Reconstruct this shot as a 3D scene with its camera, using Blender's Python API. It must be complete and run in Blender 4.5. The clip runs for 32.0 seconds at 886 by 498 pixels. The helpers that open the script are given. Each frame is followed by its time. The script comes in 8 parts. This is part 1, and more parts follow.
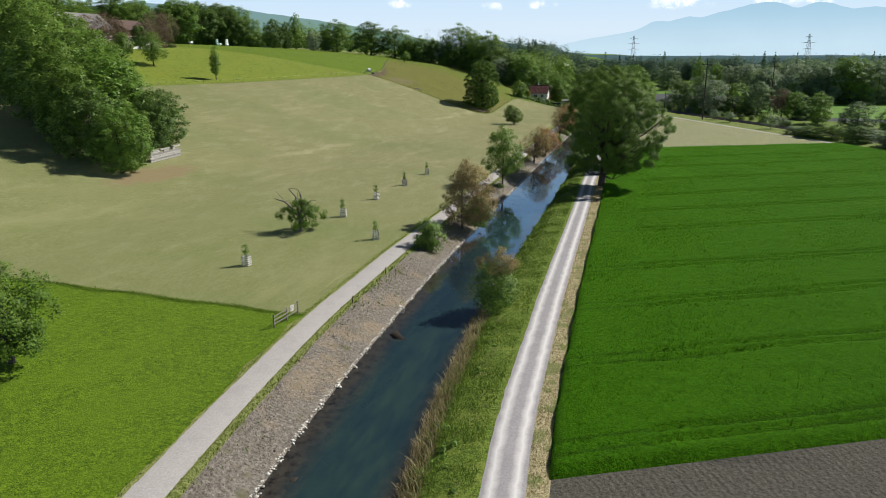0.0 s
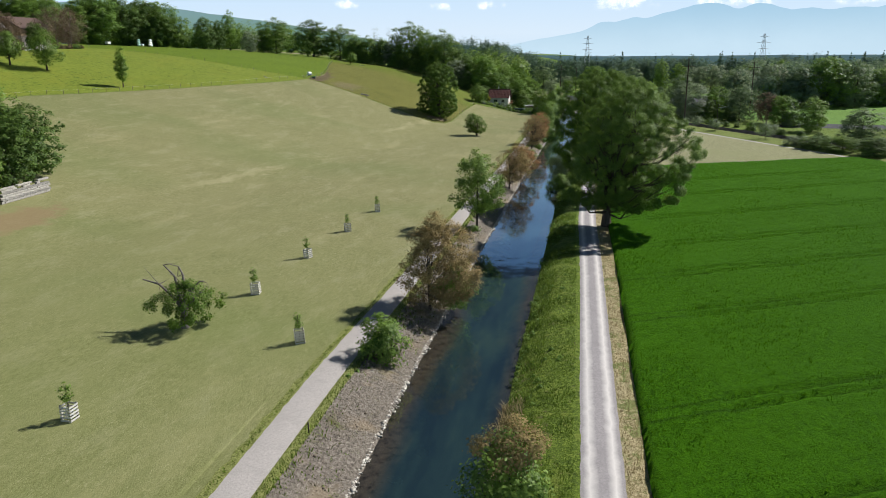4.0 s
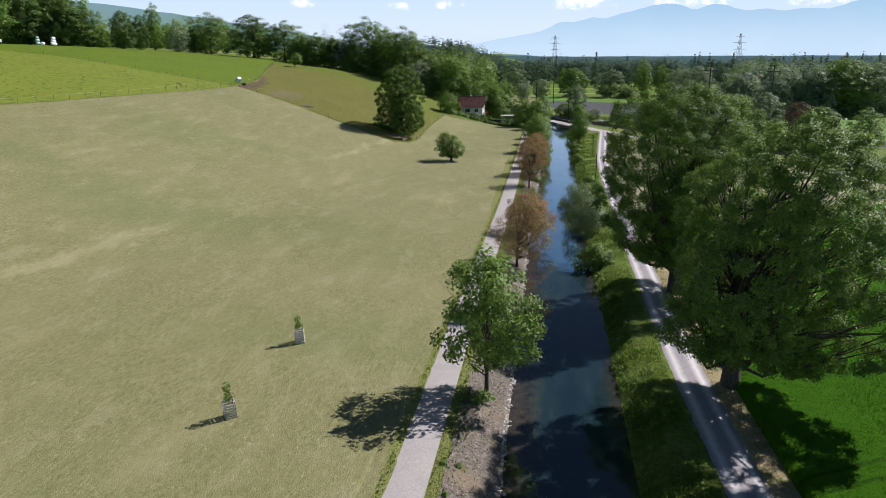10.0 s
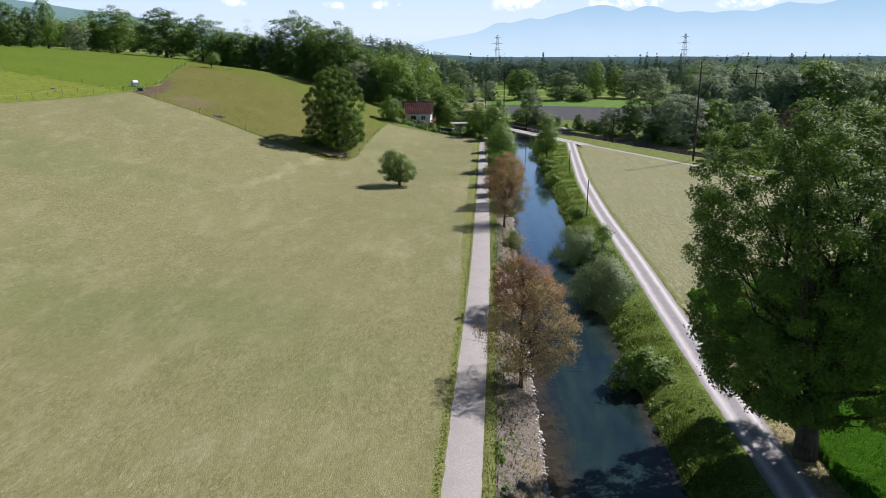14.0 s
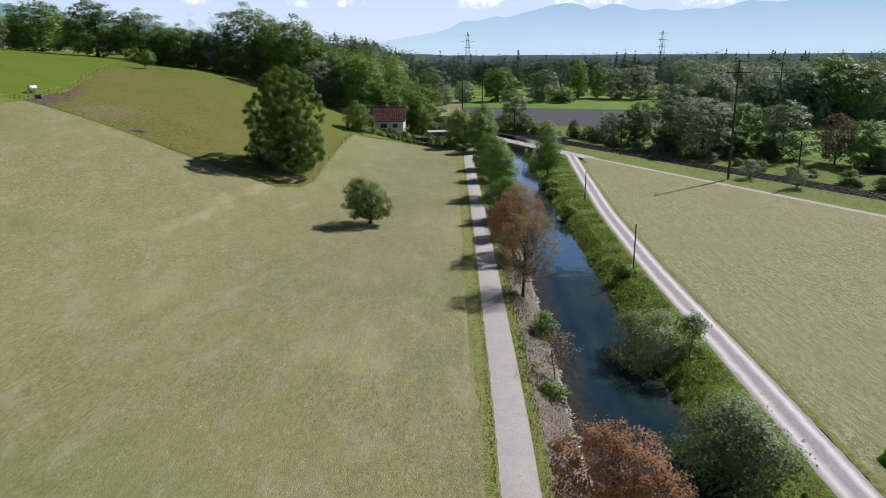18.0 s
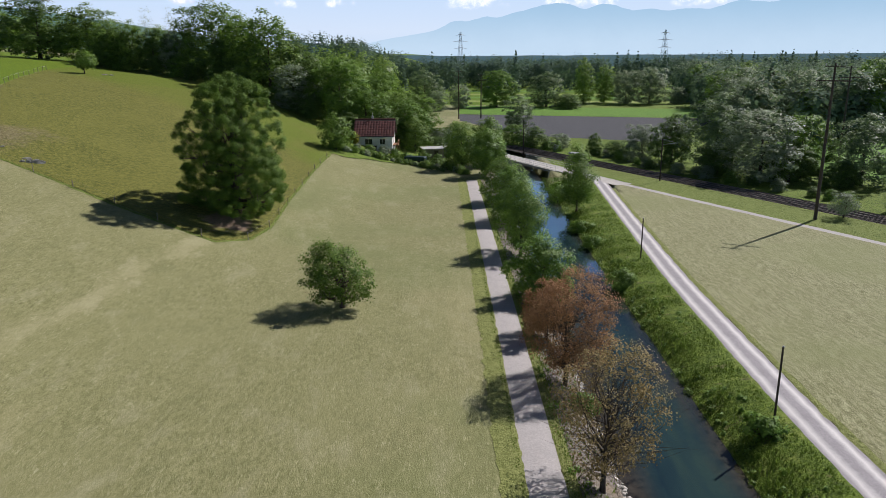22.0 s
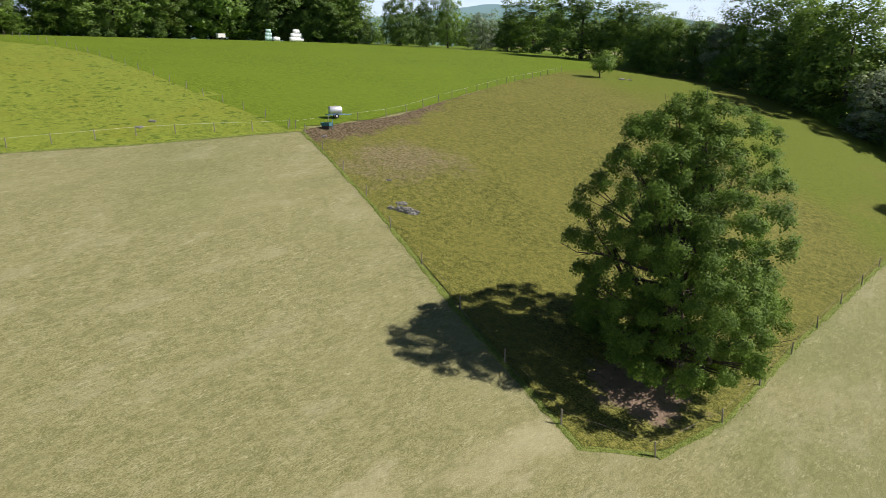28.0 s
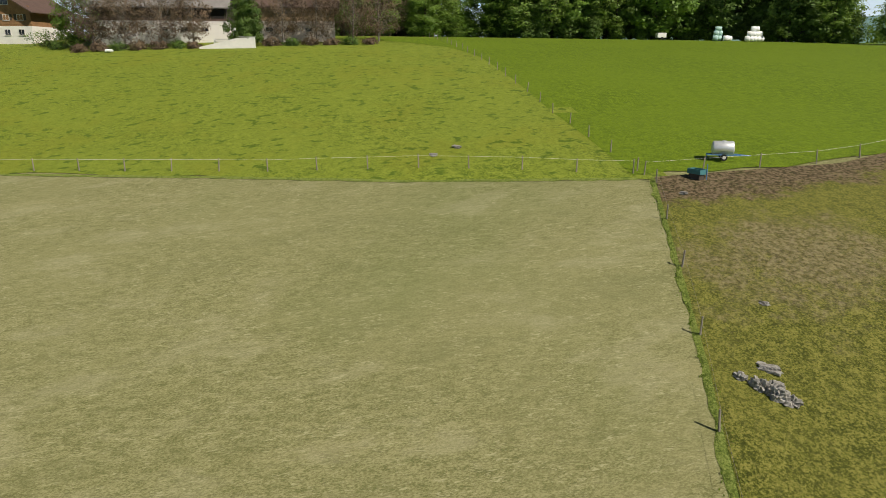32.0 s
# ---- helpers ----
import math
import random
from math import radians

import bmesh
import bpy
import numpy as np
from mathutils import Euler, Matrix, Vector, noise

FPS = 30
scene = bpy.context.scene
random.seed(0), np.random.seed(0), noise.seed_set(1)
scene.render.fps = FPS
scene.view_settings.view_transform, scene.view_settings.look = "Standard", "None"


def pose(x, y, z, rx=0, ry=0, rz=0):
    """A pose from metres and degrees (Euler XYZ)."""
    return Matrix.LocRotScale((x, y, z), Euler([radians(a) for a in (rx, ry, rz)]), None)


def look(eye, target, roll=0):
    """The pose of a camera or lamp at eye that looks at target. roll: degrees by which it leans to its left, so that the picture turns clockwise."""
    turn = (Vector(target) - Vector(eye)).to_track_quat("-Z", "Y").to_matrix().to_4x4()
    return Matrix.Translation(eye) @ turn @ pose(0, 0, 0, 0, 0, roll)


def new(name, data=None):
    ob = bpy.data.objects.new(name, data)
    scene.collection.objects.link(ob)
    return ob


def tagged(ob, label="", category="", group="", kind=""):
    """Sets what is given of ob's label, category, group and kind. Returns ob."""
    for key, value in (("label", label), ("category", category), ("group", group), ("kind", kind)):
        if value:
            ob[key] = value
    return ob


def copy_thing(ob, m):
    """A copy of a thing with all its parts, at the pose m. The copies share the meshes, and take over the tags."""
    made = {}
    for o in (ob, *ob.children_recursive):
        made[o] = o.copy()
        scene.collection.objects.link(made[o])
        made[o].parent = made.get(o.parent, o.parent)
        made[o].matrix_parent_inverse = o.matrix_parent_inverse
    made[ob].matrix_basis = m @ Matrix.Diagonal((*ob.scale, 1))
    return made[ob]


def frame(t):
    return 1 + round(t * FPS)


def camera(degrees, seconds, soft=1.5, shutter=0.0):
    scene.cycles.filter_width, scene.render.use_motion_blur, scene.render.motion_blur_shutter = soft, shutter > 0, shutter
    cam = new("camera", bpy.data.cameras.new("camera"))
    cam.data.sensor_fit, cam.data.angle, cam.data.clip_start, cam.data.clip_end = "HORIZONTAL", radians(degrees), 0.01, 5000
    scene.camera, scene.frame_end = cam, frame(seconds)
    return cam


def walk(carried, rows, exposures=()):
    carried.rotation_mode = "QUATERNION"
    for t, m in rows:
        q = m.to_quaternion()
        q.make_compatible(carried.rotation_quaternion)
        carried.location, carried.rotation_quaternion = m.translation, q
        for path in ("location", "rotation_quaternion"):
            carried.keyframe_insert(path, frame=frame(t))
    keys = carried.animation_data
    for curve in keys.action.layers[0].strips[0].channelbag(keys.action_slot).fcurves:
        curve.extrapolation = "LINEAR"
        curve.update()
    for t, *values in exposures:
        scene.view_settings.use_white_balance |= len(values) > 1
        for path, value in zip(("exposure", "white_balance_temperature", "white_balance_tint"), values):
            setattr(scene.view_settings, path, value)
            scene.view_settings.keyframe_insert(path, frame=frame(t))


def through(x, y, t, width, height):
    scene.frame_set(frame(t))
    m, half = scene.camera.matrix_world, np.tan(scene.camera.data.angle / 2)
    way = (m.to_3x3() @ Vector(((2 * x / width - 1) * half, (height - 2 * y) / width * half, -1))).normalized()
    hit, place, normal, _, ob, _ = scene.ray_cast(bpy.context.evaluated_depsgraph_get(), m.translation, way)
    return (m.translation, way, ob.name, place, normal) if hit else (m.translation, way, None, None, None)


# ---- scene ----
cam = camera(64.0, 32.0, soft=0.75)
# seconds, x, y, z, yaw, pitch, roll
ROWS = [
    (0, 1.46, 1.04, 24.54, 16.49, -15.26, 0.19),
    (0.5, 0.08, 5.08, 24.54, 15.60, -15.24, 0.21),
    (1, -1.28, 9.18, 24.50, 14.75, -15.21, 0.25),
    (1.5, -2.63, 13.29, 24.50, 14.05, -15.21, 0.28),
    (2, -3.96, 17.46, 24.53, 13.68, -15.22, 0.30),
    (2.5, -5.27, 21.64, 24.56, 13.32, -15.21, 0.34),
    (3, -6.52, 25.91, 24.62, 13.00, -15.20, 0.33),
    (3.5, -7.76, 30.24, 24.68, 12.75, -15.21, 0.35),
    (5.5, -12.56, 47.43, 25.00, 11.76, -15.23, 0.35),
    (6, -13.69, 51.68, 25.04, 11.51, -15.25, 0.35),
    (6.5, -14.77, 55.97, 25.06, 11.22, -15.24, 0.38),
    (7, -15.82, 60.27, 25.10, 10.94, -15.25, 0.38),
    (7.5, -16.85, 64.58, 25.12, 10.70, -15.25, 0.37),
    (8, -17.84, 68.88, 25.20, 10.44, -15.23, 0.36),
    (8.5, -18.82, 73.24, 25.22, 10.23, -15.23, 0.34),
    (9, -19.79, 77.57, 25.27, 10.08, -15.23, 0.32),
    (9.5, -20.73, 81.99, 25.29, 9.90, -15.23, 0.31),
    (10, -21.67, 86.35, 25.29, 9.28, -15.24, 0.29),
    (10.5, -22.61, 90.67, 25.26, 8.19, -15.23, 0.24),
    (11, -23.59, 94.96, 25.23, 6.87, -15.19, 0.20),
    (11.5, -24.51, 99.34, 25.20, 5.86, -15.18, 0.20),
    (12, -25.39, 103.71, 25.15, 5.07, -15.17, 0.17),
    (12.5, -26.28, 108.13, 25.09, 4.55, -15.18, 0.16),
    (13, -27.10, 112.60, 25.07, 4.46, -15.21, 0.22),
    (13.5, -27.89, 117.09, 24.99, 4.42, -15.22, 0.23),
    (14, -28.69, 121.49, 24.94, 4.39, -15.22, 0.19),
    (14.5, -29.42, 125.91, 24.86, 4.34, -15.22, 0.23),
    (15, -30.12, 130.40, 24.75, 4.30, -15.22, 0.25),
    (15.5, -30.81, 134.87, 24.70, 4.27, -15.23, 0.27),
    (17.5, -33.28, 151.69, 24.60, 2.95, -15.33, 0.36),
    (18, -33.79, 156.01, 24.61, 1.72, -15.33, 0.41),
    (18.5, -34.33, 160.32, 24.65, 0.60, -15.33, 0.37),
    (19, -34.75, 164.67, 24.72, 0.06, -15.35, 0.42),
    (19.5, -35.15, 169.03, 24.79, -0.09, -15.34, 0.41),
    (20, -35.45, 173.40, 24.83, -0.12, -15.33, 0.42),
    (20.5, -35.70, 177.79, 24.87, -0.12, -15.31, 0.41),
    (21, -35.92, 182.19, 24.88, -0.14, -15.31, 0.43),
    (21.5, -36.17, 186.59, 24.96, 0.15, -15.31, 0.45),
    (22, -36.35, 191.08, 25.00, 0.95, -15.31, 0.46),
    (22.5, -36.51, 195.58, 25.07, 2.14, -15.33, 0.48),
    (23, -36.77, 200.09, 25.08, 4.19, -15.30, 0.46),
    (23.5, -37.02, 204.63, 25.04, 7.50, -15.26, 0.46),
    (24, -37.32, 209.14, 25.03, 11.19, -15.25, 0.38),
    (24.5, -37.68, 213.69, 24.98, 14.90, -15.24, 0.40),
    (26.5, -40.90, 231.25, 25.01, 30.95, -15.11, 0.28),
    (27, -42.20, 235.49, 25.02, 35.37, -15.09, 0.29),
    (27.5, -43.70, 239.63, 25.04, 40.17, -15.01, 0.27),
    (28, -45.47, 243.70, 25.05, 44.92, -15.00, 0.28),
    (28.5, -47.54, 247.57, 25.06, 49.56, -14.99, 0.24),
    (29, -49.88, 251.33, 25.04, 54.11, -14.95, 0.23),
    (29.5, -52.39, 254.89, 25.00, 58.58, -14.94, 0.18),
    (30, -55.20, 258.27, 25.01, 63.04, -14.92, 0.10),
    (30.5, -58.16, 261.36, 25.08, 67.60, -14.90, 0.08),
    (31, -61.36, 264.15, 25.17, 72.73, -14.83, 0.01),
    (31.5, -64.69, 266.68, 25.29, 77.86, -14.79, -0.06),
    (32, -68.16, 268.99, 25.30, 81.36, -14.75, -0.08),
]
walk(cam, [(t, pose(x, y, z, 90 + pitch, roll, yaw)) for t, x, y, z, yaw, pitch, roll in ROWS], exposures=((0, 0.01, 6300, 10), (4, 0.02, 6250, 11), (9, 0.03, 6080, 18), (13, 0.11, 6080, 19), (18, -0.05, 6080, 19), (21, -0.08, 6080, 18), (25, 0.01, 6200, 17), (28, 0.22, 6420, 18), (30, 0.13, 6700, 14), (32, -0.09, 6950, 10)))

# ---------------------------------------------------------------- sun and sky
SUN_AZ, SUN_EL = 41.0, 43.0  # degrees: azimuth from +x towards +y, height
world = bpy.data.worlds.new("world")
scene.world = world
world.use_nodes = True
wn = world.node_tree
sky = wn.nodes.new("ShaderNodeTexSky")
sky.sky_type = "NISHITA"
sky.sun_disc = False
sky.sun_elevation = radians(SUN_EL)
sky.sun_rotation = radians(90 - SUN_AZ)
sky.altitude = 450
sky.air_density = 1.0
sky.dust_density = 0.0
sky.ozone_density = 1.0
wn.nodes["Background"].inputs["Strength"].default_value = 0.022
wn.links.new(sky.outputs[0], wn.nodes["Background"].inputs["Color"])
sun = new("sun", bpy.data.lights.new("sun", "SUN"))
sun.data.energy = 5.1
sun.data.angle = radians(0.53)
sun.data.color = (1.0, 0.95, 0.87)
far = Vector((math.cos(radians(SUN_AZ)) * math.cos(radians(SUN_EL)), math.sin(radians(SUN_AZ)) * math.cos(radians(SUN_EL)), math.sin(radians(SUN_EL))))
sun.matrix_world = look(far * 200, (0, 0, 0))

rng = np.random.default_rng(7)


# ---------------------------------------------------------------- materials
class Mat:
    """A node material with a short way of adding nodes."""

    def __init__(self, name, rough=0.9, metal=0.0, spec=0.3):
        self.m = bpy.data.materials.new(name)
        self.m.use_nodes = True
        self.t = self.m.node_tree
        self.b = self.t.nodes["Principled BSDF"]
        self.b.inputs["Roughness"].default_value = rough
        self.b.inputs["Metallic"].default_value = metal
        self.b.inputs["Specular IOR Level"].default_value = spec
        self.pos = self.t.nodes.new("ShaderNodeNewGeometry").outputs["Position"]

    def put(self, kind, **values):
        n = self.t.nodes.new(kind)
        for k, v in values.items():
            sock = n.inputs[int(k[1:])] if k[0] == "_" else n.inputs[k]
            if isinstance(v, bpy.types.NodeSocket):
                self.t.links.new(v, sock)
            else:
                sock.default_value = v
        return n

    def scaled(self, sx, sy, sz, rz=0.0, vec=None):
        n = self.put("ShaderNodeMapping", Vector=vec or self.pos, Scale=(sx, sy, sz), Rotation=(0, 0, radians(rz)))
        return n.outputs[0]

    def noise(self, scale, detail=3.0, rough=0.6, vec=None):
        return self.put("ShaderNodeTexNoise", Vector=vec or self.pos, Scale=scale, Detail=detail, Roughness=rough).outputs["Fac"]

    def ramp(self, fac, stops):
        n = self.put("ShaderNodeValToRGB", Fac=fac)
        e = n.color_ramp.elements
        while len(e) < len(stops):
            e.new(0.5)
        for k, (p, c) in enumerate(stops):
            e[k].position = p
            e[k].color = (*c, 1) if len(c) == 3 else c
        return n.outputs["Color"]

    def mix(self, fac, a, b, blend="MIX"):
        n = self.t.nodes.new("ShaderNodeMix")
        n.data_type, n.blend_type = "RGBA", blend
        for sock, v in ((n.inputs[0], fac), (n.inputs[6], a), (n.inputs[7], b)):
            if isinstance(v, bpy.types.NodeSocket):
                self.t.links.new(v, sock)
            else:
                sock.default_value = (*v, 1) if isinstance(v, tuple) else v
        return n.outputs[2]

    def math(self, op, a, b=0.0, clamp=False):
        n = self.t.nodes.new("ShaderNodeMath")
        n.operation, n.use_clamp = op, clamp
        for sock, v in ((n.inputs[0], a), (n.inputs[1], b)):
            if isinstance(v, bpy.types.NodeSocket):
                self.t.links.new(v, sock)
            else:
                sock.default_value = v
        return n.outputs[0]

    def step(self, v, lo, hi):
        n = self.put("ShaderNodeMapRange", Value=v, _1=lo, _2=hi)
        n.interpolation_type = "SMOOTHSTEP"
        return n.outputs[0]

    def colour(self, c):
        if isinstance(c, bpy.types.NodeSocket):
            self.t.links.new(c, self.b.inputs["Base Color"])
        else:
            self.b.inputs["Base Color"].default_value = (*c, 1)
        return self

    def bump(self, height, strength=0.4, distance=0.05):
        n = self.put("ShaderNodeBump", Height=height, Strength=strength, Distance=distance)
        self.t.links.new(n.outputs[0], self.b.inputs["Normal"])
        return self

    def island(self):
        return self.t.nodes.new("ShaderNodeNewGeometry").outputs["Random Per Island"]

    def rand(self):
        return self.t.nodes.new("ShaderNodeObjectInfo").outputs["Random"]


def grassy(name, dark, mid, pale, grain=2.2, patch=0.09, streak=0.0, relief=0.5, extra=None, spec=0.22, sheen=0.16):
    """Turf: fine blades, patches of a few metres and stains of tens of metres."""
    m = Mat(name, 0.85, spec=spec)
    m.b.inputs["Sheen Weight"].default_value = sheen
    m.b.inputs["Sheen Roughness"].default_value = 0.5
    m.b.inputs["Sheen Tint"].default_value = (*(min(1.0, 2.6 * p) for p in pale), 1)
    fine = m.noise(grain * 4.2, 3, 0.7, m.scaled(1, 0.55, 1, streak) if streak else None)
    warp = m.put("ShaderNodeTexNoise", Vector=m.scaled(1, 0.4, 1, streak) if streak else m.pos, Scale=grain, Detail=5.0, Roughness=0.7, Distortion=0.35)
    mid_n = warp.outputs["Fac"]
    v = m.math("ADD", m.math("MULTIPLY", fine, 0.6), m.math("MULTIPLY", mid_n, 0.4))
    # The dark end includes short shadows between tufts, put in as colour.
    c = m.ramp(v, [(0.38, tuple(0.75 * p for p in dark)), (0.445, dark), (0.50, mid), (0.56, pale), (0.64, tuple(1.12 * p for p in pale))])
    big = m.noise(patch, 5, 0.65)
    c = m.mix(m.step(big, 0.40, 0.64), c, m.mix(0.5, c, tuple(0.5 * (p + q) for p, q in zip(mid, pale))))
    if extra:
        c = extra(m, c)
    m.colour(c)
    m.bump(m.math("ADD", m.math("MULTIPLY", fine, 0.8), mid_n), min(1.0, relief * 1.3), 0.16)
    return m.m


def hay_stains(m, c):
    """Dry swathes and greener hollows of a mown meadow."""
    dry = m.noise(0.055, 4, 0.7, m.scaled(1, 0.35, 1, 32))
    c = m.mix(m.math("MULTIPLY", m.step(dry, 0.54, 0.72), 0.6), c, (0.37, 0.335, 0.175))
    lush = m.noise(0.03, 3, 0.55, m.scaled(0.5, 1, 1, -20))
    c = m.mix(m.math("MULTIPLY", m.step(lush, 0.47, 0.64), 0.45), c, (0.145, 0.178, 0.058))
    soft = m.noise(0.32, 5, 0.7, m.scaled(1, 0.45, 1, 34))
    c = m.mix(m.math("MULTIPLY", m.step(soft, 0.52, 0.70), 0.35), c, (0.155, 0.16, 0.065))
    c = m.mix(m.math("MULTIPLY", m.step(soft, 0.50, 0.32), 0.30), c, (0.40, 0.375, 0.235))
    wisp = m.put("ShaderNodeTexNoise", Vector=m.scaled(1, 0.22, 1, 40), Scale=7.0, Detail=3.0, Roughness=0.6, Distortion=1.6).outputs["Fac"]
    tufts = m.noise(0.9, 4, 0.7)
    c = m.mix(m.math("MULTIPLY", m.math("MULTIPLY", m.step(wisp, 0.54, 0.66), m.step(tufts, 0.42, 0.60)), 0.62), c, (0.45, 0.43, 0.255))
    c = m.mix(m.math("MULTIPLY", m.step(wisp, 0.47, 0.35), 0.24), c, (0.10, 0.125, 0.035))
    # dry swathe left by the rake, and the bare earth in front of the old wall
    sep = m.put("ShaderNodeSeparateXYZ", Vector=m.pos)
    regrown = m.math("ADD", m.step(sep.outputs[1], 165.0, 60.0), m.math("MULTIPLY", m.math("SUBTRACT", lush, 0.5), 1.2), True)
    c = m.mix(m.math("MULTIPLY", regrown, 0.62), c, m.mix(0.6, c, (0.150, 0.200, 0.045)))
    for x0, y0, sl, y1, y2, wide in ((-81.0, 164.0, 0.20, 150.0, 178.0, 2.6), (-69.5, 266.0, 0.16, 243.0, 300.0, 2.2)):
        d = m.math("SUBTRACT", m.math("SUBTRACT", sep.outputs[0], x0), m.math("MULTIPLY", m.math("SUBTRACT", sep.outputs[1], y0), sl))
        d = m.math("ADD", m.math("ABSOLUTE", d), m.math("MULTIPLY", m.math("SUBTRACT", soft, 0.5), 9.0))
        ends = m.math("MULTIPLY", m.step(sep.outputs[1], y1 - 8, y1 + 8), m.step(sep.outputs[1], y2 + 8, y2 - 8))
        c = m.mix(m.math("MULTIPLY", m.math("MULTIPLY", m.step(d, wide, 0.0), ends), 0.34), c, (0.45, 0.41, 0.24))
    bare = m.put("ShaderNodeVectorMath", _0=m.scaled(1.6, 0.6, 0.2), _1=(-146.0, 69.6, 0.5))
    bare.operation = "DISTANCE"
    k = m.math("SUBTRACT", m.math("ADD", m.noise(0.4, 4, 0.7), 0.4), m.math("MULTIPLY", bare.outputs["Value"], 0.085))
    return m.mix(m.math("MULTIPLY", m.step(k, 0.2, 0.5), 0.75), c, (0.26, 0.175, 0.10))


MEADOW = grassy("mown_meadow", (0.162, 0.163, 0.061), (0.219, 0.215, 0.090), (0.290, 0.280, 0.134), 3.4, 0.07, 30, 0.3, hay_stains)
def swathes(m, c):
    """Rows of cut grass left lying."""
    lines = m.put("ShaderNodeTexNoise", Vector=m.scaled(1, 0.12, 1, -27), Scale=1.5, Detail=4.0, Roughness=0.7, Distortion=0.7).outputs["Fac"]
    c = m.mix(m.math("MULTIPLY", m.step(lines, 0.50, 0.62), 0.28), c, (0.15, 0.165, 0.055))
    c = m.mix(m.math("MULTIPLY", m.step(lines, 0.47, 0.35), 0.3), c, (0.42, 0.40, 0.245))
    lush = m.noise(0.05, 4, 0.6)
    return m.mix(m.math("MULTIPLY", m.step(lush, 0.48, 0.66), 0.4), c, (0.17, 0.20, 0.06))


MEADOW_E = grassy("mown_meadow_valley", (0.135, 0.137, 0.055), (0.24, 0.24, 0.11), (0.375, 0.365, 0.205), 2.7, 0.05, 62, 0.4, swathes)
LUSH = grassy("lush_grass", (0.044, 0.090, 0.001), (0.083, 0.150, 0.002), (0.145, 0.232, 0.008), 2.0, 0.16, 0, 0.6)
FAR_GREEN = grassy("far_meadow_grass", (0.070, 0.150, 0.010), (0.105, 0.225, 0.020), (0.155, 0.29, 0.035), 1.2, 0.05, 0, 0.3, sheen=0.06)
FAR_PALE = grassy("far_pale_grass", (0.15, 0.20, 0.03), (0.22, 0.28, 0.05), (0.29, 0.34, 0.09), 1.2, 0.05, 0, 0.3, sheen=0.06)
UPPER = grassy("hill_grass", (0.072, 0.119, 0.004), (0.110, 0.170, 0.007), (0.154, 0.222, 0.012), 1.6, 0.06, 0, 0.3, sheen=0.07)


def clumpy(m, c):
    spots = m.noise(1.05, 3, 0.6, m.scaled(0.8, 0.7, 1, 12))
    big = m.noise(0.11, 4, 0.6)
    c = m.mix(m.math("MULTIPLY", m.step(big, 0.48, 0.62), 0.4), c, (0.205, 0.22, 0.022))
    return m.mix(m.math("MULTIPLY", m.step(spots, 0.565, 0.66), 0.85), c, (0.055, 0.105, 0.006))


UPPER_B = grassy("hill_pasture_grass", (0.102, 0.145, 0.012), (0.165, 0.217, 0.020), (0.244, 0.292, 0.040), 1.7, 0.08, 0, 0.4, clumpy, sheen=0.08)


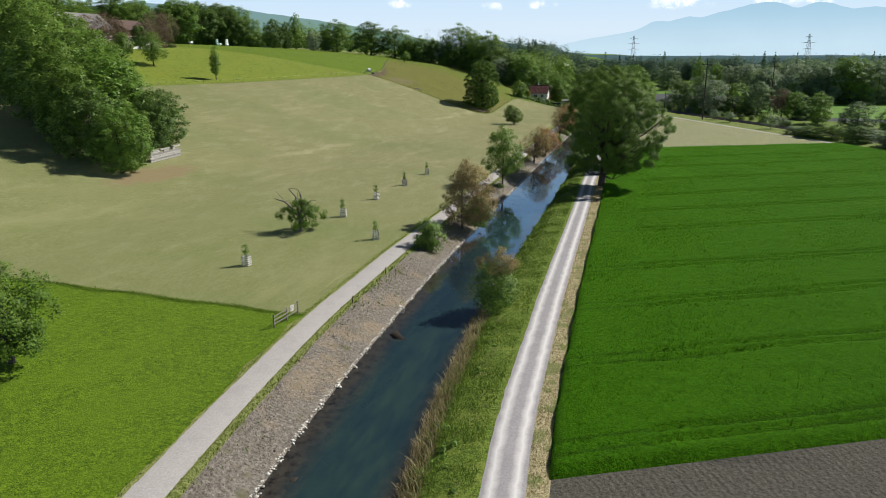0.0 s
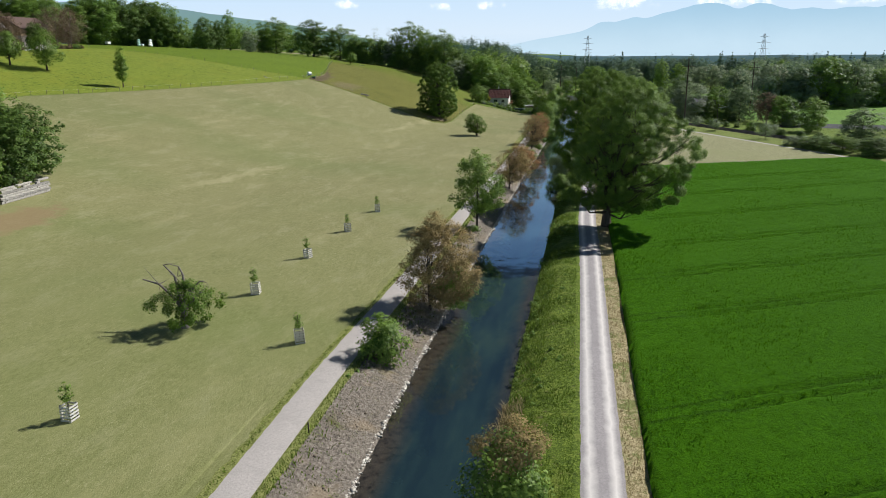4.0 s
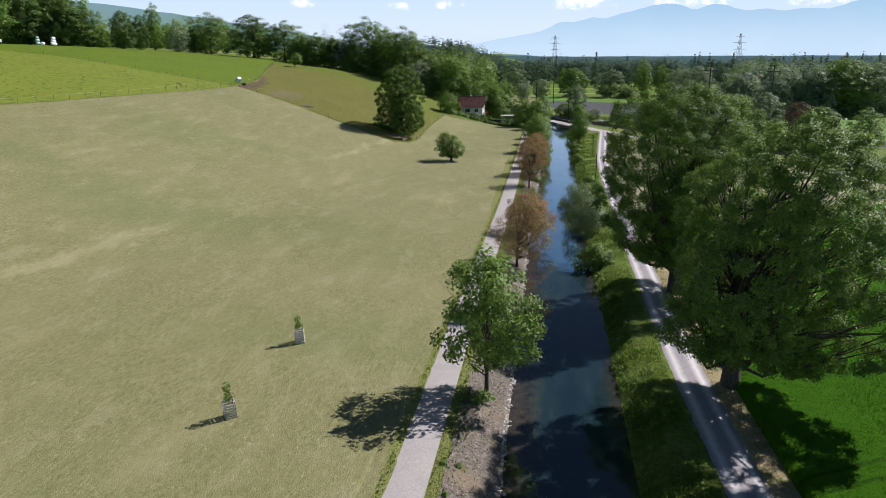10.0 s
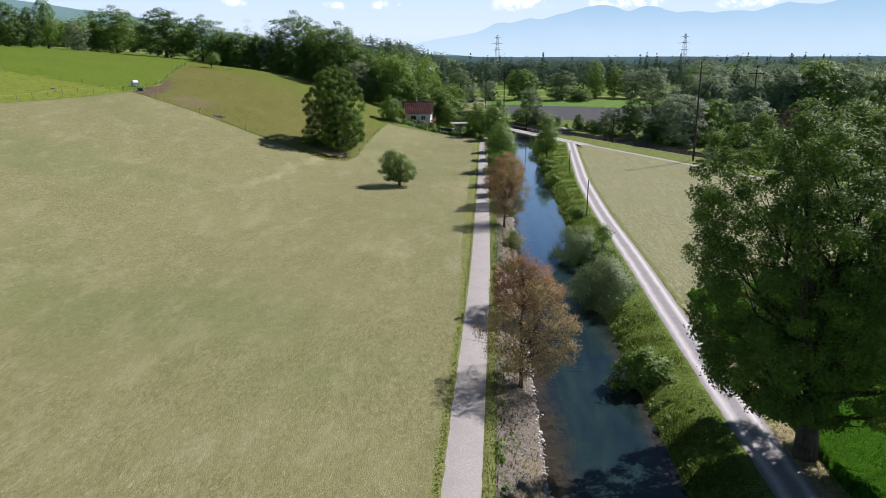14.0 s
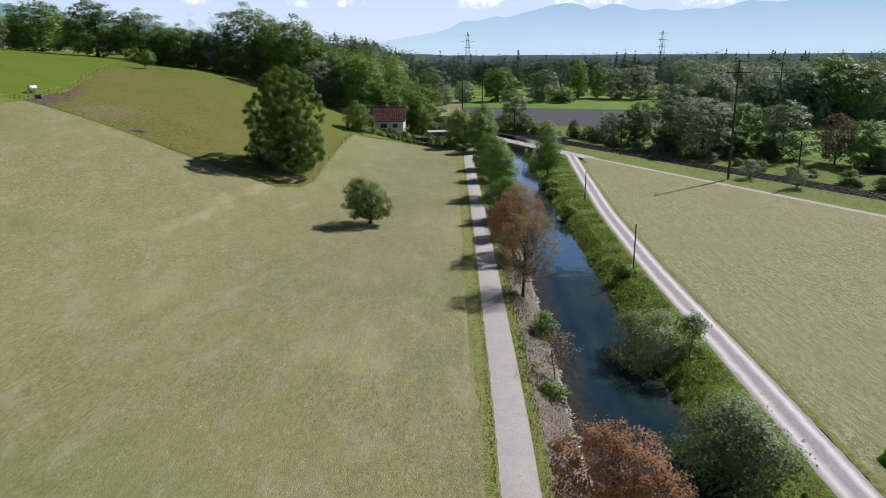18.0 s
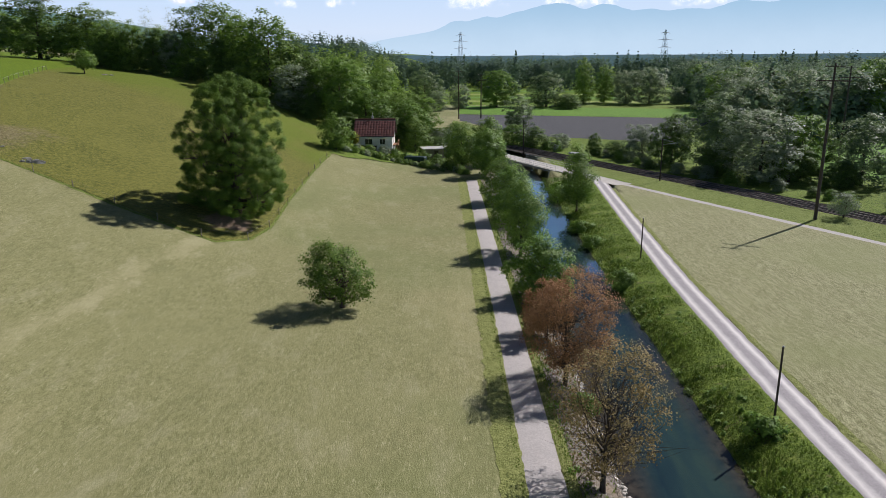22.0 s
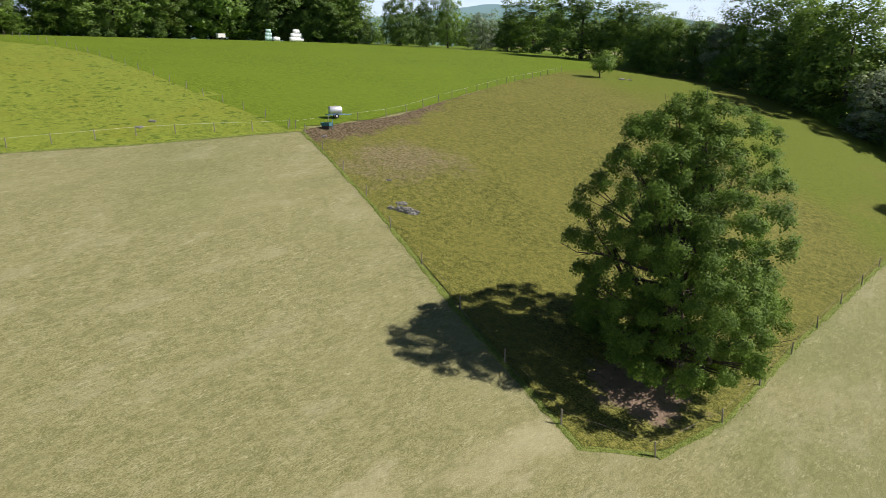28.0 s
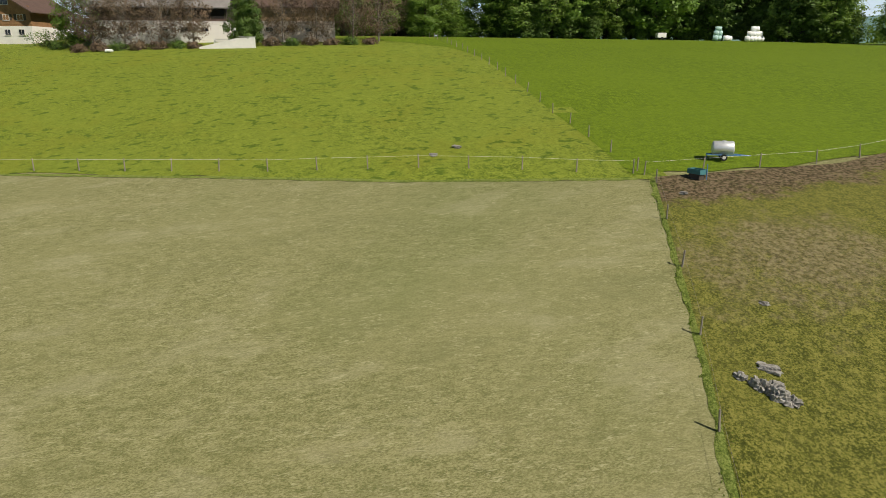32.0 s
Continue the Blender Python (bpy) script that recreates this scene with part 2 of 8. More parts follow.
def trodden(m, c):
    bare = m.noise(0.09, 5, 0.65)
    lumps = m.noise(1.1, 5, 0.75)
    # Dark stops on this noise hold shade in the prints besides dark soil.
    hoof = m.noise(3.4, 3, 0.65)
    near = m.put("ShaderNodeVectorMath", _0=m.pos, _1=(-102.8, 295.2, 13.6))
    near.operation = "DISTANCE"
    earth = m.ramp(hoof, [(0.38, (0.075, 0.05, 0.034)), (0.47, (0.175, 0.135, 0.085)), (0.60, (0.33, 0.265, 0.175))])
    k = m.math("SUBTRACT", m.math("ADD", bare, 0.40), m.math("MULTIPLY", near.outputs["Value"], 0.040))
    k = m.math("ADD", k, m.math("MULTIPLY", m.math("SUBTRACT", lumps, 0.5), 0.55))
    c = m.mix(m.math("MULTIPLY", m.step(k, 0.54, 0.78), 0.6), c, earth)
    place = m.put("ShaderNodeSeparateXYZ", Vector=m.pos)
    bend = m.math("MULTIPLY", m.math("MAXIMUM", m.math("SUBTRACT", place.outputs[1], 308.0), 0.0), 0.36)
    away = m.math("ADD", m.math("ADD", place.outputs[0], 118.3), bend)
    k2 = m.math("ADD", m.math("ADD", m.noise(0.22, 4, 0.7), m.math("MULTIPLY", m.math("SUBTRACT", lumps, 0.5), 0.6)), 0.42)
    k2 = m.math("SUBTRACT", m.math("SUBTRACT", k2, m.math("MULTIPLY", away, 0.105)), m.math("MULTIPLY", m.math("MAXIMUM", m.math("SUBTRACT", place.outputs[1], 302.0), 0.0), 0.014))
    mud = m.ramp(hoof, [(0.40, (0.030, 0.019, 0.012)), (0.48, (0.108, 0.072, 0.047)), (0.60, (0.22, 0.16, 0.108))])
    c = m.mix(m.math("MULTIPLY", m.step(k2, 0.36, 0.62), 0.92), c, mud)
    sep = m.put("ShaderNodeSeparateXYZ", Vector=m.pos)
    up = m.math("ADD", m.math("MULTIPLY", m.math("ADD", sep.outputs[0], 107.0), 0.53), m.math("MULTIPLY", m.math("SUBTRACT", sep.outputs[1], 356.0), 0.85))
    up = m.math("ADD", up, m.math("MULTIPLY", m.math("SUBTRACT", m.noise(0.09, 4), 0.5), 14.0))
    c = m.mix(m.math("MULTIPLY", m.step(up, -6.0, 4.0), m.math("SUBTRACT", 1.0, m.math("MULTIPLY", m.step(m.noise(0.045, 3), 0.44, 0.6), 0.5))), c, m.mix(0.85, c, (0.122, 0.172, 0.011)))
    root = m.put("ShaderNodeVectorMath", _0=m.pos, _1=(-67.0, 284.0, 3.4))
    root.operation = "DISTANCE"
    k3 = m.math("SUBTRACT", m.math("ADD", m.noise(0.5, 4, 0.7), 0.35), m.math("MULTIPLY", root.outputs["Value"], 0.15))
    c = m.mix(m.step(k3, 0.25, 0.5), c, (0.24, 0.17, 0.12))
    clods = m.noise(2.6, 3, 0.6)
    return m.mix(m.math("MULTIPLY", m.step(clods, 0.54, 0.62), 0.42), c, (0.055, 0.064, 0.012))


PASTURE = grassy("pasture_grass", (0.062, 0.074, 0.009), (0.140, 0.148, 0.022), (0.232, 0.222, 0.052), 1.9, 0.09, 0, 0.6, trodden, sheen=0.08)
VERGE = grassy("verge_grass", (0.085, 0.125, 0.018), (0.15, 0.205, 0.032), (0.23, 0.27, 0.07), 2.4, 0.3, 0, 0.7)
def bank_growth(m, c):
    """Yellower shoots, darker green patches and bare brown earth between the grass."""
    a, b = m.noise(0.5, 4, 0.7), m.noise(1.3, 4, 0.7)
    c = m.mix(m.math("MULTIPLY", m.step(a, 0.52, 0.66), 0.6), c, (0.24, 0.285, 0.055))
    c = m.mix(m.math("MULTIPLY", m.step(b, 0.47, 0.36), 0.65), c, (0.030, 0.058, 0.006))
    return m.mix(m.math("MULTIPLY", m.step(m.noise(0.8, 3, 0.6), 0.60, 0.70), 0.6), c, (0.16, 0.125, 0.07))


BANK = grassy("bank_grass", (0.046, 0.083, 0.006), (0.106, 0.171, 0.015), (0.190, 0.260, 0.033), 2.2, 0.25, 0, 0.8, bank_growth)
RIM = grassy("trimmed_verge", (0.105, 0.125, 0.028), (0.19, 0.215, 0.054), (0.28, 0.30, 0.10), 2.4, 0.3, 0, 0.6)
def green_tufts(m, c):
    return m.mix(m.math("MULTIPLY", m.step(m.noise(0.45, 4, 0.7), 0.50, 0.60), 0.8), c, (0.16, 0.215, 0.04))


DRY = grassy("dry_grass", (0.24, 0.20, 0.085), (0.42, 0.35, 0.18), (0.56, 0.48, 0.29), 3.0, 0.35, 0, 0.6, green_tufts)


def crop_rows(m, c):
    rows_n = m.put("ShaderNodeTexWave", Vector=m.scaled(1, 1, 1, -29), Scale=1.25, Distortion=1.5, Detail=2.0).outputs["Fac"]
    c = m.mix(m.math("MULTIPLY", rows_n, 0.28), c, (0.018, 0.078, 0.001))
    sep = m.put("ShaderNodeSeparateXYZ", Vector=m.pos)
    along = m.math("SUBTRACT", sep.outputs[1], m.math("MULTIPLY", sep.outputs[0], 0.545))
    near = None
    for a in WHEEL_LINES:
        d = m.math("ABSOLUTE", m.math("SUBTRACT", m.math("ABSOLUTE", m.math("SUBTRACT", along, a)), 0.85))
        near = d if near is None else m.math("MINIMUM", near, d)
    return m.mix(m.math("MULTIPLY", m.step(m.math("ADD", near, m.math("MULTIPLY", m.noise(1.5, 2), 0.16)), 0.42, 0.16), 0.85), c, (0.010, 0.034, 0.002))


WHEEL_LINES = (43.0, 56.7, 70.2, 83.5, 102.8, 116.0, 129.5, 146.0, 163.0, 178.0)
# Sheet under the blades: the shade down among them is put into its dark green.
CROP = grassy("cereal_crop", (0.010, 0.039, 0.001), (0.026, 0.085, 0.0013), (0.056, 0.155, 0.003), 2.6, 0.05, 0, 0.9, crop_rows, 0.04, 0.6)


def soil(name, dark, pale):
    m = Mat(name, 0.97, spec=0.1)
    a = m.noise(4.5, 4, 0.75)
    w = m.put("ShaderNodeTexWave", Vector=m.scaled(1, 1, 1, -29), Scale=0.55, Distortion=7.0, Detail=4.0).outputs["Fac"]
    m.colour(m.mix(m.math("MULTIPLY", w, 0.16), m.ramp(a, [(0.35, dark), (0.65, pale)]), dark))
    m.bump(m.math("ADD", a, m.math("MULTIPLY", w, 0.2)), 0.9, 0.15)
    return m.m


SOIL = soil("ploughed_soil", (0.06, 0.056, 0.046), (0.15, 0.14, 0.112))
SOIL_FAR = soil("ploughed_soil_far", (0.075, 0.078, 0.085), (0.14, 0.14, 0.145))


def gravel(name, dark, pale, scale=9.0, ruts=None):
    m = Mat(name, 0.95, spec=0.2)
    a = m.noise(scale, 5, 0.75)
    blot = m.noise(0.45, 4, 0.65)
    c = m.ramp(a, [(0.3, dark), (0.7, pale)])
    c = m.mix(m.math("MULTIPLY", m.step(blot, 0.45, 0.7), 0.35), c, tuple(0.62 * p for p in pale))
    if ruts:
        uv = m.t.nodes.new("ShaderNodeUVMap").outputs[0]
        sep = m.put("ShaderNodeSeparateXYZ", Vector=uv).outputs[0]
        jig = m.math("MULTIPLY", m.math("SUBTRACT", m.noise(0.7, 3), 0.5), 0.16)
        u = m.math("ADD", sep, jig)
        mid = m.math("ABSOLUTE", m.math("SUBTRACT", u, 0.5))
        wheel = m.math("SUBTRACT", 1.0, m.math("ABSOLUTE", m.math("MULTIPLY", m.math("SUBTRACT", mid, 0.25), 6.0)), True)
        c = m.mix(m.math("MULTIPLY", wheel, 0.8), c, ruts)
    m.colour(c)
    m.bump(a, 0.5, 0.03)
    return m.m


TRACK = gravel("gravel_track", (0.28, 0.265, 0.27), (0.42, 0.395, 0.40), 7.0, (0.80, 0.77, 0.74))
PATHM = gravel("gravel_path", (0.36, 0.335, 0.315), (0.55, 0.515, 0.49), 8.0)
BACKM = gravel("pale_gravel_lane", (0.42, 0.40, 0.37), (0.58, 0.55, 0.51), 8.0)
BALLAST = gravel("rail_ballast", (0.055, 0.05, 0.046), (0.17, 0.155, 0.14), 11.0)


def bank_stone(m_name):
    m = Mat(m_name, 0.95, spec=0.2)
    v = m.put("ShaderNodeTexVoronoi", Vector=m.pos, Scale=2.2)
    a = m.noise(4.0, 6, 0.8)
    c = m.ramp(a, [(0.36, (0.070, 0.060, 0.047)), (0.5, (0.20, 0.175, 0.145)), (0.66, (0.36, 0.325, 0.275))])
    w = m.noise(0.5, 4, 0.7)
    c = m.mix(m.step(w, 0.56, 0.72), c, (0.13, 0.125, 0.055))
    tan = m.noise(0.22, 3, 0.6)
    c = m.mix(m.math("MULTIPLY", m.step(tan, 0.5, 0.66), 0.5), c, (0.33, 0.26, 0.165))
    m.colour(c)
    m.bump(m.math("ADD", a, m.math("MULTIPLY", v.outputs["Distance"], 0.35)), 0.9, 0.12)
    return m.m


BANKSTONE = bank_stone("bank_rubble")


def bed_mat():
    m = Mat("canal_bed", 0.9, spec=0.1)
    a = m.noise(0.5, 5, 0.7)
    b = m.noise(0.35, 3, 0.6, m.scaled(1, 0.16, 1, 4))
    c = m.ramp(a, [(0.35, (0.11, 0.078, 0.045)), (0.6, (0.33, 0.23, 0.135))])
    uv = m.put("ShaderNodeSeparateXYZ", Vector=m.t.nodes.new("ShaderNodeUVMap").outputs[0]).outputs[0]
    mid = m.math("ABSOLUTE", m.math("SUBTRACT", uv, 0.58))
    k = m.math("SUBTRACT", 1.0, m.step(m.math("ADD", mid, m.math("MULTIPLY", m.math("SUBTRACT", b, 0.5), 0.5)), 0.10, 0.30))
    # Besides weed, this light blue makes up for weak sky reflection on the water.
    c = m.mix(k, c, m.ramp(b, [(0.38, (0.12, 0.28, 0.40)), (0.62, (0.22, 0.45, 0.48))]))
    m.colour(c)
    m.bump(a, 0.5, 0.2)
    return m.m


BED = bed_mat()


def water_mat():
    """Clear but slightly murky water: brown shallows, blue-green depth, a rippled mirror on top."""
    m = Mat("canal_water", 0.03)
    t = m.t
    n1 = m.noise(1.6, 3, 0.55, m.scaled(1, 0.55, 1))
    n2 = m.noise(0.22, 2, 0.5)
    bump = m.put("ShaderNodeBump", Height=m.math("MULTIPLY", n1, m.step(n2, 0.35, 0.7)), Strength=0.16, Distance=0.08)
    uv = m.put("ShaderNodeSeparateXYZ", Vector=t.nodes.new("ShaderNodeUVMap").outputs[0]).outputs[0]
    drift = m.noise(0.35, 4, 0.65, m.scaled(1, 0.2, 1, 4))
    side = m.math("ADD", m.math("ABSOLUTE", m.math("SUBTRACT", uv, 0.56)), m.math("MULTIPLY", m.math("SUBTRACT", drift, 0.5), 0.45))
    silt = m.ramp(m.noise(1.3, 5, 0.7), [(0.36, (0.026, 0.022, 0.017)), (0.46, (0.060, 0.052, 0.040)), (0.66, (0.095, 0.082, 0.062))])
    deep = m.ramp(drift, [(0.36, (0.016, 0.036, 0.050)), (0.52, (0.026, 0.056, 0.062)), (0.66, (0.042, 0.080, 0.068))])
    body = m.put("ShaderNodeBsdfDiffuse", Color=m.mix(m.step(side, 0.22, 0.50), deep, silt))
    tr = t.nodes.new("ShaderNodeBsdfTransparent")
    tr.inputs["Color"].default_value = (0.75, 0.88, 0.90, 1)
    under = m.put("ShaderNodeMixShader", _0=0.72, _1=tr.outputs[0], _2=body.outputs[0])
    gl = m.put("ShaderNodeBsdfGlossy", Roughness=0.03, Normal=bump.outputs[0])
    gl.inputs["Color"].default_value = (0.92, 0.97, 1.0, 1)
    fr = m.put("ShaderNodeFresnel", IOR=1.6, Normal=bump.outputs[0])
    mx = m.put("ShaderNodeMixShader", _0=fr.outputs[0], _1=under.outputs[0], _2=gl.outputs[0])
    t.links.new(mx.outputs[0], t.nodes["Material Output"].inputs["Surface"])
    return m.m


WATER = water_mat()


def leaf_mat(name, dark, pale, glow=0.4, gloss=0.7, through=(0.24, 0.38, 0.06), spec=0.1):
    """Leaves: each a slightly different green, lit through."""
    m = Mat(name, gloss, spec=spec)
    k = m.island()
    big = m.noise(0.45, 2, 0.5)
    v = m.math("ADD", m.math("MULTIPLY", k, 0.32), m.math("MULTIPLY", big, 0.72))
    c = m.ramp(v, [(0.22, dark), (0.5, tuple(0.5 * (a + b) for a, b in zip(dark, pale))), (0.85, pale)])
    m.colour(c)
    tl = m.put("ShaderNodeBsdfTranslucent", Color=m.mix(0.35, c, through))
    mx = m.put("ShaderNodeMixShader", _0=glow, _1=m.b.outputs[0], _2=tl.outputs[0])
    m.t.links.new(mx.outputs[0], m.t.nodes["Material Output"].inputs["Surface"])
    return m.m


LEAF = leaf_mat("leaf_green", (0.042, 0.094, 0.015), (0.275, 0.405, 0.066), 0.38, 0.52, spec=0.38)
LEAF_ASH = leaf_mat("leaf_ash", (0.046, 0.108, 0.016), (0.31, 0.46, 0.080), 0.45, 0.52, spec=0.38)
LEAF_PALE = leaf_mat("leaf_willow", (0.12, 0.165, 0.095), (0.40, 0.46, 0.31), 0.4, 0.52, spec=0.38)
LEAF_DARK = leaf_mat("leaf_dark", (0.040, 0.086, 0.020), (0.185, 0.285, 0.062), 0.34, 0.56, spec=0.25)
LEAF_BRIGHT = leaf_mat("leaf_bright", (0.06, 0.135, 0.016), (0.24, 0.39, 0.055), 0.36, 0.52, spec=0.38)
LEAF_MAPLE = leaf_mat("leaf_maple", (0.030, 0.074, 0.010), (0.215, 0.335, 0.050), 0.38, 0.58, spec=0.22)
LEAF_GREY = leaf_mat("leaf_grey_green", (0.062, 0.105, 0.050), (0.27, 0.355, 0.17), 0.38, 0.52, spec=0.38)
LEAF_SALLOW = leaf_mat("leaf_sallow", (0.075, 0.125, 0.045), (0.33, 0.41, 0.19), 0.35, 0.52, spec=0.38)
LEAF_BROWN = leaf_mat("leaf_brown", (0.185, 0.142, 0.063), (0.48, 0.375, 0.17), 0.33, 0.7, (0.40, 0.28, 0.10))
LEAF_RUST = leaf_mat("leaf_rust", (0.24, 0.13, 0.062), (0.47, 0.29, 0.145), 0.35, 0.7, (0.42, 0.20, 0.08))
LEAF_DULL = leaf_mat("leaf_dull_brown", (0.105, 0.075, 0.052), (0.27, 0.195, 0.13), 0.2, 0.8, (0.25, 0.16, 0.08))
BLADE = leaf_mat("grass_blade", (0.038, 0.080, 0.007), (0.215, 0.305, 0.040), 0.36)
BLADE_DRY = leaf_mat("dry_blade", (0.24, 0.19, 0.085), (0.52, 0.44, 0.25), 0.35, 0.8, (0.5, 0.4, 0.2))
CROPB = leaf_mat("crop_blade", (0.026, 0.090, 0.002), (0.086, 0.228, 0.006), 0.42, 0.8, (0.17, 0.40, 0.012))
BLADE_STALE = leaf_mat("stale_stalk", (0.13, 0.11, 0.08), (0.34, 0.30, 0.235), 0.15, 0.9, (0.3, 0.26, 0.18))
# Far leaves are tinted bluer: some distance haze is put into their colour.
LEAF_FAR = leaf_mat("hazed_far_foliage", (0.075, 0.12, 0.085), (0.20, 0.275, 0.185), 0.35, 0.9)
LEAF_BELT = leaf_mat("hazed_far_dark_foliage", (0.050, 0.085, 0.075), (0.120, 0.175, 0.140), 0.3, 0.9)


def bark_mat(name, a, b):
    m = Mat(name, 0.95, spec=0.15)
    n = m.noise(6, 5, 0.7, m.scaled(1, 1, 0.25))
    m.colour(m.ramp(n, [(0.3, a), (0.7, b)]))
    m.bump(n, 0.8, 0.05)
    return m.m


BARK = bark_mat("bark", (0.045, 0.036, 0.028), (0.14, 0.115, 0.09))
BARK_PALE = bark_mat("bark_grey", (0.12, 0.105, 0.09), (0.30, 0.27, 0.235))


def plain(name, base, rough=0.7, metal=0.0, spec=0.35, vary=0.25, scale=2.0, bump=0.15):
    m = Mat(name, rough, metal, spec)
    a, b = m.noise(scale, 5, 0.7), m.noise(scale * 9, 3, 0.6)
    v = m.math("ADD", m.math("MULTIPLY", a, 0.7), m.math("MULTIPLY", b, 0.3))
    m.colour(m.ramp(v, [(0.32, tuple((1 - vary) * c for c in base)), (0.68, tuple(min(1, (1 + 0.5 * vary) * c) for c in base))]))
    m.bump(v, bump, 0.02)
    return m.m


WOOD_GREY = plain("weathered_wood", (0.26, 0.23, 0.19), 0.85, scale=3)
WOOD_WHITE = plain("whitened_wood", (0.66, 0.64, 0.60), 0.75, vary=0.2, scale=3)
WOOD_DARK = plain("tarred_wood", (0.075, 0.06, 0.048), 0.85)
WOOD_TAN = plain("sunbleached_boards", (0.46, 0.32, 0.19), 0.8, vary=0.35, scale=1.2)
WOOD_BROWN = plain("brown_boards", (0.30, 0.165, 0.08), 0.75, vary=0.35, scale=1.2)
PLASTER = plain("white_plaster", (0.74, 0.72, 0.68), 0.9, vary=0.12, scale=0.7)
PLASTER_PINK = plain("aged_plaster", (0.60, 0.53, 0.48), 0.9, vary=0.3, scale=0.6)
CONCRETE = plain("concrete", (0.48, 0.47, 0.45), 0.9, vary=0.25, scale=0.7)
# Pylon steel is paled towards blue: the haze in front is in its colour.
PYLON = plain("hazed_grey_steel", (0.56, 0.61, 0.66), 0.8, 0.0, vary=0.1)
STEEL = plain("galvanised_steel", (0.72, 0.74, 0.76), 0.42, 0.55, vary=0.12, scale=1.2, bump=0.03)
IRON = plain("rusty_rail_steel", (0.30, 0.27, 0.25), 0.55, 0.6, vary=0.3)
BLUE_PAINT = plain("blue_paint", (0.10, 0.24, 0.48), 0.5, vary=0.2)
TEAL = plain("teal_sheet", (0.06, 0.20, 0.21), 0.6, vary=0.2)
TARP = plain("dark_teal_tarpaulin", (0.022, 0.05, 0.055), 0.5, vary=0.3)
RUBBER = plain("rubber", (0.02, 0.02, 0.02), 0.85)
FOIL_WHITE = plain("white_silage_film", (0.84, 0.85, 0.86), 0.35, vary=0.06, scale=1.5, bump=0.3)
FOIL_TEAL = plain("pale_green_silage_film", (0.42, 0.60, 0.56), 0.35, vary=0.1, scale=1.5, bump=0.3)
TAPE = plain("white_fence_tape", (0.82, 0.82, 0.78), 0.6, vary=0.08)
STONE = plain("grey_stone", (0.38, 0.365, 0.335), 0.95, vary=0.75, scale=4.0, bump=0.8)
STONE_PALE = plain("pale_stone", (0.50, 0.47, 0.43), 0.92, vary=0.3, scale=3, bump=0.4)
ROOF_GREY = plain("grey_roof", (0.24, 0.225, 0.215), 0.8, vary=0.25, scale=1.0)
ROOF_BROWN = plain("brown_roof", (0.13, 0.085, 0.07), 0.8, vary=0.3, scale=1.0)
# Near-black: insulators and print, and panels that stand for shade.
DARK = plain("black_and_shade", (0.025, 0.022, 0.020), 0.9)
TILE = Mat("clay_tile", 0.8, spec=0.25)
TILE.colour(TILE.mix(TILE.math("MULTIPLY", TILE.noise(0.8, 4), 0.5), TILE.ramp(TILE.rand(), [(0.1, (0.085, 0.030, 0.027)), (0.9, (0.15, 0.055, 0.045))]), (0.085, 0.04, 0.035)))
TILE = TILE.m
GLASS = Mat("window_glass", 0.06, spec=0.6).colour((0.02, 0.025, 0.03)).m


# ---------------------------------------------------------------- mesh helpers
def raw(name, verts, quads, mats, smooth=False, uvs=None):
    """A mesh from arrays: verts (n, 3) and faces (m, 3 or 4)."""
    me = bpy.data.meshes.new(name)
    verts, quads = np.asarray(verts, np.float32), np.asarray(quads, np.int32)
    k = quads.shape[1]
    me.vertices.add(len(verts))
    me.vertices.foreach_set("co", verts.ravel())
    me.loops.add(quads.size)
    me.loops.foreach_set("vertex_index", quads.ravel())
    me.polygons.add(len(quads))
    me.polygons.foreach_set("loop_start", np.arange(0, quads.size, k, dtype=np.int32))
    me.polygons.foreach_set("loop_total", np.full(len(quads), k, np.int32))
    if smooth:
        me.polygons.foreach_set("use_smooth", np.ones(len(quads), bool))
    me.update(calc_edges=True)
    if uvs is not None:
        me.uv_layers.new(name="UVMap").data.foreach_set("uv", np.asarray(uvs, np.float32)[quads.ravel()].ravel())
    for m in mats:
        me.materials.append(m)
    return me


def solid(bm, name, *mats, smooth=False):
    me = bpy.data.meshes.new(name)
    bm.normal_update()
    bm.to_mesh(me)
    bm.free()
    for m in mats:
        me.materials.append(m)
    if smooth:
        for p in me.polygons:
            p.use_smooth = True
    return me


def part(name, me, parent, label="", at=None):
    ob = new(name, me)
    ob.parent = parent
    if at is not None:
        ob.matrix_basis = at
    if label:
        ob["label"] = label
    return ob


def thing(name, at, label, category, group=""):
    ob = new(name)
    ob.empty_display_size = 0.2
    ob.matrix_basis = at if isinstance(at, Matrix) else Matrix.Translation(at)
    return tagged(ob, label, category, group)


def box(bm, x0, y0, z0, x1, y1, z1, bevel=0.0, m=None):
    r = bmesh.ops.create_cube(bm, size=1.0)
    for v in r["verts"]:
        v.co = Vector(((x0 + x1) / 2 + v.co.x * (x1 - x0), (y0 + y1) / 2 + v.co.y * (y1 - y0), (z0 + z1) / 2 + v.co.z * (z1 - z0)))
    if bevel:
        es = list({e for v in r["verts"] for e in v.link_edges})
        bmesh.ops.bevel(bm, geom=es, offset=bevel, segments=1, affect="EDGES")
    elif m is not None:
        for v in r["verts"]:
            v.co = m @ v.co
    return r


def box_mesh(name, dims, mat, bevel=0.0):
    bm = bmesh.new()
    box(bm, *dims, bevel=bevel)
    return solid(bm, name, mat)


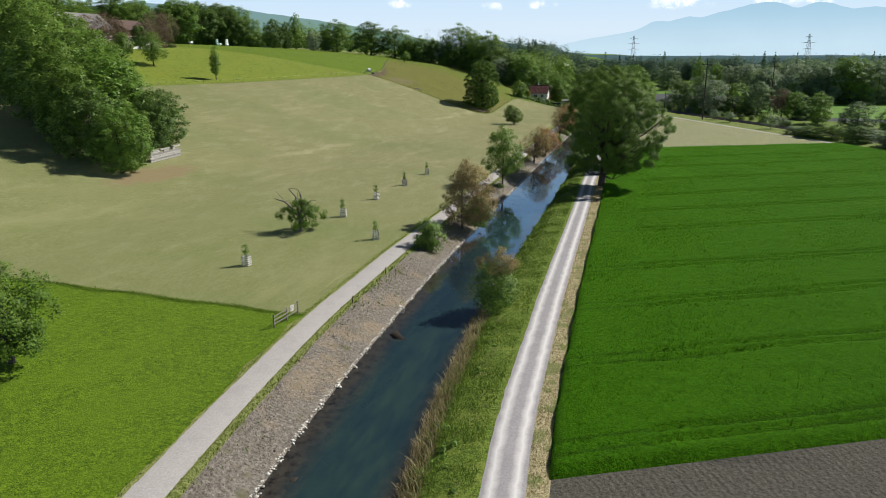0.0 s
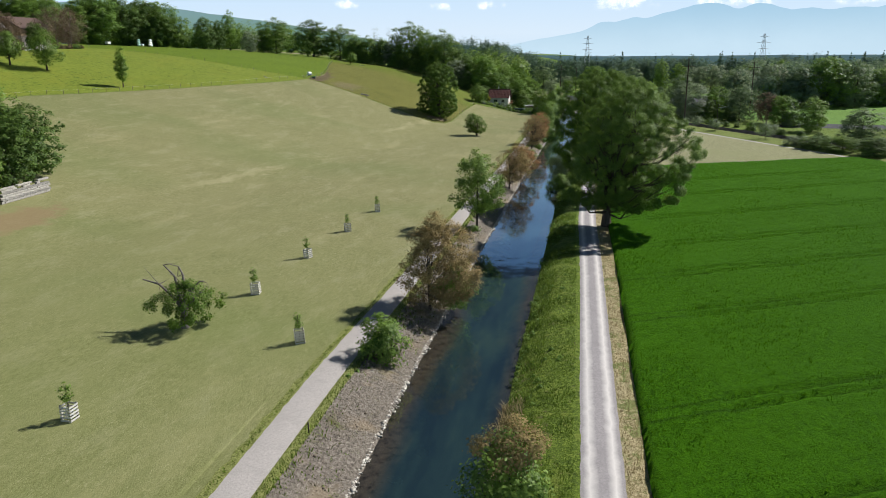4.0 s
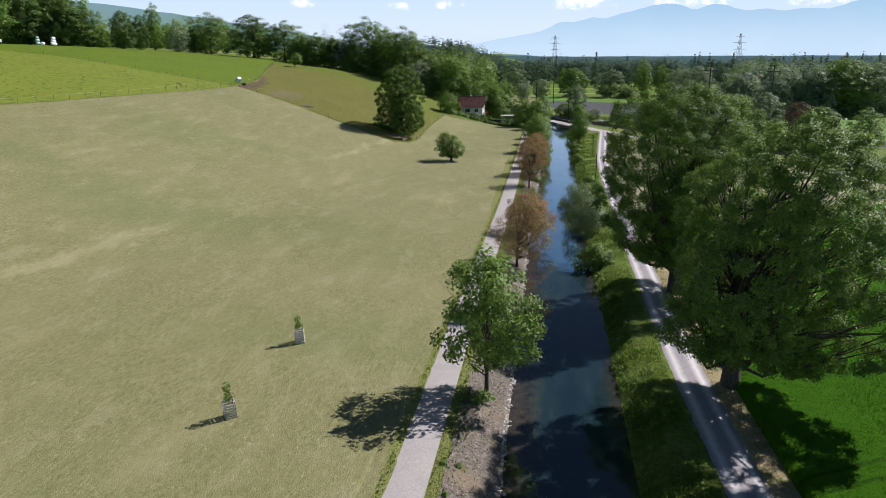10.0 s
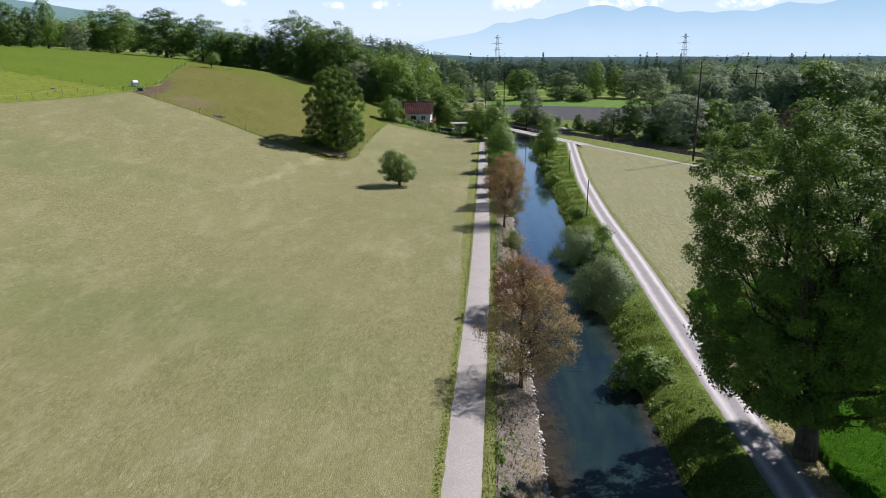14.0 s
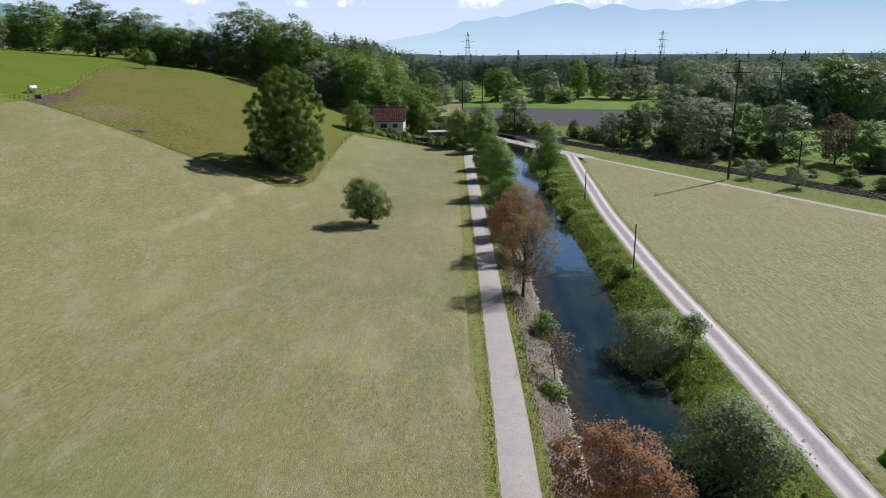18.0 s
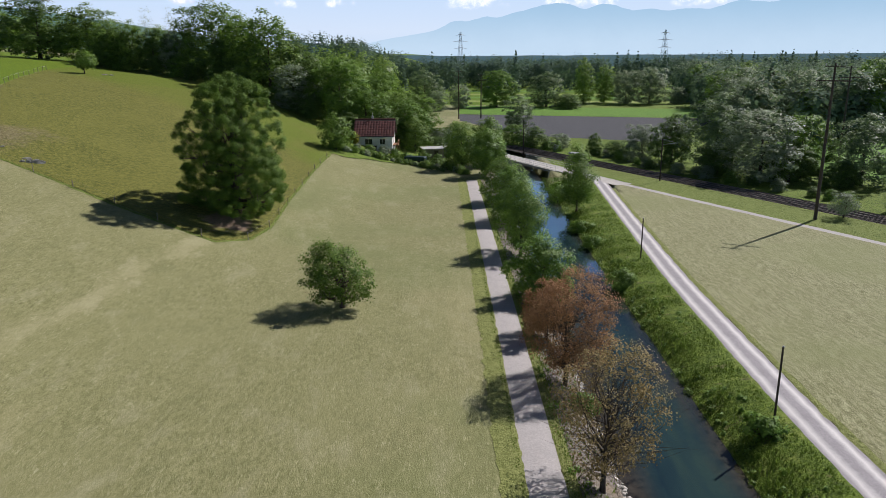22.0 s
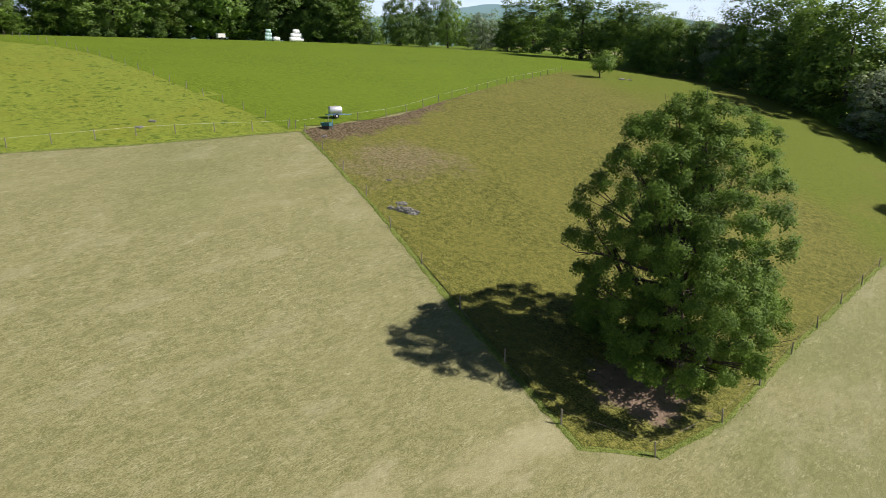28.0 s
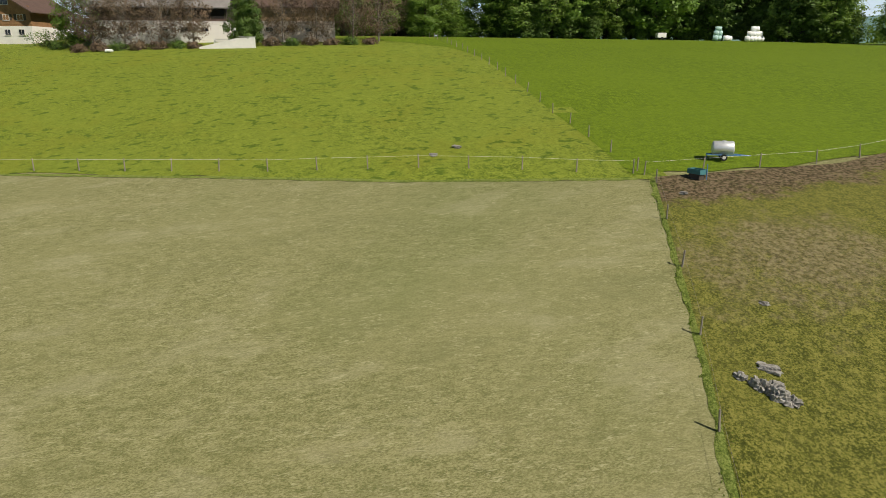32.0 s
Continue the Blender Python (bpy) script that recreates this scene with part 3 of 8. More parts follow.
def tube(points, radii, sides=6):
    """A tapered tube through points: (verts, quads)."""
    points = np.asarray(points, float)
    n = len(points)
    tang = np.gradient(points, axis=0)
    tang /= np.linalg.norm(tang, axis=1)[:, None] + 1e-9
    ref = np.where(np.abs(tang[:, 2:3]) > 0.9, np.array([[1.0, 0, 0]]), np.array([[0, 0, 1.0]]))
    u = np.cross(tang, ref)
    u /= np.linalg.norm(u, axis=1)[:, None] + 1e-9
    w = np.cross(tang, u)
    a = np.linspace(0, 2 * np.pi, sides, endpoint=False)
    v = points[:, None] + np.asarray(radii)[:, None, None] * (np.cos(a)[None, :, None] * u[:, None] + np.sin(a)[None, :, None] * w[:, None])
    q = []
    for i in range(n - 1):
        for j in range(sides):
            k = (j + 1) % sides
            q.append((i * sides + j, i * sides + k, (i + 1) * sides + k, (i + 1) * sides + j))
    return v.reshape(-1, 3), np.array(q)


def joined(pieces):
    vs, qs, n = [], [], 0
    for v, q in pieces:
        vs.append(v)
        qs.append(q + n)
        n += len(v)
    return np.concatenate(vs), np.concatenate(qs)


def rod_mesh(name, points, radii, mat, sides=6):
    v, q = tube(points, radii, sides)
    n = len(points)
    v = np.vstack([v, points[0], points[-1]])
    a, b = len(v) - 2, len(v) - 1
    caps = [(a, (j + 1) % sides, j, a) for j in range(sides)] + [(b, (n - 1) * sides + j, (n - 1) * sides + (j + 1) % sides, b) for j in range(sides)]
    me = bpy.data.meshes.new(name)
    me.from_pydata([tuple(p) for p in v], [], [tuple(f) for f in q] + [f[:3] for f in caps])
    me.materials.append(mat)
    return me


# ---------------------------------------------------------------- lie of the land
def ground(x, y):
    """Height of the natural ground: flat valley floor, hill to the west."""
    x, y = np.asarray(x, float), np.asarray(y, float)
    v = np.clip((y - 270) / 100, -2.6, 2.2)
    foot = -54.04 + 16.22 * v - 3.824 * v * v - 3.636 * v ** 3
    s = np.maximum(foot - x, 0)
    z = (25.43 - 2.912 * np.tanh(v)) * (1 - np.exp(-(s / (71.83 * np.exp(-0.452 * np.tanh(v)))) ** 1.422)) + 0.066 * np.maximum(0, s - 90)
    z = z + np.clip((-32 - x) / 100, 0, 0.3) * 1.885
    over = np.maximum(z - 29.5, 0)
    return z - over + 2.9 * (1 - np.exp(-over / 2.9))


def curve(*pts):
    """A smooth x(y) through a few (y, x) pairs."""
    ys, xs = np.array([p[0] for p in pts], float), np.array([p[1] for p in pts], float)
    fine = np.arange(-120, 700, 1.0)
    lin = np.interp(fine, ys, xs)
    lin = np.where(fine < ys[0], xs[0] + (fine - ys[0]) * (xs[1] - xs[0]) / (ys[1] - ys[0]), lin)
    lin = np.where(fine > ys[-1], xs[-1] + (fine - ys[-1]) * (xs[-1] - xs[-2]) / (ys[-1] - ys[-2]), lin)
    ker = np.hanning(23)
    sm = np.convolve(np.pad(lin, 11, mode="reflect", reflect_type="odd"), ker / ker.sum(), "valid")
    return lambda y: np.interp(y, fine, sm)


path_w = curve((-40, -17.5), (30, -26.6), (40, -28.1), (60, -30.2), (85, -31.1), (111, -31.2), (153, -31.8), (202, -31.8), (260, -32.7), (336, -34.3))
path_e = lambda y: path_w(y) + 2.65 - 0.0008 * np.maximum(0, np.asarray(y) - 30)
water_w = curve((-40, -13), (34, -20.6), (43, -21.6), (58, -22.6), (84, -23.8), (100, -24.1), (131, -24.8), (163, -25.3), (202, -26.0), (218, -25.9), (300, -26.4), (372, -27.2))
water_e = curve((-40, -3.5), (36, -11.6), (45, -12.9), (65, -14.4), (90, -15.2), (117, -15.6), (160, -16.4), (179, -16.9), (226, -17.5), (296, -17.8), (320, -17.2), (372, -18.0))
track_w = curve((-40, 0.8), (36, -6.8), (44, -7.8), (74, -9.3), (121, -10.9), (145, -12.0), (180, -12.5), (209, -12.5), (238, -12.9), (268, -12.4), (300, -10.6), (338, -8.3))
track_e = lambda y: track_w(y) + 2.75
crop_w = lambda y: track_e(y) + 1.25 + 0.004 * np.clip(np.asarray(y) - 40, 0, 100)
lane_x = lambda y: -7.0 + (338 - np.asarray(y)) * 0.522
rail_x = lambda y: -20.0 + (382.4 - np.asarray(y)) * 0.545
WATER_Z = -1.5


def corridor(x, y):
    """1 between path and track, where the canal is cut into the ground."""
    w, e = path_w(y) - 0.6, track_e(y) + 0.6
    return np.clip((x - w) / 0.5, 0, 1) * np.clip((e - x) / 0.5, 0, 1) * (np.asarray(y) < 339)


# ---------------------------------------------------------------- ground sheet
def steps(*spans):
    out = []
    for a, b, d in spans:
        out.append(np.arange(a, b, d))
    return np.concatenate(out + [np.array([spans[-1][1]])])


gx = steps((-4600, -600, 400), (-600, -320, 20), (-320, -170, 6), (-170, -40, 3), (-40, 4, 0.75), (4, 70, 4), (70, 300, 20), (300, 700, 50), (700, 4700, 400))
gy = steps((-4600, -100, 450), (-100, 0, 10), (0, 420, 3), (420, 620, 10), (620, 1000, 30), (1000, 4700, 370))
X, Y = np.meshgrid(gx, gy)
Z = ground(X, Y) - 3.6 * corridor(X, Y)
cut = ((Y >= 339) & (Y < 420) & (X > water_w(Y) - 2.0) & (X < water_e(Y) + 2.0))
Z = Z - 3.2 * cut
nx, ny = len(gx), len(gy)
idx = np.arange(nx * ny).reshape(ny, nx)
quads = np.stack([idx[:-1, :-1], idx[:-1, 1:], idx[1:, 1:], idx[1:, :-1]], -1).reshape(-1, 4)
cx, cy = X.ravel()[quads].mean(1), Y.ravel()[quads].mean(1)
me = raw("ground", np.stack([X, Y, Z], -1).reshape(-1, 3), quads, [MEADOW, LUSH, UPPER, UPPER_B, MEADOW_E, BANK], smooth=True)
# material 5: rough grass beyond the railway
which = np.where(cx > -14, np.where((cx > lane_x(cy) + 1.5) | (cy > 345), 5, 4), 0)
which = np.where((cx < -420) | (cy > 560) | (cy < -90), 1, which)
me.polygons.foreach_set("material_index", which.astype(np.int32))
tagged(new("ground", me), "mown pale meadow and valley floor reaching the horizon", "ground", kind="structure")


def loft(name, curves, y0, y1, dy, mat, label, category, jitter=0.0, kind="structure"):
    """A sheet lofted along y through (x(y), z) lines; z may be a number or a function of x, y."""
    ys = np.arange(y0, y1 + dy * 0.5, dy)
    cols, us = [], np.linspace(0, 1, len(curves))
    for k, (fx, z) in enumerate(curves):
        x = fx(ys) + (rng.normal(0, jitter, len(ys)) if jitter and k in (0, len(curves) - 1) else 0)
        zz = z(x, ys) if callable(z) else np.full(len(ys), float(z))
        cols.append(np.stack([x, ys, zz], -1))
    v = np.stack(cols, 1)
    n, k = v.shape[:2]
    ii = np.arange(n * k).reshape(n, k)
    q = np.stack([ii[:-1, :-1], ii[:-1, 1:], ii[1:, 1:], ii[1:, :-1]], -1).reshape(-1, 4)
    uvs = np.stack([np.tile(us, (n, 1)), np.tile((ys / 3.0)[:, None], (1, k))], -1).reshape(-1, 2)
    ob = new(name, raw(name, v.reshape(-1, 3), q, [mat], smooth=True, uvs=uvs))
    return tagged(ob, label, category, kind=kind)


def off(f, d):
    return lambda y: f(y) + d


def between(f, g, k):
    return lambda y: f(y) * (1 - k) + g(y) * k


flat = lambda h: (lambda x, y: np.full(np.shape(x), h))
over = lambda h: (lambda x, y: ground(x, y) + h)
lump = lambda h, a, s: (lambda x, y: h + a * np.sin(np.asarray(y) * s + 1.7 * np.sin(np.asarray(y) * s * 0.37)))
Y0, Y1 = -40.0, 338.0
loft("verge", [(off(path_w, -1.9), over(-0.03)), (off(path_w, -1.3), over(0.012)), (off(path_w, -0.9), over(0.025)), (off(path_w, -0.5), over(0.03))], Y0, Y1, 1.0, MEADOW, "edge of the mown meadow beside the path", "verge")
green_w = lambda y: path_w(y) - 0.6 - 1.0 * np.clip((np.asarray(y) - 185) / 45, 0, 1)
loft("path_rim", [(green_w, over(0.03)), (off(path_w, -0.35), over(0.05)), (off(path_w, 0.0), over(0.02)), (off(path_w, 0.3), flat(-0.04))], Y0, Y1, 0.7, RIM, "thin strip of greener grass beside the gravel path", "verge", jitter=0.1)
loft("path", [(path_w, flat(-0.01)), (between(path_w, path_e, 0.25), flat(0.04)), (between(path_w, path_e, 0.5), flat(0.06)), (between(path_w, path_e, 0.75), flat(0.04)), (path_e, flat(-0.01))], Y0, 336, 1.0, PATHM, "pale gravel footpath along the canal", "path", jitter=0.05)
loft("path_verge", [(off(path_e, -0.05), flat(0.0)), (off(path_e, 0.3), lump(0.04, 0.03, 0.9)), (off(path_e, 0.75), lump(-0.06, 0.05, 0.7))], Y0, Y1, 0.8, RIM, "narrow rim of grass at the top of the bank", "verge")
rim = off(path_e, 0.75)
loft("stone_bank", [(rim, lump(-0.06, 0.05, 0.7)), (between(rim, water_w, 0.3), lump(-0.42, 0.07, 0.55)), (between(rim, water_w, 0.65), lump(-0.95, 0.08, 0.45)), (water_w, flat(-1.45)), (off(water_w, 0.5), flat(-1.62)), (off(water_w, 1.3), flat(-1.95))], Y0, 372, 0.8, BANKSTONE, "sloping bank of grey rubble and dry brush", "bank")
loft("canal_bed", [(off(water_w, 0.6), flat(-1.68)), (between(water_w, water_e, 0.25), flat(-2.1)), (between(water_w, water_e, 0.5), flat(-2.45)), (between(water_w, water_e, 0.75), flat(-2.3)), (off(water_e, -0.3), flat(-1.75))], Y0, 420, 2.0, BED, "canal bed of brown silt and green weed, painted bluer in mid-channel", "canal bed")
loft("water", [(off(water_w, -0.1), WATER_Z), (water_e, WATER_Z)], Y0, 420, 4.0, WATER, "clear dark canal water reflecting the sky", "water")
loft("grass_bank", [(off(water_e, -0.8), flat(-2.0)), (off(water_e, 0.05), flat(-1.42)), (between(water_e, track_w, 0.3), lump(-0.55, 0.12, 0.4)), (between(water_e, track_w, 0.55), lump(-0.12, 0.08, 0.5)), (off(track_w, -0.3), lump(0.03, 0.03, 0.8)), (off(track_w, 0.05), flat(0.0))], Y0, Y1, 0.8, BANK, "canal bank overgrown with tall green grass", "bank", jitter=0.03)
loft("track", [(track_w, flat(-0.01)), (between(track_w, track_e, 0.22), flat(0.03)), (between(track_w, track_e, 0.5), flat(0.08)), (between(track_w, track_e, 0.78), flat(0.03)), (track_e, flat(-0.01))], Y0, 337, 1.0, TRACK, "farm track of pale gravel with two worn wheel ruts", "track", jitter=0.025)
loft("dry_verge", [(off(track_e, -0.03), flat(0.0)), (off(track_e, 0.5), lump(0.06, 0.03, 0.9)), (off(crop_w, 0.1), flat(0.02))], Y0, 193, 0.8, DRY, "strip of dry yellow grass beside the farm track", "verge", jitter=0.02)
loft("track_verge", [(off(track_e, -0.03), flat(0.0)), (off(track_e, 0.25), lump(0.04, 0.02, 0.9)), (off(track_e, 0.6), flat(0.012))], 191, 326, 1.0, RIM, "thin rim of green grass beside the farm track", "verge", jitter=0.06)
loft("meadow_edge", [(off(track_e, 0.5), flat(0.006)), (off(track_e, 1.2), flat(0.022)), (off(track_e, 2.2), flat(0.026)), (off(track_e, 3.2), flat(-0.03))], 193, 322, 1.0, MEADOW_E, "edge of the mown valley meadow beside the track", "verge", jitter=0.05)
loft("lane", [(off(lane_x, -0.8), 0.01), (lane_x, 0.05), (off(lane_x, 0.8), 0.01)], -40, 337, 2.0, BACKM, "pale gravel lane along the railway", "lane", jitter=0.05)
loft("lane_verge", [(off(lane_x, 0.9), 0.02), (off(lane_x, 4.5), 0.12), (between(lane_x, rail_x, 0.8), 0.2), (off(rail_x, -1.3), 0.3)], -40, 352, 2.0, VERGE, "green grass strip between lane and railway", "verge")
loft("rail_bed", [(off(rail_x, -1.6), 0.05), (off(rail_x, -1.1), 0.3), (off(rail_x, 4.9), 0.3), (off(rail_x, 6.0), -0.05)], -40, 470, 3.0, BALLAST, "railway embankment of dark ballast", "railway")


def patch(name, west, east, y0, y1, mat, label, category, dy=3.0, n=12, lift=0.07, wob=0.25):
    """A field sheet on the ground between two lines x(y)."""
    ks = np.linspace(0, 1, n)
    rows_c = []
    for k in ks:
        rows_c.append((between(west, east, k), over(lift)))
    return loft(name, rows_c, y0, y1, dy, mat, label, category, jitter=wob)


def border(pts, n):
    pts = np.array(pts, float)
    d = np.concatenate([[0], np.cumsum(np.linalg.norm(np.diff(pts, axis=0), axis=1))])
    at = np.linspace(0, d[-1], n)
    return np.column_stack([np.interp(at, d, pts[:, 0]), np.interp(at, d, pts[:, 1])])


def patch2(name, left, right, nu, nv, mat, label, category, lift):
    """A field sheet on the ground, ruled between two border lines."""
    a, b = border(left, nv), border(right, nv)
    u = np.linspace(0, 1, nu)[None, :, None]
    p = a[:, None] * (1 - u) + b[:, None] * u
    v = np.concatenate([p, (ground(p[..., 0], p[..., 1]) + lift)[..., None]], -1).reshape(-1, 3)
    ii = np.arange(nu * nv).reshape(nv, nu)
    q = np.stack([ii[:-1, :-1], ii[:-1, 1:], ii[1:, 1:], ii[1:, :-1]], -1).reshape(-1, 4)
    tagged(new(name, raw(name, v, q, [mat], smooth=True)), label, category, kind="structure")


def ribbon(name, pts, w, mat, label, lift):
    """A strip of grass along a line on the ground."""
    c = border(pts, int(sum(math.dist(p, q) for p, q in zip(pts[:-1], pts[1:])) / 0.7) + 2)
    tg = np.gradient(c, axis=0)
    tg /= np.linalg.norm(tg, axis=1)[:, None]
    nn = np.column_stack([-tg[:, 1], tg[:, 0]])
    wob = (0.5 + 0.14 * rng.normal(size=len(c)))[:, None] * w
    cols = [c - nn * wob, c, c + nn * (0.5 + 0.14 * rng.normal(size=len(c)))[:, None] * w]
    v = np.stack([np.column_stack([k, ground(k[:, 0], k[:, 1]) + (lift if i == 1 else lift - 0.07)]) for i, k in enumerate(cols)], 1).reshape(-1, 3)
    ii = np.arange(len(c) * 3).reshape(-1, 3)
    q = np.stack([ii[:-1, 1:], ii[:-1, :-1], ii[1:, :-1], ii[1:, 1:]], -1).reshape(-1, 4)
    tagged(new(name, raw(name, v, q, [mat], smooth=True)), label, "verge", kind="structure")


# the fields on the hill; lines as x(y)
hill_edge = curve((-60, -172), (150, -158), (191, -151), (233, -136), (245, -132.2), (260, -127.4), (275, -122.4), (291, -118.4), (294, -117.8))
patch("lush_meadow", lambda y: np.full(np.shape(y), -125.0), off(path_w, -0.3), -60, 59.8, LUSH, "lush bright green meadow beside the path", "meadow", n=30, lift=0.06)
patch("hill_pasture", lambda y: np.full(np.shape(y), -330.0), hill_edge, -60, 292.6, UPPER_B, "mottled green hill pasture grazed short", "pasture", n=60, lift=0.05)
patch("hill_meadow", lambda y: np.full(np.shape(y), -400.0), curve((291.5, -119.2), (308, -118.2), (330, -125.0), (352, -133), (377, -141), (392, -139), (410, -135), (520, -120)), 291.5, 520, UPPER, "smooth bright green meadow on the hilltop", "meadow", n=80, lift=0.065)
patch2("cow_pasture", [(-118.6, 292.9), (-118.2, 308), (-125.0, 330), (-133, 352), (-141, 377), (-146, 400), (-150, 430)], [(-66.0, 276.0), (-63.0, 279.6), (-62.0, 286), (-62.8, 301), (-63.3, 329), (-63.2, 344), (-62.5, 377), (-60, 430)], 60, 110, PASTURE, "trodden brownish pasture sloping down from the hilltop", "pasture", 0.07)
patch2("hill_meadow_corner", [(-172, 292.3), (-182, 291.2), (-194, 289.4), (-206, 283.0), (-213, 277.0), (-226, 268.0)], [(-172, 294.0), (-182, 294.0), (-194, 294.0), (-206, 294.0), (-213, 294.0), (-226, 294.0)], 12, 30, UPPER, "smooth green corner of the hilltop meadow", "meadow", 0.075)
ribbon("fence_verge", [(-118.7, 292.8), (-96.7, 285.9), (-81.5, 280.5), (-66.3, 275.9), (-62.9, 279.4)], 0.55, VERGE, "bright uncut grass along the pasture fence", 0.085)
ribbon("fence_verge", [(-62.9, 279.0), (-61.9, 286), (-62.7, 301), (-63.2, 329), (-63.0, 344)], 0.5, VERGE, "bright uncut grass along the pasture fence", 0.085)
ribbon("fence_verge", [(-158, 150), (-151, 191), (-136, 233), (-132.2, 245), (-127.4, 260), (-122.4, 275), (-118.6, 291.6)], 0.5, VERGE, "uncut grass under the hill fence", 0.10)
patch("garden_ground", curve((343, -63), (356, -66), (410, -62)), curve((343, -60), (352, -54), (356, -47), (358, -27.0), (410, -29)), 343, 410, BANK, "rough green garden ground round the house", "garden", dy=1.5, n=20, lift=0.12)
patch("valley_verge", lambda y: rail_x(y) + 7.6, lambda y: rail_x(y) + 19, 150, 430, BANK, "rough grass beside the railway", "verge", lift=0.03)


# ---------------------------------------------------------------- crop, plough and far fields
def crop_far(x):
    return 198.2 + (np.asarray(x) + 4) * 0.47


def crop_near(x):
    return 38.6 + (np.asarray(x) + 3) * 0.53


def tram(x, y):
    """Nearness to the wheel lines left in the crop: 1 on a line."""
    s = y - 0.545 * x
    k = np.zeros(np.shape(x))
    for c in WHEEL_LINES:
        for d in (-0.85, 0.85):
            k = np.maximum(k, np.clip(1.5 - np.abs(s - c - d) / 0.28, 0, 1))
    return k * np.clip((x - crop_w(y) - 6.0) * 2, 0, 1)


def crop_field():
    xs = np.concatenate([np.arange(-8.5, 24, 0.45), np.arange(24, 60, 1.2), np.arange(60, 112, 3.0)])
    ts = np.linspace(0, 1, 300)
    n, k = len(ts), len(xs)
    XX = np.tile(xs, (n, 1))
    YY = crop_near(XX) + ts[:, None] * (crop_far(XX) - crop_near(XX))
    east = lane_x(YY) - 1.6
    shut = (XX > east).reshape(-1)
    XX = np.clip(XX, crop_w(YY), np.minimum(east, 200))
    H = 0.62 + 0.05 * rng.normal(size=XX.shape) + 0.06 * np.sin(XX * 0.31) * np.sin(YY * 0.17)
    H = H * (1 - 0.75 * tram(XX, YY))
    ramp = np.minimum(np.clip((XX - crop_w(YY)) / 0.25, 0, 1), np.clip(np.minimum(ts, 1 - ts)[:, None] * 170 / 0.3, 0, 1))
    ZZ = 0.01 + H * ramp
    ii = np.arange(n * k).reshape(n, k)
    q = np.stack([ii[:-1, :-1], ii[:-1, 1:], ii[1:, 1:], ii[1:, :-1]], -1).reshape(-1, 4)
    v = np.stack([XX, YY, ZZ], -1).reshape(-1, 3)
    good = (np.abs(np.diff(v[q][:, :, 0], axis=1)).max(1) > 1e-4) & (shut[q].sum(1) < 3)
    tagged(new("crop_field", raw("crop_field", v, q[good], [CROP], smooth=True)), "dense dark green cereal field with wheel lines", "crop field", kind="structure")
    # standing blades over the nearer part of the field
    m = 200000
    x = -9 + 75 * rng.uniform(0, 1, m) ** 1.5
    y = rng.uniform(36, 225, m)
    ok = (x > crop_w(y) + 0.1) & (y > crop_near(x) + 0.1) & (y < crop_far(x) - 0.3) & (x < lane_x(y) - 2) & (tram(x, y) < 0.3)
    x, y = x[ok], y[ok]
    edge = (x - crop_w(y) < 0.5) | (y - crop_near(x) < 0.6)
    v, q = blades(x, y, np.where(edge, 0.05, 0.42), 0.30, 0.075, 0.6)
    tagged(new("crop_blades", raw("crop_blades", v, q, [CROPB])), "standing green blades of young cereal", "crop", kind="stuff")


def blades(x, y, z, h, w, lean):
    """One bent leaf blade at each place: verts and faces."""
    n = len(x)
    hh = h * rng.uniform(0.6, 1.35, n)
    a = rng.uniform(0, 2 * np.pi, n)
    dx, dy = np.cos(a), np.sin(a)
    le = lean * rng.uniform(0.3, 1.2, n) * hh
    base = np.stack([x, y, np.broadcast_to(z, (n,))], -1)
    side = np.stack([-dy, dx, 0 * dx], -1) * (w * rng.uniform(0.6, 1.4, n))[:, None]
    up = np.stack([dx * le * 0.35, dy * le * 0.35, hh * 0.6], -1)
    tip = np.stack([dx * le, dy * le, hh], -1)
    v = np.stack([base - side * 0.5, base + side * 0.5, base + up + side * 0.45, base + tip, base + up - side * 0.45], 1)
    i = np.arange(n)[:, None] * 5
    tri = np.concatenate([np.concatenate([i + np.array([[0, 1, 2]]), i + np.array([[0, 2, 4]])]), i + np.array([[4, 2, 3]])])
    return v.reshape(-1, 3), tri


crop_field()
loft("ploughed_field", [(off(track_e, 0.9), 0.02)] + [(lambda y, d=d: track_e(y) * 0 + d + 0 * y, 0.025) for d in (4.0, 15.0, 40.0, 80.0)], -40, 60, 1.5, SOIL, "bare grey-brown ploughed soil beside the crop", "field")
for o in [bpy.data.objects["ploughed_field"]]:
    co = np.zeros(len(o.data.vertices) * 3, np.float32)
    o.data.vertices.foreach_get("co", co)
    co = co.reshape(-1, 3)
    co[:, 1] = np.minimum(co[:, 1], crop_near(co[:, 0]) + 0.4)
    o.data.vertices.foreach_set("co", co.ravel())


def field(name, corners, z, mat, label):
    """A flat far field with four corners."""
    a, b, c, d = [np.array(p, float) for p in corners]
    n = 12
    u = np.linspace(0, 1, n)
    U, V = np.meshgrid(u, u)
    P = ((1 - U) * (1 - V))[..., None] * a + (U * (1 - V))[..., None] * b + (U * V)[..., None] * c + ((1 - U) * V)[..., None] * d
    v = np.concatenate([P, np.full((n, n, 1), z)], -1).reshape(-1, 3)
    ii = np.arange(n * n).reshape(n, n)
    q = np.stack([ii[:-1, :-1], ii[:-1, 1:], ii[1:, 1:], ii[1:, :-1]], -1).reshape(-1, 4)
    tagged(new(name, raw(name, v, q, [mat])), label, "field", kind="structure")


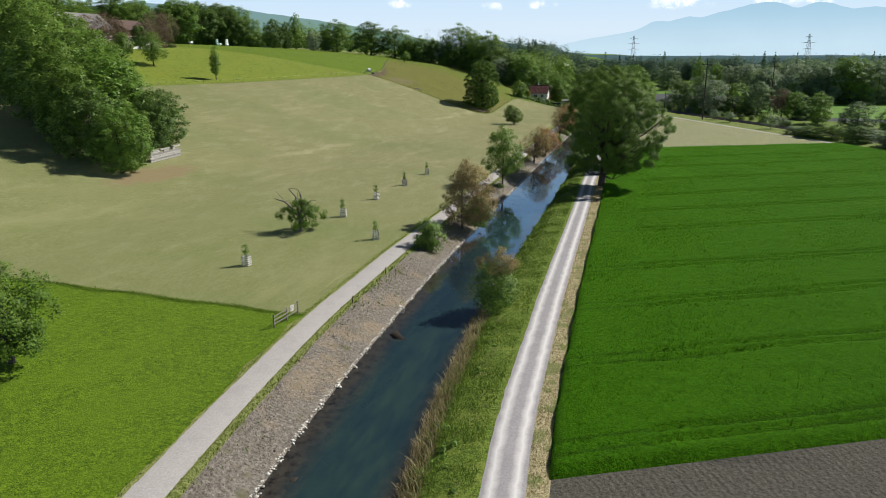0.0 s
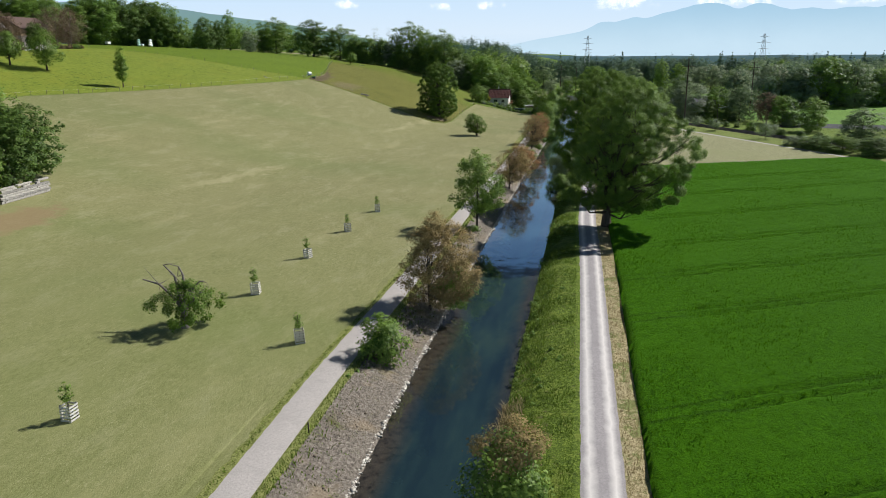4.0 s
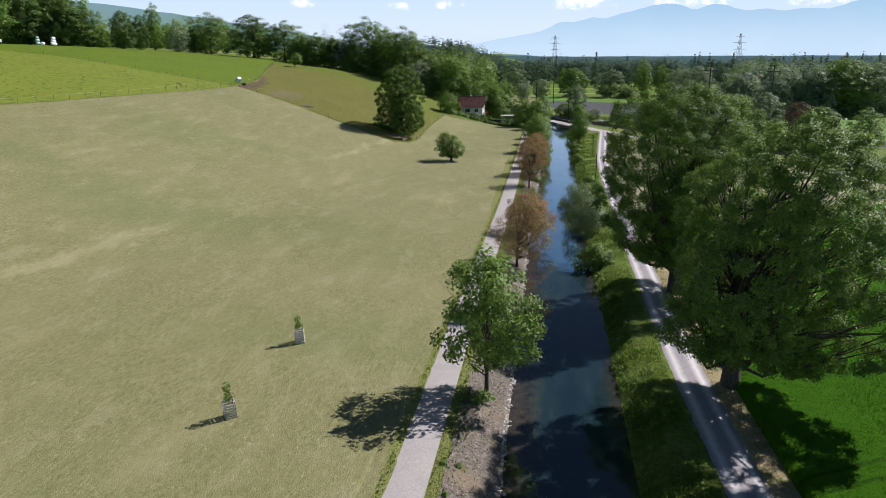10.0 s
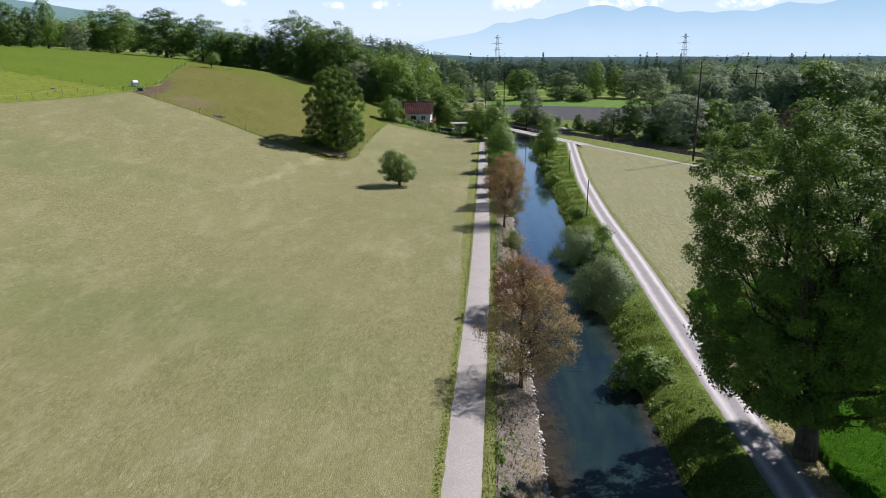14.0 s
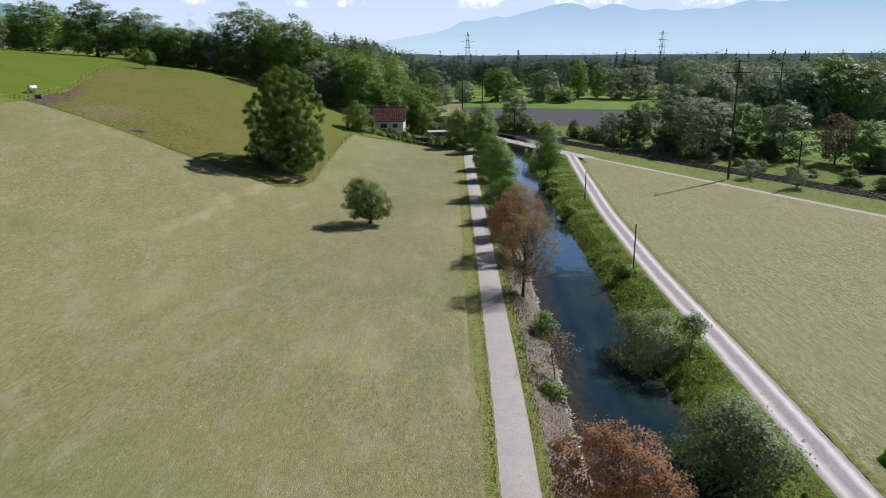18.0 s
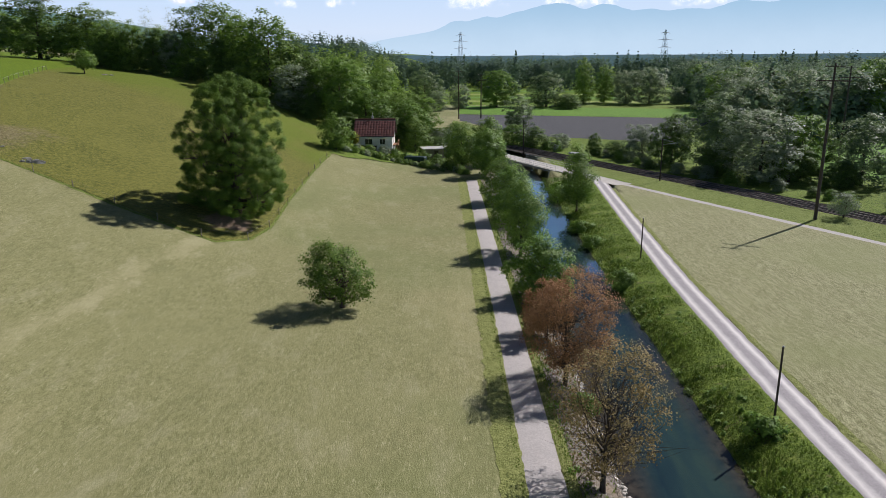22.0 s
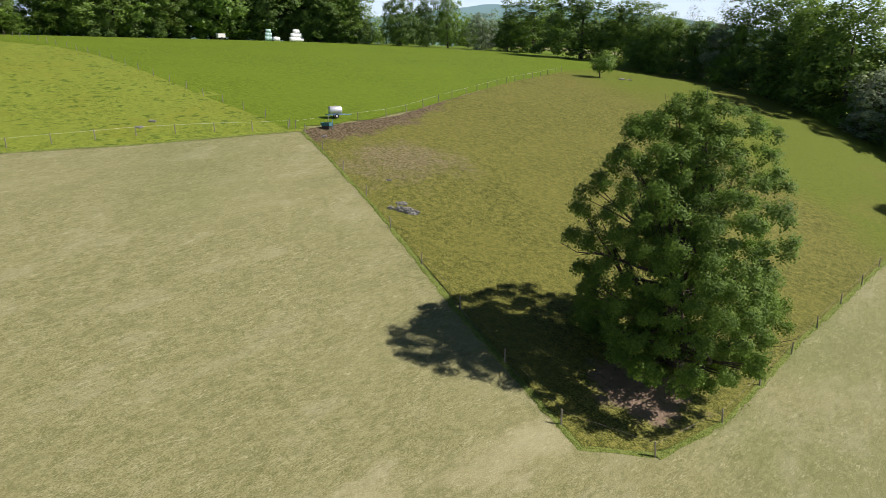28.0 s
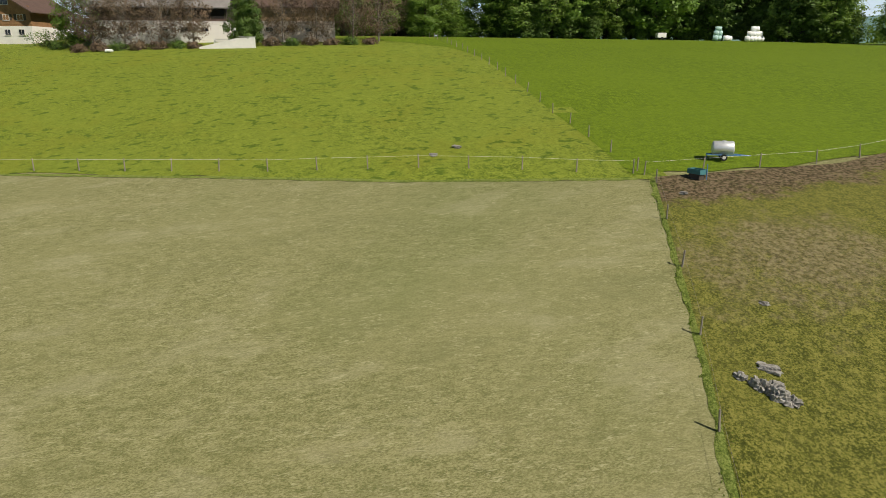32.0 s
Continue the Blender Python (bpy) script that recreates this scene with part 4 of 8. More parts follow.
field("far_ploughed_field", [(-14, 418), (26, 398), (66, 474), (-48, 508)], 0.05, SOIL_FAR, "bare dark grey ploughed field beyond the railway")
field("far_crop_strip", [(-50, 509), (68, 476), (84, 520), (-56, 566)], 0.06, FAR_GREEN, "bright green crop strip beyond the ploughed field")
for k in range(4):
    y = 590 + 36 * k
    field("far_meadow", [(-60, y), (100 + 8 * k, y - 30), (104 + 8 * k, y - 14), (-62, y + 16)], 0.06, (FAR_PALE, FAR_GREEN)[k % 2], "pale and green strips of far meadow")
field("far_meadow", [(40, 345), (62, 318), (140, 322), (56, 400)], 0.05, FAR_GREEN, "bright green meadow beyond the railway trees")
field("far_meadow", [(62, 318), (150, 318), (150, 440), (60, 396)], 0.045, FAR_GREEN, "bright green meadow in front of the valley wood")
field("rough_ground", [(-75, 395), (-29, 396), (-16, 419), (-52, 512)], 0.10, VERGE, "rough green ground between the railway and the wood")
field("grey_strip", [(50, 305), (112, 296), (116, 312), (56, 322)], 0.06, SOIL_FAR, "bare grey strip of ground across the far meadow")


# ---------------------------------------------------------------- grass, reeds and stones along the canal
def strip_points(n, f, g, y0, y1, power=1.0):
    y = rng.uniform(y0, y1, n)
    k = rng.uniform(0, 1, n) ** power
    return f(y) * (1 - k) + g(y) * k, y, k


def bank_z(x, y):
    """Height of the grass bank between water and track."""
    k = (x - water_e(y)) / (track_w(y) - water_e(y))
    return np.interp(k, [-0.2, 0.0, 0.3, 0.55, 0.95, 1.1], [-1.8, -1.42, -0.55, -0.12, 0.02, 0.0])


def stone_z(x, y):
    k = (x - rim(y)) / (water_w(y) - rim(y))
    return np.interp(k, [0, 0.3, 0.65, 1.0, 1.2], [-0.05, -0.40, -0.93, -1.45, -1.7])


bx, by, bk = strip_points(64000, water_e, off(track_w, -0.35), 28, 335, 0.8)
v, q = blades(bx, by, bank_z(bx, by) - 0.02, np.where(bk < 0.45, 0.42, 0.2) * (0.75 + 0.35 * np.sin(by * 0.9 + 2 * np.sin(by * 0.31))), 0.05, 1.2)
tagged(new("bank_grass", raw("bank_grass", v, q, [BLADE])), "tall green grass growing on the canal bank", "grass", kind="stuff")
bx, by, bk = strip_points(5200, off(water_e, -0.35), off(water_e, 1.3), 30, 84, 1.3)
v, q = blades(bx, by, bank_z(bx, by) - 0.05, 0.65, 0.04, 0.9)
tagged(new("reeds", raw("reeds", v, q, [BLADE_DRY])), "dry straw-coloured reeds at the water's edge", "reeds", kind="stuff")
bx, by, bk = strip_points(12000, path_e, off(path_e, 0.8), 26, 336)
v, q = blades(bx, by, -0.02, 0.16, 0.04, 0.9)
tagged(new("path_grass", raw("path_grass", v, q, [BLADE])), "tufts of grass along the edge of the path", "grass", kind="stuff")
bx, by, bk = strip_points(4000, off(path_w, -0.4), off(path_w, -0.02), 26, 336)
v, q = blades(bx, by, 0.0, 0.12, 0.09, 1.0)
tagged(new("meadow_rim_grass", raw("meadow_rim_grass", v, q, [BLADE])), "short grass tufts where meadow meets path", "grass", kind="stuff")
bx, by, bk = strip_points(7000, off(track_e, 0.05), off(crop_w, 0.0), 30, 190)
v, q = blades(bx, by, 0.02, 0.15, 0.045, 1.1)
tagged(new("dry_tufts", raw("dry_tufts", v, q, [BLADE_DRY])), "dry yellow grass tufts beside the farm track", "grass", kind="stuff")
bx = rng.uniform(-110, -30.4, 9000)
by = 59.7 + rng.normal(0, 0.28, 9000) + 0.25 * np.sin(bx * 0.6)
bx, by = bx[bx < path_w(by) - 0.3], by[bx < path_w(by) - 0.3]
v, q = blades(bx, by, ground(bx, by) + 0.03, 0.11, 0.07, 1.2)
tagged(new("uncut_grass", raw("uncut_grass", v, q, [BLADE])), "fringe of uncut grass where lush and mown meadow meet", "grass", kind="stuff")
bx, by, bk = strip_points(16000, rim, off(water_w, -0.3), 28, 336, 1.5)
green = np.sin(by * 0.21) + np.sin(by * 0.083 + 1) + np.clip((by - 90) / 60, -0.3, 1.0) + rng.normal(0, 0.8, len(by)) > 0.5 + 1.4 * bk
v, q = blades(bx[green], by[green], stone_z(bx[green], by[green]) - 0.03, 0.2, 0.07, 1.3)
tagged(new("bank_weeds", raw("bank_weeds", v, q, [BLADE])), "green weeds creeping over the rubble bank", "weeds", kind="stuff")
dry = ~green
v, q = blades(bx[dry], by[dry], stone_z(bx[dry], by[dry]) - 0.03, 0.12, 0.04, 2.4)
tagged(new("dry_stalks", raw("dry_stalks", v, q, [BLADE_STALE])), "flattened grey-brown stalks lying on the rubble bank", "weeds", kind="stuff")


def herb_clumps(name, label, n, f, g, y0, y1, height, h0, h1, mat, n_leaf, power=1.0):
    """Rough tufts of leafy weeds between two lines x(y)."""
    x, y, k = strip_points(n, f, g, y0, y1, power)
    patchy = np.sin(y * 0.37 + 0.8 * np.sin(y * 0.11)) + rng.normal(0, 0.7, n) > -0.2
    x, y = x[patchy], y[patchy]
    h = rng.uniform(h0, h1, len(x)) * rng.uniform(0.6, 1.1, len(x))
    i = np.repeat(np.arange(len(x)), n_leaf)
    e = rng.normal(size=(len(i), 3))
    e[:, 2] = np.abs(e[:, 2])
    e /= np.linalg.norm(e, axis=1)[:, None]
    rr = rng.uniform(0.3, 1.0, len(i)) ** 0.5
    p = np.stack([x[i], y[i], height(x, y)[i]], -1) + e * (rr * h[i])[:, None] * np.array([0.75, 0.75, 1.0])
    tagged(new(name, leaf_mesh(name, p, 0.17, e, mat, 0.6, 0.4)), label, "weeds", kind="stuff")


def rock_base():
    bm = bmesh.new()
    bmesh.ops.create_icosphere(bm, subdivisions=1, radius=1.0)
    v = np.array([p.co[:] for p in bm.verts])
    f = np.array([[p.index for p in t.verts] for t in bm.faces])
    bm.free()
    return v, f


ROCK_V, ROCK_F = rock_base()


def rocks(x, y, z, size, flat_k=0.6):
    n = len(x)
    s = size * rng.lognormal(0, 0.35, n)
    sc = np.stack([s * rng.uniform(0.7, 1.4, n), s * rng.uniform(0.7, 1.4, n), s * flat_k * rng.uniform(0.6, 1.2, n)], -1)
    a = rng.uniform(0, 2 * np.pi, n)
    base = ROCK_V[None] * (1 + 0.22 * rng.normal(size=(n, len(ROCK_V), 1))) * sc[:, None]
    ca, sa = np.cos(a)[:, None], np.sin(a)[:, None]
    vx = base[..., 0] * ca - base[..., 1] * sa
    vy = base[..., 0] * sa + base[..., 1] * ca
    v = np.stack([vx + x[:, None], vy + y[:, None], base[..., 2] + np.asarray(z)[:, None]], -1)
    f = (ROCK_F[None] + (np.arange(n) * len(ROCK_V))[:, None, None]).reshape(-1, 3)
    return v.reshape(-1, 3), f


def stone_mat(name, dark, pale):
    m = Mat(name, 0.93, spec=0.2)
    c = m.ramp(m.island(), [(0.05, dark), (0.95, pale)])
    m.colour(m.mix(m.math("MULTIPLY", m.noise(7, 4), 0.45), c, dark))
    return m.m


PEBBLE = stone_mat("rubble", (0.125, 0.102, 0.076), (0.29, 0.245, 0.19))
EDGEST = stone_mat("edge_stone", (0.40, 0.37, 0.32), (0.80, 0.77, 0.70))
bx, by, bk = strip_points(7000, rim, off(water_w, -0.1), 26, 336)
v, q = rocks(bx, by, stone_z(bx, by) - 0.035, 0.044)
tagged(new("bank_rubble", raw("bank_rubble", v, q, [PEBBLE])), "grey rubble stones covering the sloping bank", "stones", kind="stuff")
by = rng.uniform(24, 336, 5600)
bx = water_w(by) + rng.normal(-0.10, 0.17, len(by)) + 0.12 * np.sin(by * 1.7)
v, q = rocks(bx, by, np.full(len(by), -1.43), 0.082)
tagged(new("edge_stones", raw("edge_stones", v, q, [EDGEST])), "row of pale stones along the waterline", "stones", kind="stuff")
bx, by, bk = strip_points(260, off(water_w, 0.3), off(water_w, 3.6), 30, 230, 1.5)
v, q = rocks(bx, by, np.full(len(by), -1.95), 0.35)
tagged(new("bed_stones", raw("bed_stones", v, q, [stone_mat("wet_stone", (0.02, 0.018, 0.015), (0.07, 0.055, 0.04))])), "dark stones lying under the water", "stones", kind="stuff")


# ---------------------------------------------------------------- trees
def leaf_mesh(name, c, size, out, mat, loose=0.45, shade=0.45, up=0.8):
    """Folded leaf sprays at the points c, turned towards out, shaded partly as one rounded mass."""
    n = len(c)
    mass = out / (np.linalg.norm(out, axis=1)[:, None] + 1e-9)
    nrm = mass + rng.normal(0, loose, (n, 3)) + np.array([0, 0, up])
    nrm /= np.linalg.norm(nrm, axis=1)[:, None] + 1e-9
    a = np.cross(nrm, rng.normal(size=(n, 3)))
    a /= np.linalg.norm(a, axis=1)[:, None] + 1e-9
    b = np.cross(nrm, a)
    s = (np.broadcast_to(size, (n,)) * rng.uniform(0.6, 1.35, n))[:, None]
    drop = -0.2 * s * nrm
    v = np.stack([c - a * s * 0.5 + drop, c + b * s * 0.36, c + a * s * 0.55 + drop, c - b * s * 0.36], 1).reshape(-1, 3)
    q = np.arange(n * 4).reshape(-1, 4)[:, ::-1]
    me = raw(name, v, q, [mat], smooth=True)
    sh = nrm * (1 - shade) + mass * shade
    sh /= np.linalg.norm(sh, axis=1)[:, None] + 1e-9
    at = me.attributes.new("custom_normal", "FLOAT_VECTOR", "POINT")
    at.data.foreach_set("vector", np.repeat(sh, 4, axis=0).astype(np.float32).ravel())
    return me


def cone_points(r, h, base, n_tier, n_leaf):
    """A spruce: tiers of drooping boughs that narrow to a tip."""
    tiers = np.linspace(0.0, 0.97, max(11, n_tier // 4))
    f = np.clip(tiers[rng.choice(len(tiers), n_leaf, p=(1.06 - tiers) / (1.06 - tiers).sum())] + rng.normal(0, 0.022, n_leaf), 0, 1)
    a = rng.uniform(0, 2 * np.pi, n_leaf)
    k = rng.uniform(0.1, 1, n_leaf) ** 0.5
    rad = (0.04 + 0.96 * (1 - f)) * r * k * (0.86 + 0.14 * np.sin(7 * a + 40 * f))
    p = np.stack([np.cos(a) * rad, np.sin(a) * rad, base + f * (h - base) - 0.12 * rad], -1)
    out = np.stack([np.cos(a), np.sin(a), np.full(n_leaf, 0.55)], -1)
    b = rng.uniform(0, 2 * np.pi, len(tiers))
    rt = 0.8 * (1 - tiers) * r
    return np.stack([np.cos(b) * rt, np.sin(b) * rt, base + tiers * (h - base)], -1), p, out


def crown_points(r, h, base, n_clump, n_leaf, top=0.5, cover=1.1, lean=(0, 0), low=0.85, inner=0.3, ragged=0.14, whole=0.6):
    """A crown of radius r between base and h, made of boughs spread evenly over its outline:
    the bough centres, and the places of leaves with the way that each one looks."""
    if top == 0.0:
        return cone_points(r, h, base, n_clump, n_leaf)
    r = 0.84 * r
    cz = base + 0.42 * (h - base)
    prof = lambda f: np.interp(f, [0, 0.12, 0.4, 0.7, 0.9, 1], [0.55 * low, low, 1.0, 0.72 + 0.22 * top, 0.36 + 0.36 * top, 0.05 + 0.2 * top])
    ph = rng.uniform(0, 6, 4)
    lobes = lambda f, a: 1 + ragged * np.sin(2 * a + 2.4 * f + ph[0]) * 0.6 + ragged * np.sin(3 * a - 5.1 * f + ph[1]) + 0.6 * ragged * np.sin(5 * a + 9 * f + ph[2])
    rb0 = math.sqrt(cover * 2 * r * (h - base) * 0.9 / n_clump) if n_clump else r
    rb0 = min(rb0, 0.5 * r, 0.3 * (h - base))
    n_in = int(inner * n_clump)
    f = rng.uniform(0, 1, n_clump * 24)
    f = f[rng.uniform(0, 1, len(f)) < prof(f)][: n_clump * 9]
    a = rng.uniform(0, 2 * np.pi, len(f))
    k = np.maximum(prof(f) * r * lobes(f, a) - (0.75 + 0.9 * rng.random(len(f)) ** 2) * rb0, 0.12 * r)
    cand = np.stack([np.cos(a) * k, np.sin(a) * k, base + 0.45 * rb0 + f * (h - base - 1.25 * rb0)], -1)
    pick, far_d = [0], np.linalg.norm(cand - cand[0], axis=1)
    for _ in range(max(1, n_clump - n_in) - 1):
        pick.append(int(np.argmax(far_d * (0.75 + 0.5 * rng.random()))))
        far_d = np.minimum(far_d, np.linalg.norm(cand - cand[pick[-1]], axis=1))
    cc = cand[pick]
    deep = cand[rng.integers(0, len(cand), n_in)]
    deep[:, :2] *= rng.uniform(0.25, 0.7, (n_in, 1))
    cc = np.concatenate([cc, deep])
    m = len(cc)
    rb = rb0 * rng.uniform(0.72, 1.3, m)
    way = (cc - np.array([0, 0, cz])) * np.array([1, 1, 0.9])
    way /= np.linalg.norm(way, axis=1)[:, None] + 1e-9
    sub = rng.normal(size=(m, 11, 3)) + 0.75 * way[:, None] + np.array([0, 0, 0.25])
    sub /= np.linalg.norm(sub, axis=2)[..., None]
    w = rb ** 2
    w[len(pick):] *= 0.5
    i = rng.choice(m, n_leaf, p=w / w.sum())
    e = sub[i, rng.integers(0, 11, n_leaf)] + rng.normal(0, 0.34, (n_leaf, 3))
    e /= np.linalg.norm(e, axis=1)[:, None]
    rr = rb[i] * (0.3 + 0.85 * rng.uniform(0, 1, n_leaf) ** 0.6)
    p = cc[i] + e * rr[:, None] * np.array([1.05, 1.05, 0.86]) + rng.normal(0, 0.16, (n_leaf, 3)) * rb[i][:, None]
    out = e + whole * way[i]
    p[:, :2] += np.asarray(lean) * (p[:, 2:3] / h)
    keep = p[:, 2] > min(base * 0.55, 0.3)
    return cc, p[keep], out[keep]


def wood(h, base, cc, trunk, n_limb, sides=7, twigs=0, bend=0.25):
    """Trunk, and limbs that reach the clumps: a list of verts and faces."""
    top = base + (h - base) * 0.62
    zs = np.linspace(-0.25, top, 7)
    wander = np.cumsum(rng.normal(0, bend, (7, 2)) * 0.35, axis=0) * np.linspace(0, 1, 7)[:, None]
    spine = np.column_stack([wander, zs])
    rads = trunk * np.interp(zs / top, [-0.1, 0.0, 0.12, 0.6, 1.0], [1.5, 1.35, 1.0, 0.62, 0.22])
    pieces = [tube(spine, rads, sides)]
    order = rng.permutation(len(cc))[:n_limb]
    span = min(0.14 * h, 1.4 if h < 15 else 0.8)
    for i in order:
        e = cc[i]
        z0 = np.clip(e[2] * rng.uniform(0.35, 0.75), base * 0.6, top * 0.98)
        s = np.array([np.interp(z0, zs, spine[:, 0]), np.interp(z0, zs, spine[:, 1]), z0])
        m = (s + e) / 2 + np.array([0, 0, -0.1 * np.linalg.norm(e - s)]) + rng.normal(0, 0.08, 3) * np.linalg.norm(e - s)
        r0 = trunk * rng.uniform(0.22, 0.42) * (1 - 0.5 * z0 / h)
        limb = [tube([s, (s + m) / 2, m, (m + e) / 2, e], [r0, r0 * 0.85, r0 * 0.6, r0 * 0.35, r0 * 0.12], 5)]
        for _ in range(twigs):
            e2 = e + rng.normal(0, 1, 3) * np.array([1, 1, 0.8]) * span
            limb.append(tube([m, (m + e2) / 2 + rng.normal(0, 0.15, 3), e2], [r0 * 0.4, r0 * 0.25, r0 * 0.07], 4))
        pieces.append(joined(limb))
    return pieces


def tree(name, at, label, h, r, base, leaf, n_leaf, n_clump, mat, trunk=0.25, n_limb=14, bark=None, twigs=0, top=0.5, lean=(0, 0), group="", extra=None, category="tree", bend=0.25, low=0.85, extra_name="side_shoot", shift=(0, 0), cover=1.15, ragged=0.16, inner=0.3, loose=0.5, shade=0.4):
    cc, p, out = crown_points(r, h, base, n_clump, n_leaf, top, cover, lean=lean, low=low, ragged=ragged, inner=inner)
    cc = cc.copy()
    cc[:, :2] += np.asarray(lean) * (cc[:, 2:3] / h) + np.asarray(shift)
    p[:, :2] += np.asarray(shift)
    ob = thing(name, at, label, category, group)
    pieces = wood(h, base, cc, trunk, n_limb, twigs=twigs, bend=bend)
    part("trunk", raw("trunk", *pieces[0], [bark or BARK], smooth=True), ob)
    for v, q in pieces[1:]:
        part("limb", raw("limb", v, q, [bark or BARK], smooth=True), ob)
    part("crown", leaf_mesh("crown", p, leaf, out, mat, loose, shade), ob)
    if extra:
        cc2, p2, o2 = crown_points(extra[0], extra[1], extra[2], 12, extra[3], 0.7)
        part(extra_name, leaf_mesh(extra_name, p2 + np.array([*extra[4], 0]), leaf, o2, extra[5]), ob, "green shoots growing from the base")
    return ob


def bush(name, at, label, h, r, leaf, n_leaf, mat, group="", stems=7, bark=None):
    ob = thing(name, at, label, "bush", group)
    cc, p, out = crown_points(r, h, -0.15 * h, 30, n_leaf, 0.65, 1.2, ragged=0.2)
    keep = p[:, 2] > -0.1
    for i in range(stems):
        e = cc[i % len(cc)].copy()
        e[2] = max(e[2], h * 0.5)
        s = np.array([*rng.normal(0, 0.12 * r, 2), -0.3])
        v, q = tube([s, (s + e) / 2 + rng.normal(0, 0.1, 3), e], [0.07, 0.05, 0.015], 5)
        part("stem", raw("stem", v, q, [bark or BARK], smooth=True), ob)
    part("crown", leaf_mesh("crown", p[keep], leaf, out[keep], mat), ob)
    return ob


def on(x, y, dz=0.0):
    return (x, y, float(ground(x, y)) + dz)


herb_clumps("bank_herbs", "leafy green weeds standing on the grass bank", 700, off(water_e, 0.1), off(track_w, -1.4), 30, 336, bank_z, 0.2, 0.5, LEAF_BRIGHT, 34, 1.4)
herb_clumps("bank_herbs", "darker tall weeds hanging over the waterline", 260, off(water_e, -0.2), off(water_e, 0.8), 60, 336, bank_z, 0.3, 0.8, LEAF, 44)
herb_clumps("bank_herbs", "low green weeds at the top of the rubble bank", 300, off(path_e, 0.35), off(path_e, 1.6), 80, 336, stone_z, 0.2, 0.55, LEAF_BRIGHT, 30)
# the two great trees by the farm track
tree("ash_tree", (-7.7, 140.6, -0.05), "great spreading ash tree with light green foliage beside the farm track", 21.4, 9.1, 3.4, 0.165, 180000, 420, LEAF, 0.62, 90, top=0.55, lean=(1.0, -0.6), shift=(2.0, -2.4), bend=0.35, low=0.8, twigs=2, cover=0.9, ragged=0.22, inner=0.35, loose=0.8, shade=0.3)
tree("maple_tree", (-8.7, 163.6, -0.05), "great round maple tree with dark green foliage beside the farm track", 22.3, 10.2, 3.4, 0.17, 200000, 560, LEAF_MAPLE, 0.62, 60, top=0.95, shift=(0.0, 0.6), bend=0.35, low=0.72, twigs=2, cover=1.2, ragged=0.18, inner=0.5, loose=0.6, shade=0.4)
# the tree in the corner of the pasture
tree("maple_tree", on(-67.2, 289.0), "tall dark green maple standing in the pasture corner", 19.2, 8.1, 0.1, 0.165, 190000, 560, LEAF_MAPLE, 0.55, 60, top=0.8, lean=(-0.9, 0.0), shift=(0.5, 0.0), low=1.05, twigs=2, cover=1.15, ragged=0.17, inner=0.55, loose=0.6, shade=0.4)
# avenue on the west bank
bank = lambda x, y: (x, y, float(stone_z(x, y)) - 0.02)
AV = "trees along the canal"
tree("young_maple", bank(-26.6, 137.0), "young green maple on the canal bank", 12.8, 4.0, 3.0, 0.27, 8600, 52, LEAF_ASH, 0.17, 30, twigs=1, group=AV, top=0.35, cover=0.85, ragged=0.24, inner=0.2, loose=0.7, shade=0.35)
tree("dry_tree", bank(-25.6, 102.6), "half-withered brown tree with green shoots over the water", 10.6, 4.3, 0.9, 0.18, 22000, 120, LEAF_BROWN, 0.15, 50, twigs=2, group=AV, top=0.4, shift=(1.0, 0.0), extra=(2.5, 5.4, 0.2, 4200, (2.6, 0.4), LEAF_ASH))
bush("willow_bush", bank(-26.6, 88.6), "bright green willow bush at the top of the bank", 4.2, 2.3, 0.24, 4200, LEAF_ASH)
tree("dry_tree", bank(-26.5, 174.2), "withered golden-brown tree leaning over the canal", 9.3, 4.7, 1.6, 0.14, 11500, 110, LEAF_BROWN, 0.16, 60, twigs=2, group=AV, top=0.4, lean=(1.6, 0.2))
tree("rust_tree", bank(-26.0, 189.5), "rust-red withered tree on the canal bank", 7.6, 4.0, 1.4, 0.15, 14000, 100, LEAF_RUST, 0.16, 40, twigs=2, group=AV, top=0.4)
tree("dry_tree", bank(-27.5, 228.9), "withered golden-brown tree with bare branches showing", 10.0, 4.1, 1.7, 0.13, 9500, 110, LEAF_BROWN, 0.16, 70, twigs=3, group=AV, top=0.55, lean=(0.7, 0.2), low=0.7, cover=0.85, loose=0.8, shade=0.25)
tree("rust_tree", bank(-27.6, 243.4), "rust-red withered tree with many fine branches", 10.0, 4.5, 1.7, 0.14, 15000, 110, LEAF_RUST, 0.16, 60, twigs=3, group=AV, top=0.55, lean=(0.6, 0.2), low=0.75, loose=0.7, shade=0.3)
tree("rust_tree", bank(-28.0, 252.6), "smaller dense rust-brown tree on the canal bank", 6.0, 2.8, 0.9, 0.17, 9500, 70, LEAF_RUST, 0.14, 36, twigs=2, group=AV, top=0.55)
tree("young_maple", bank(-27.2, 263.2), "low round green maple on the canal bank", 7.9, 4.1, 0.2, 0.24, 13000, 70, LEAF_BRIGHT, 0.15, 24, group=AV, top=0.5)
tree("young_maple", bank(-27.8, 281.2), "slender green maple on the canal bank", 11.2, 4.3, 1.6, 0.24, 11000, 60, LEAF_ASH, 0.16, 24, group=AV, top=0.35)
tree("young_maple", bank(-27.6, 299.5), "green maple on the canal bank", 9.8, 4.3, 0.9, 0.3, 7500, 50, LEAF_BRIGHT, 0.16, 20, group=AV, top=0.4)
tree("young_maple", bank(-28.0, 314.0), "green maple on the canal bank", 9.2, 4.2, 0.9, 0.3, 7500, 50, LEAF_ASH, 0.16, 20, group=AV, top=0.45)
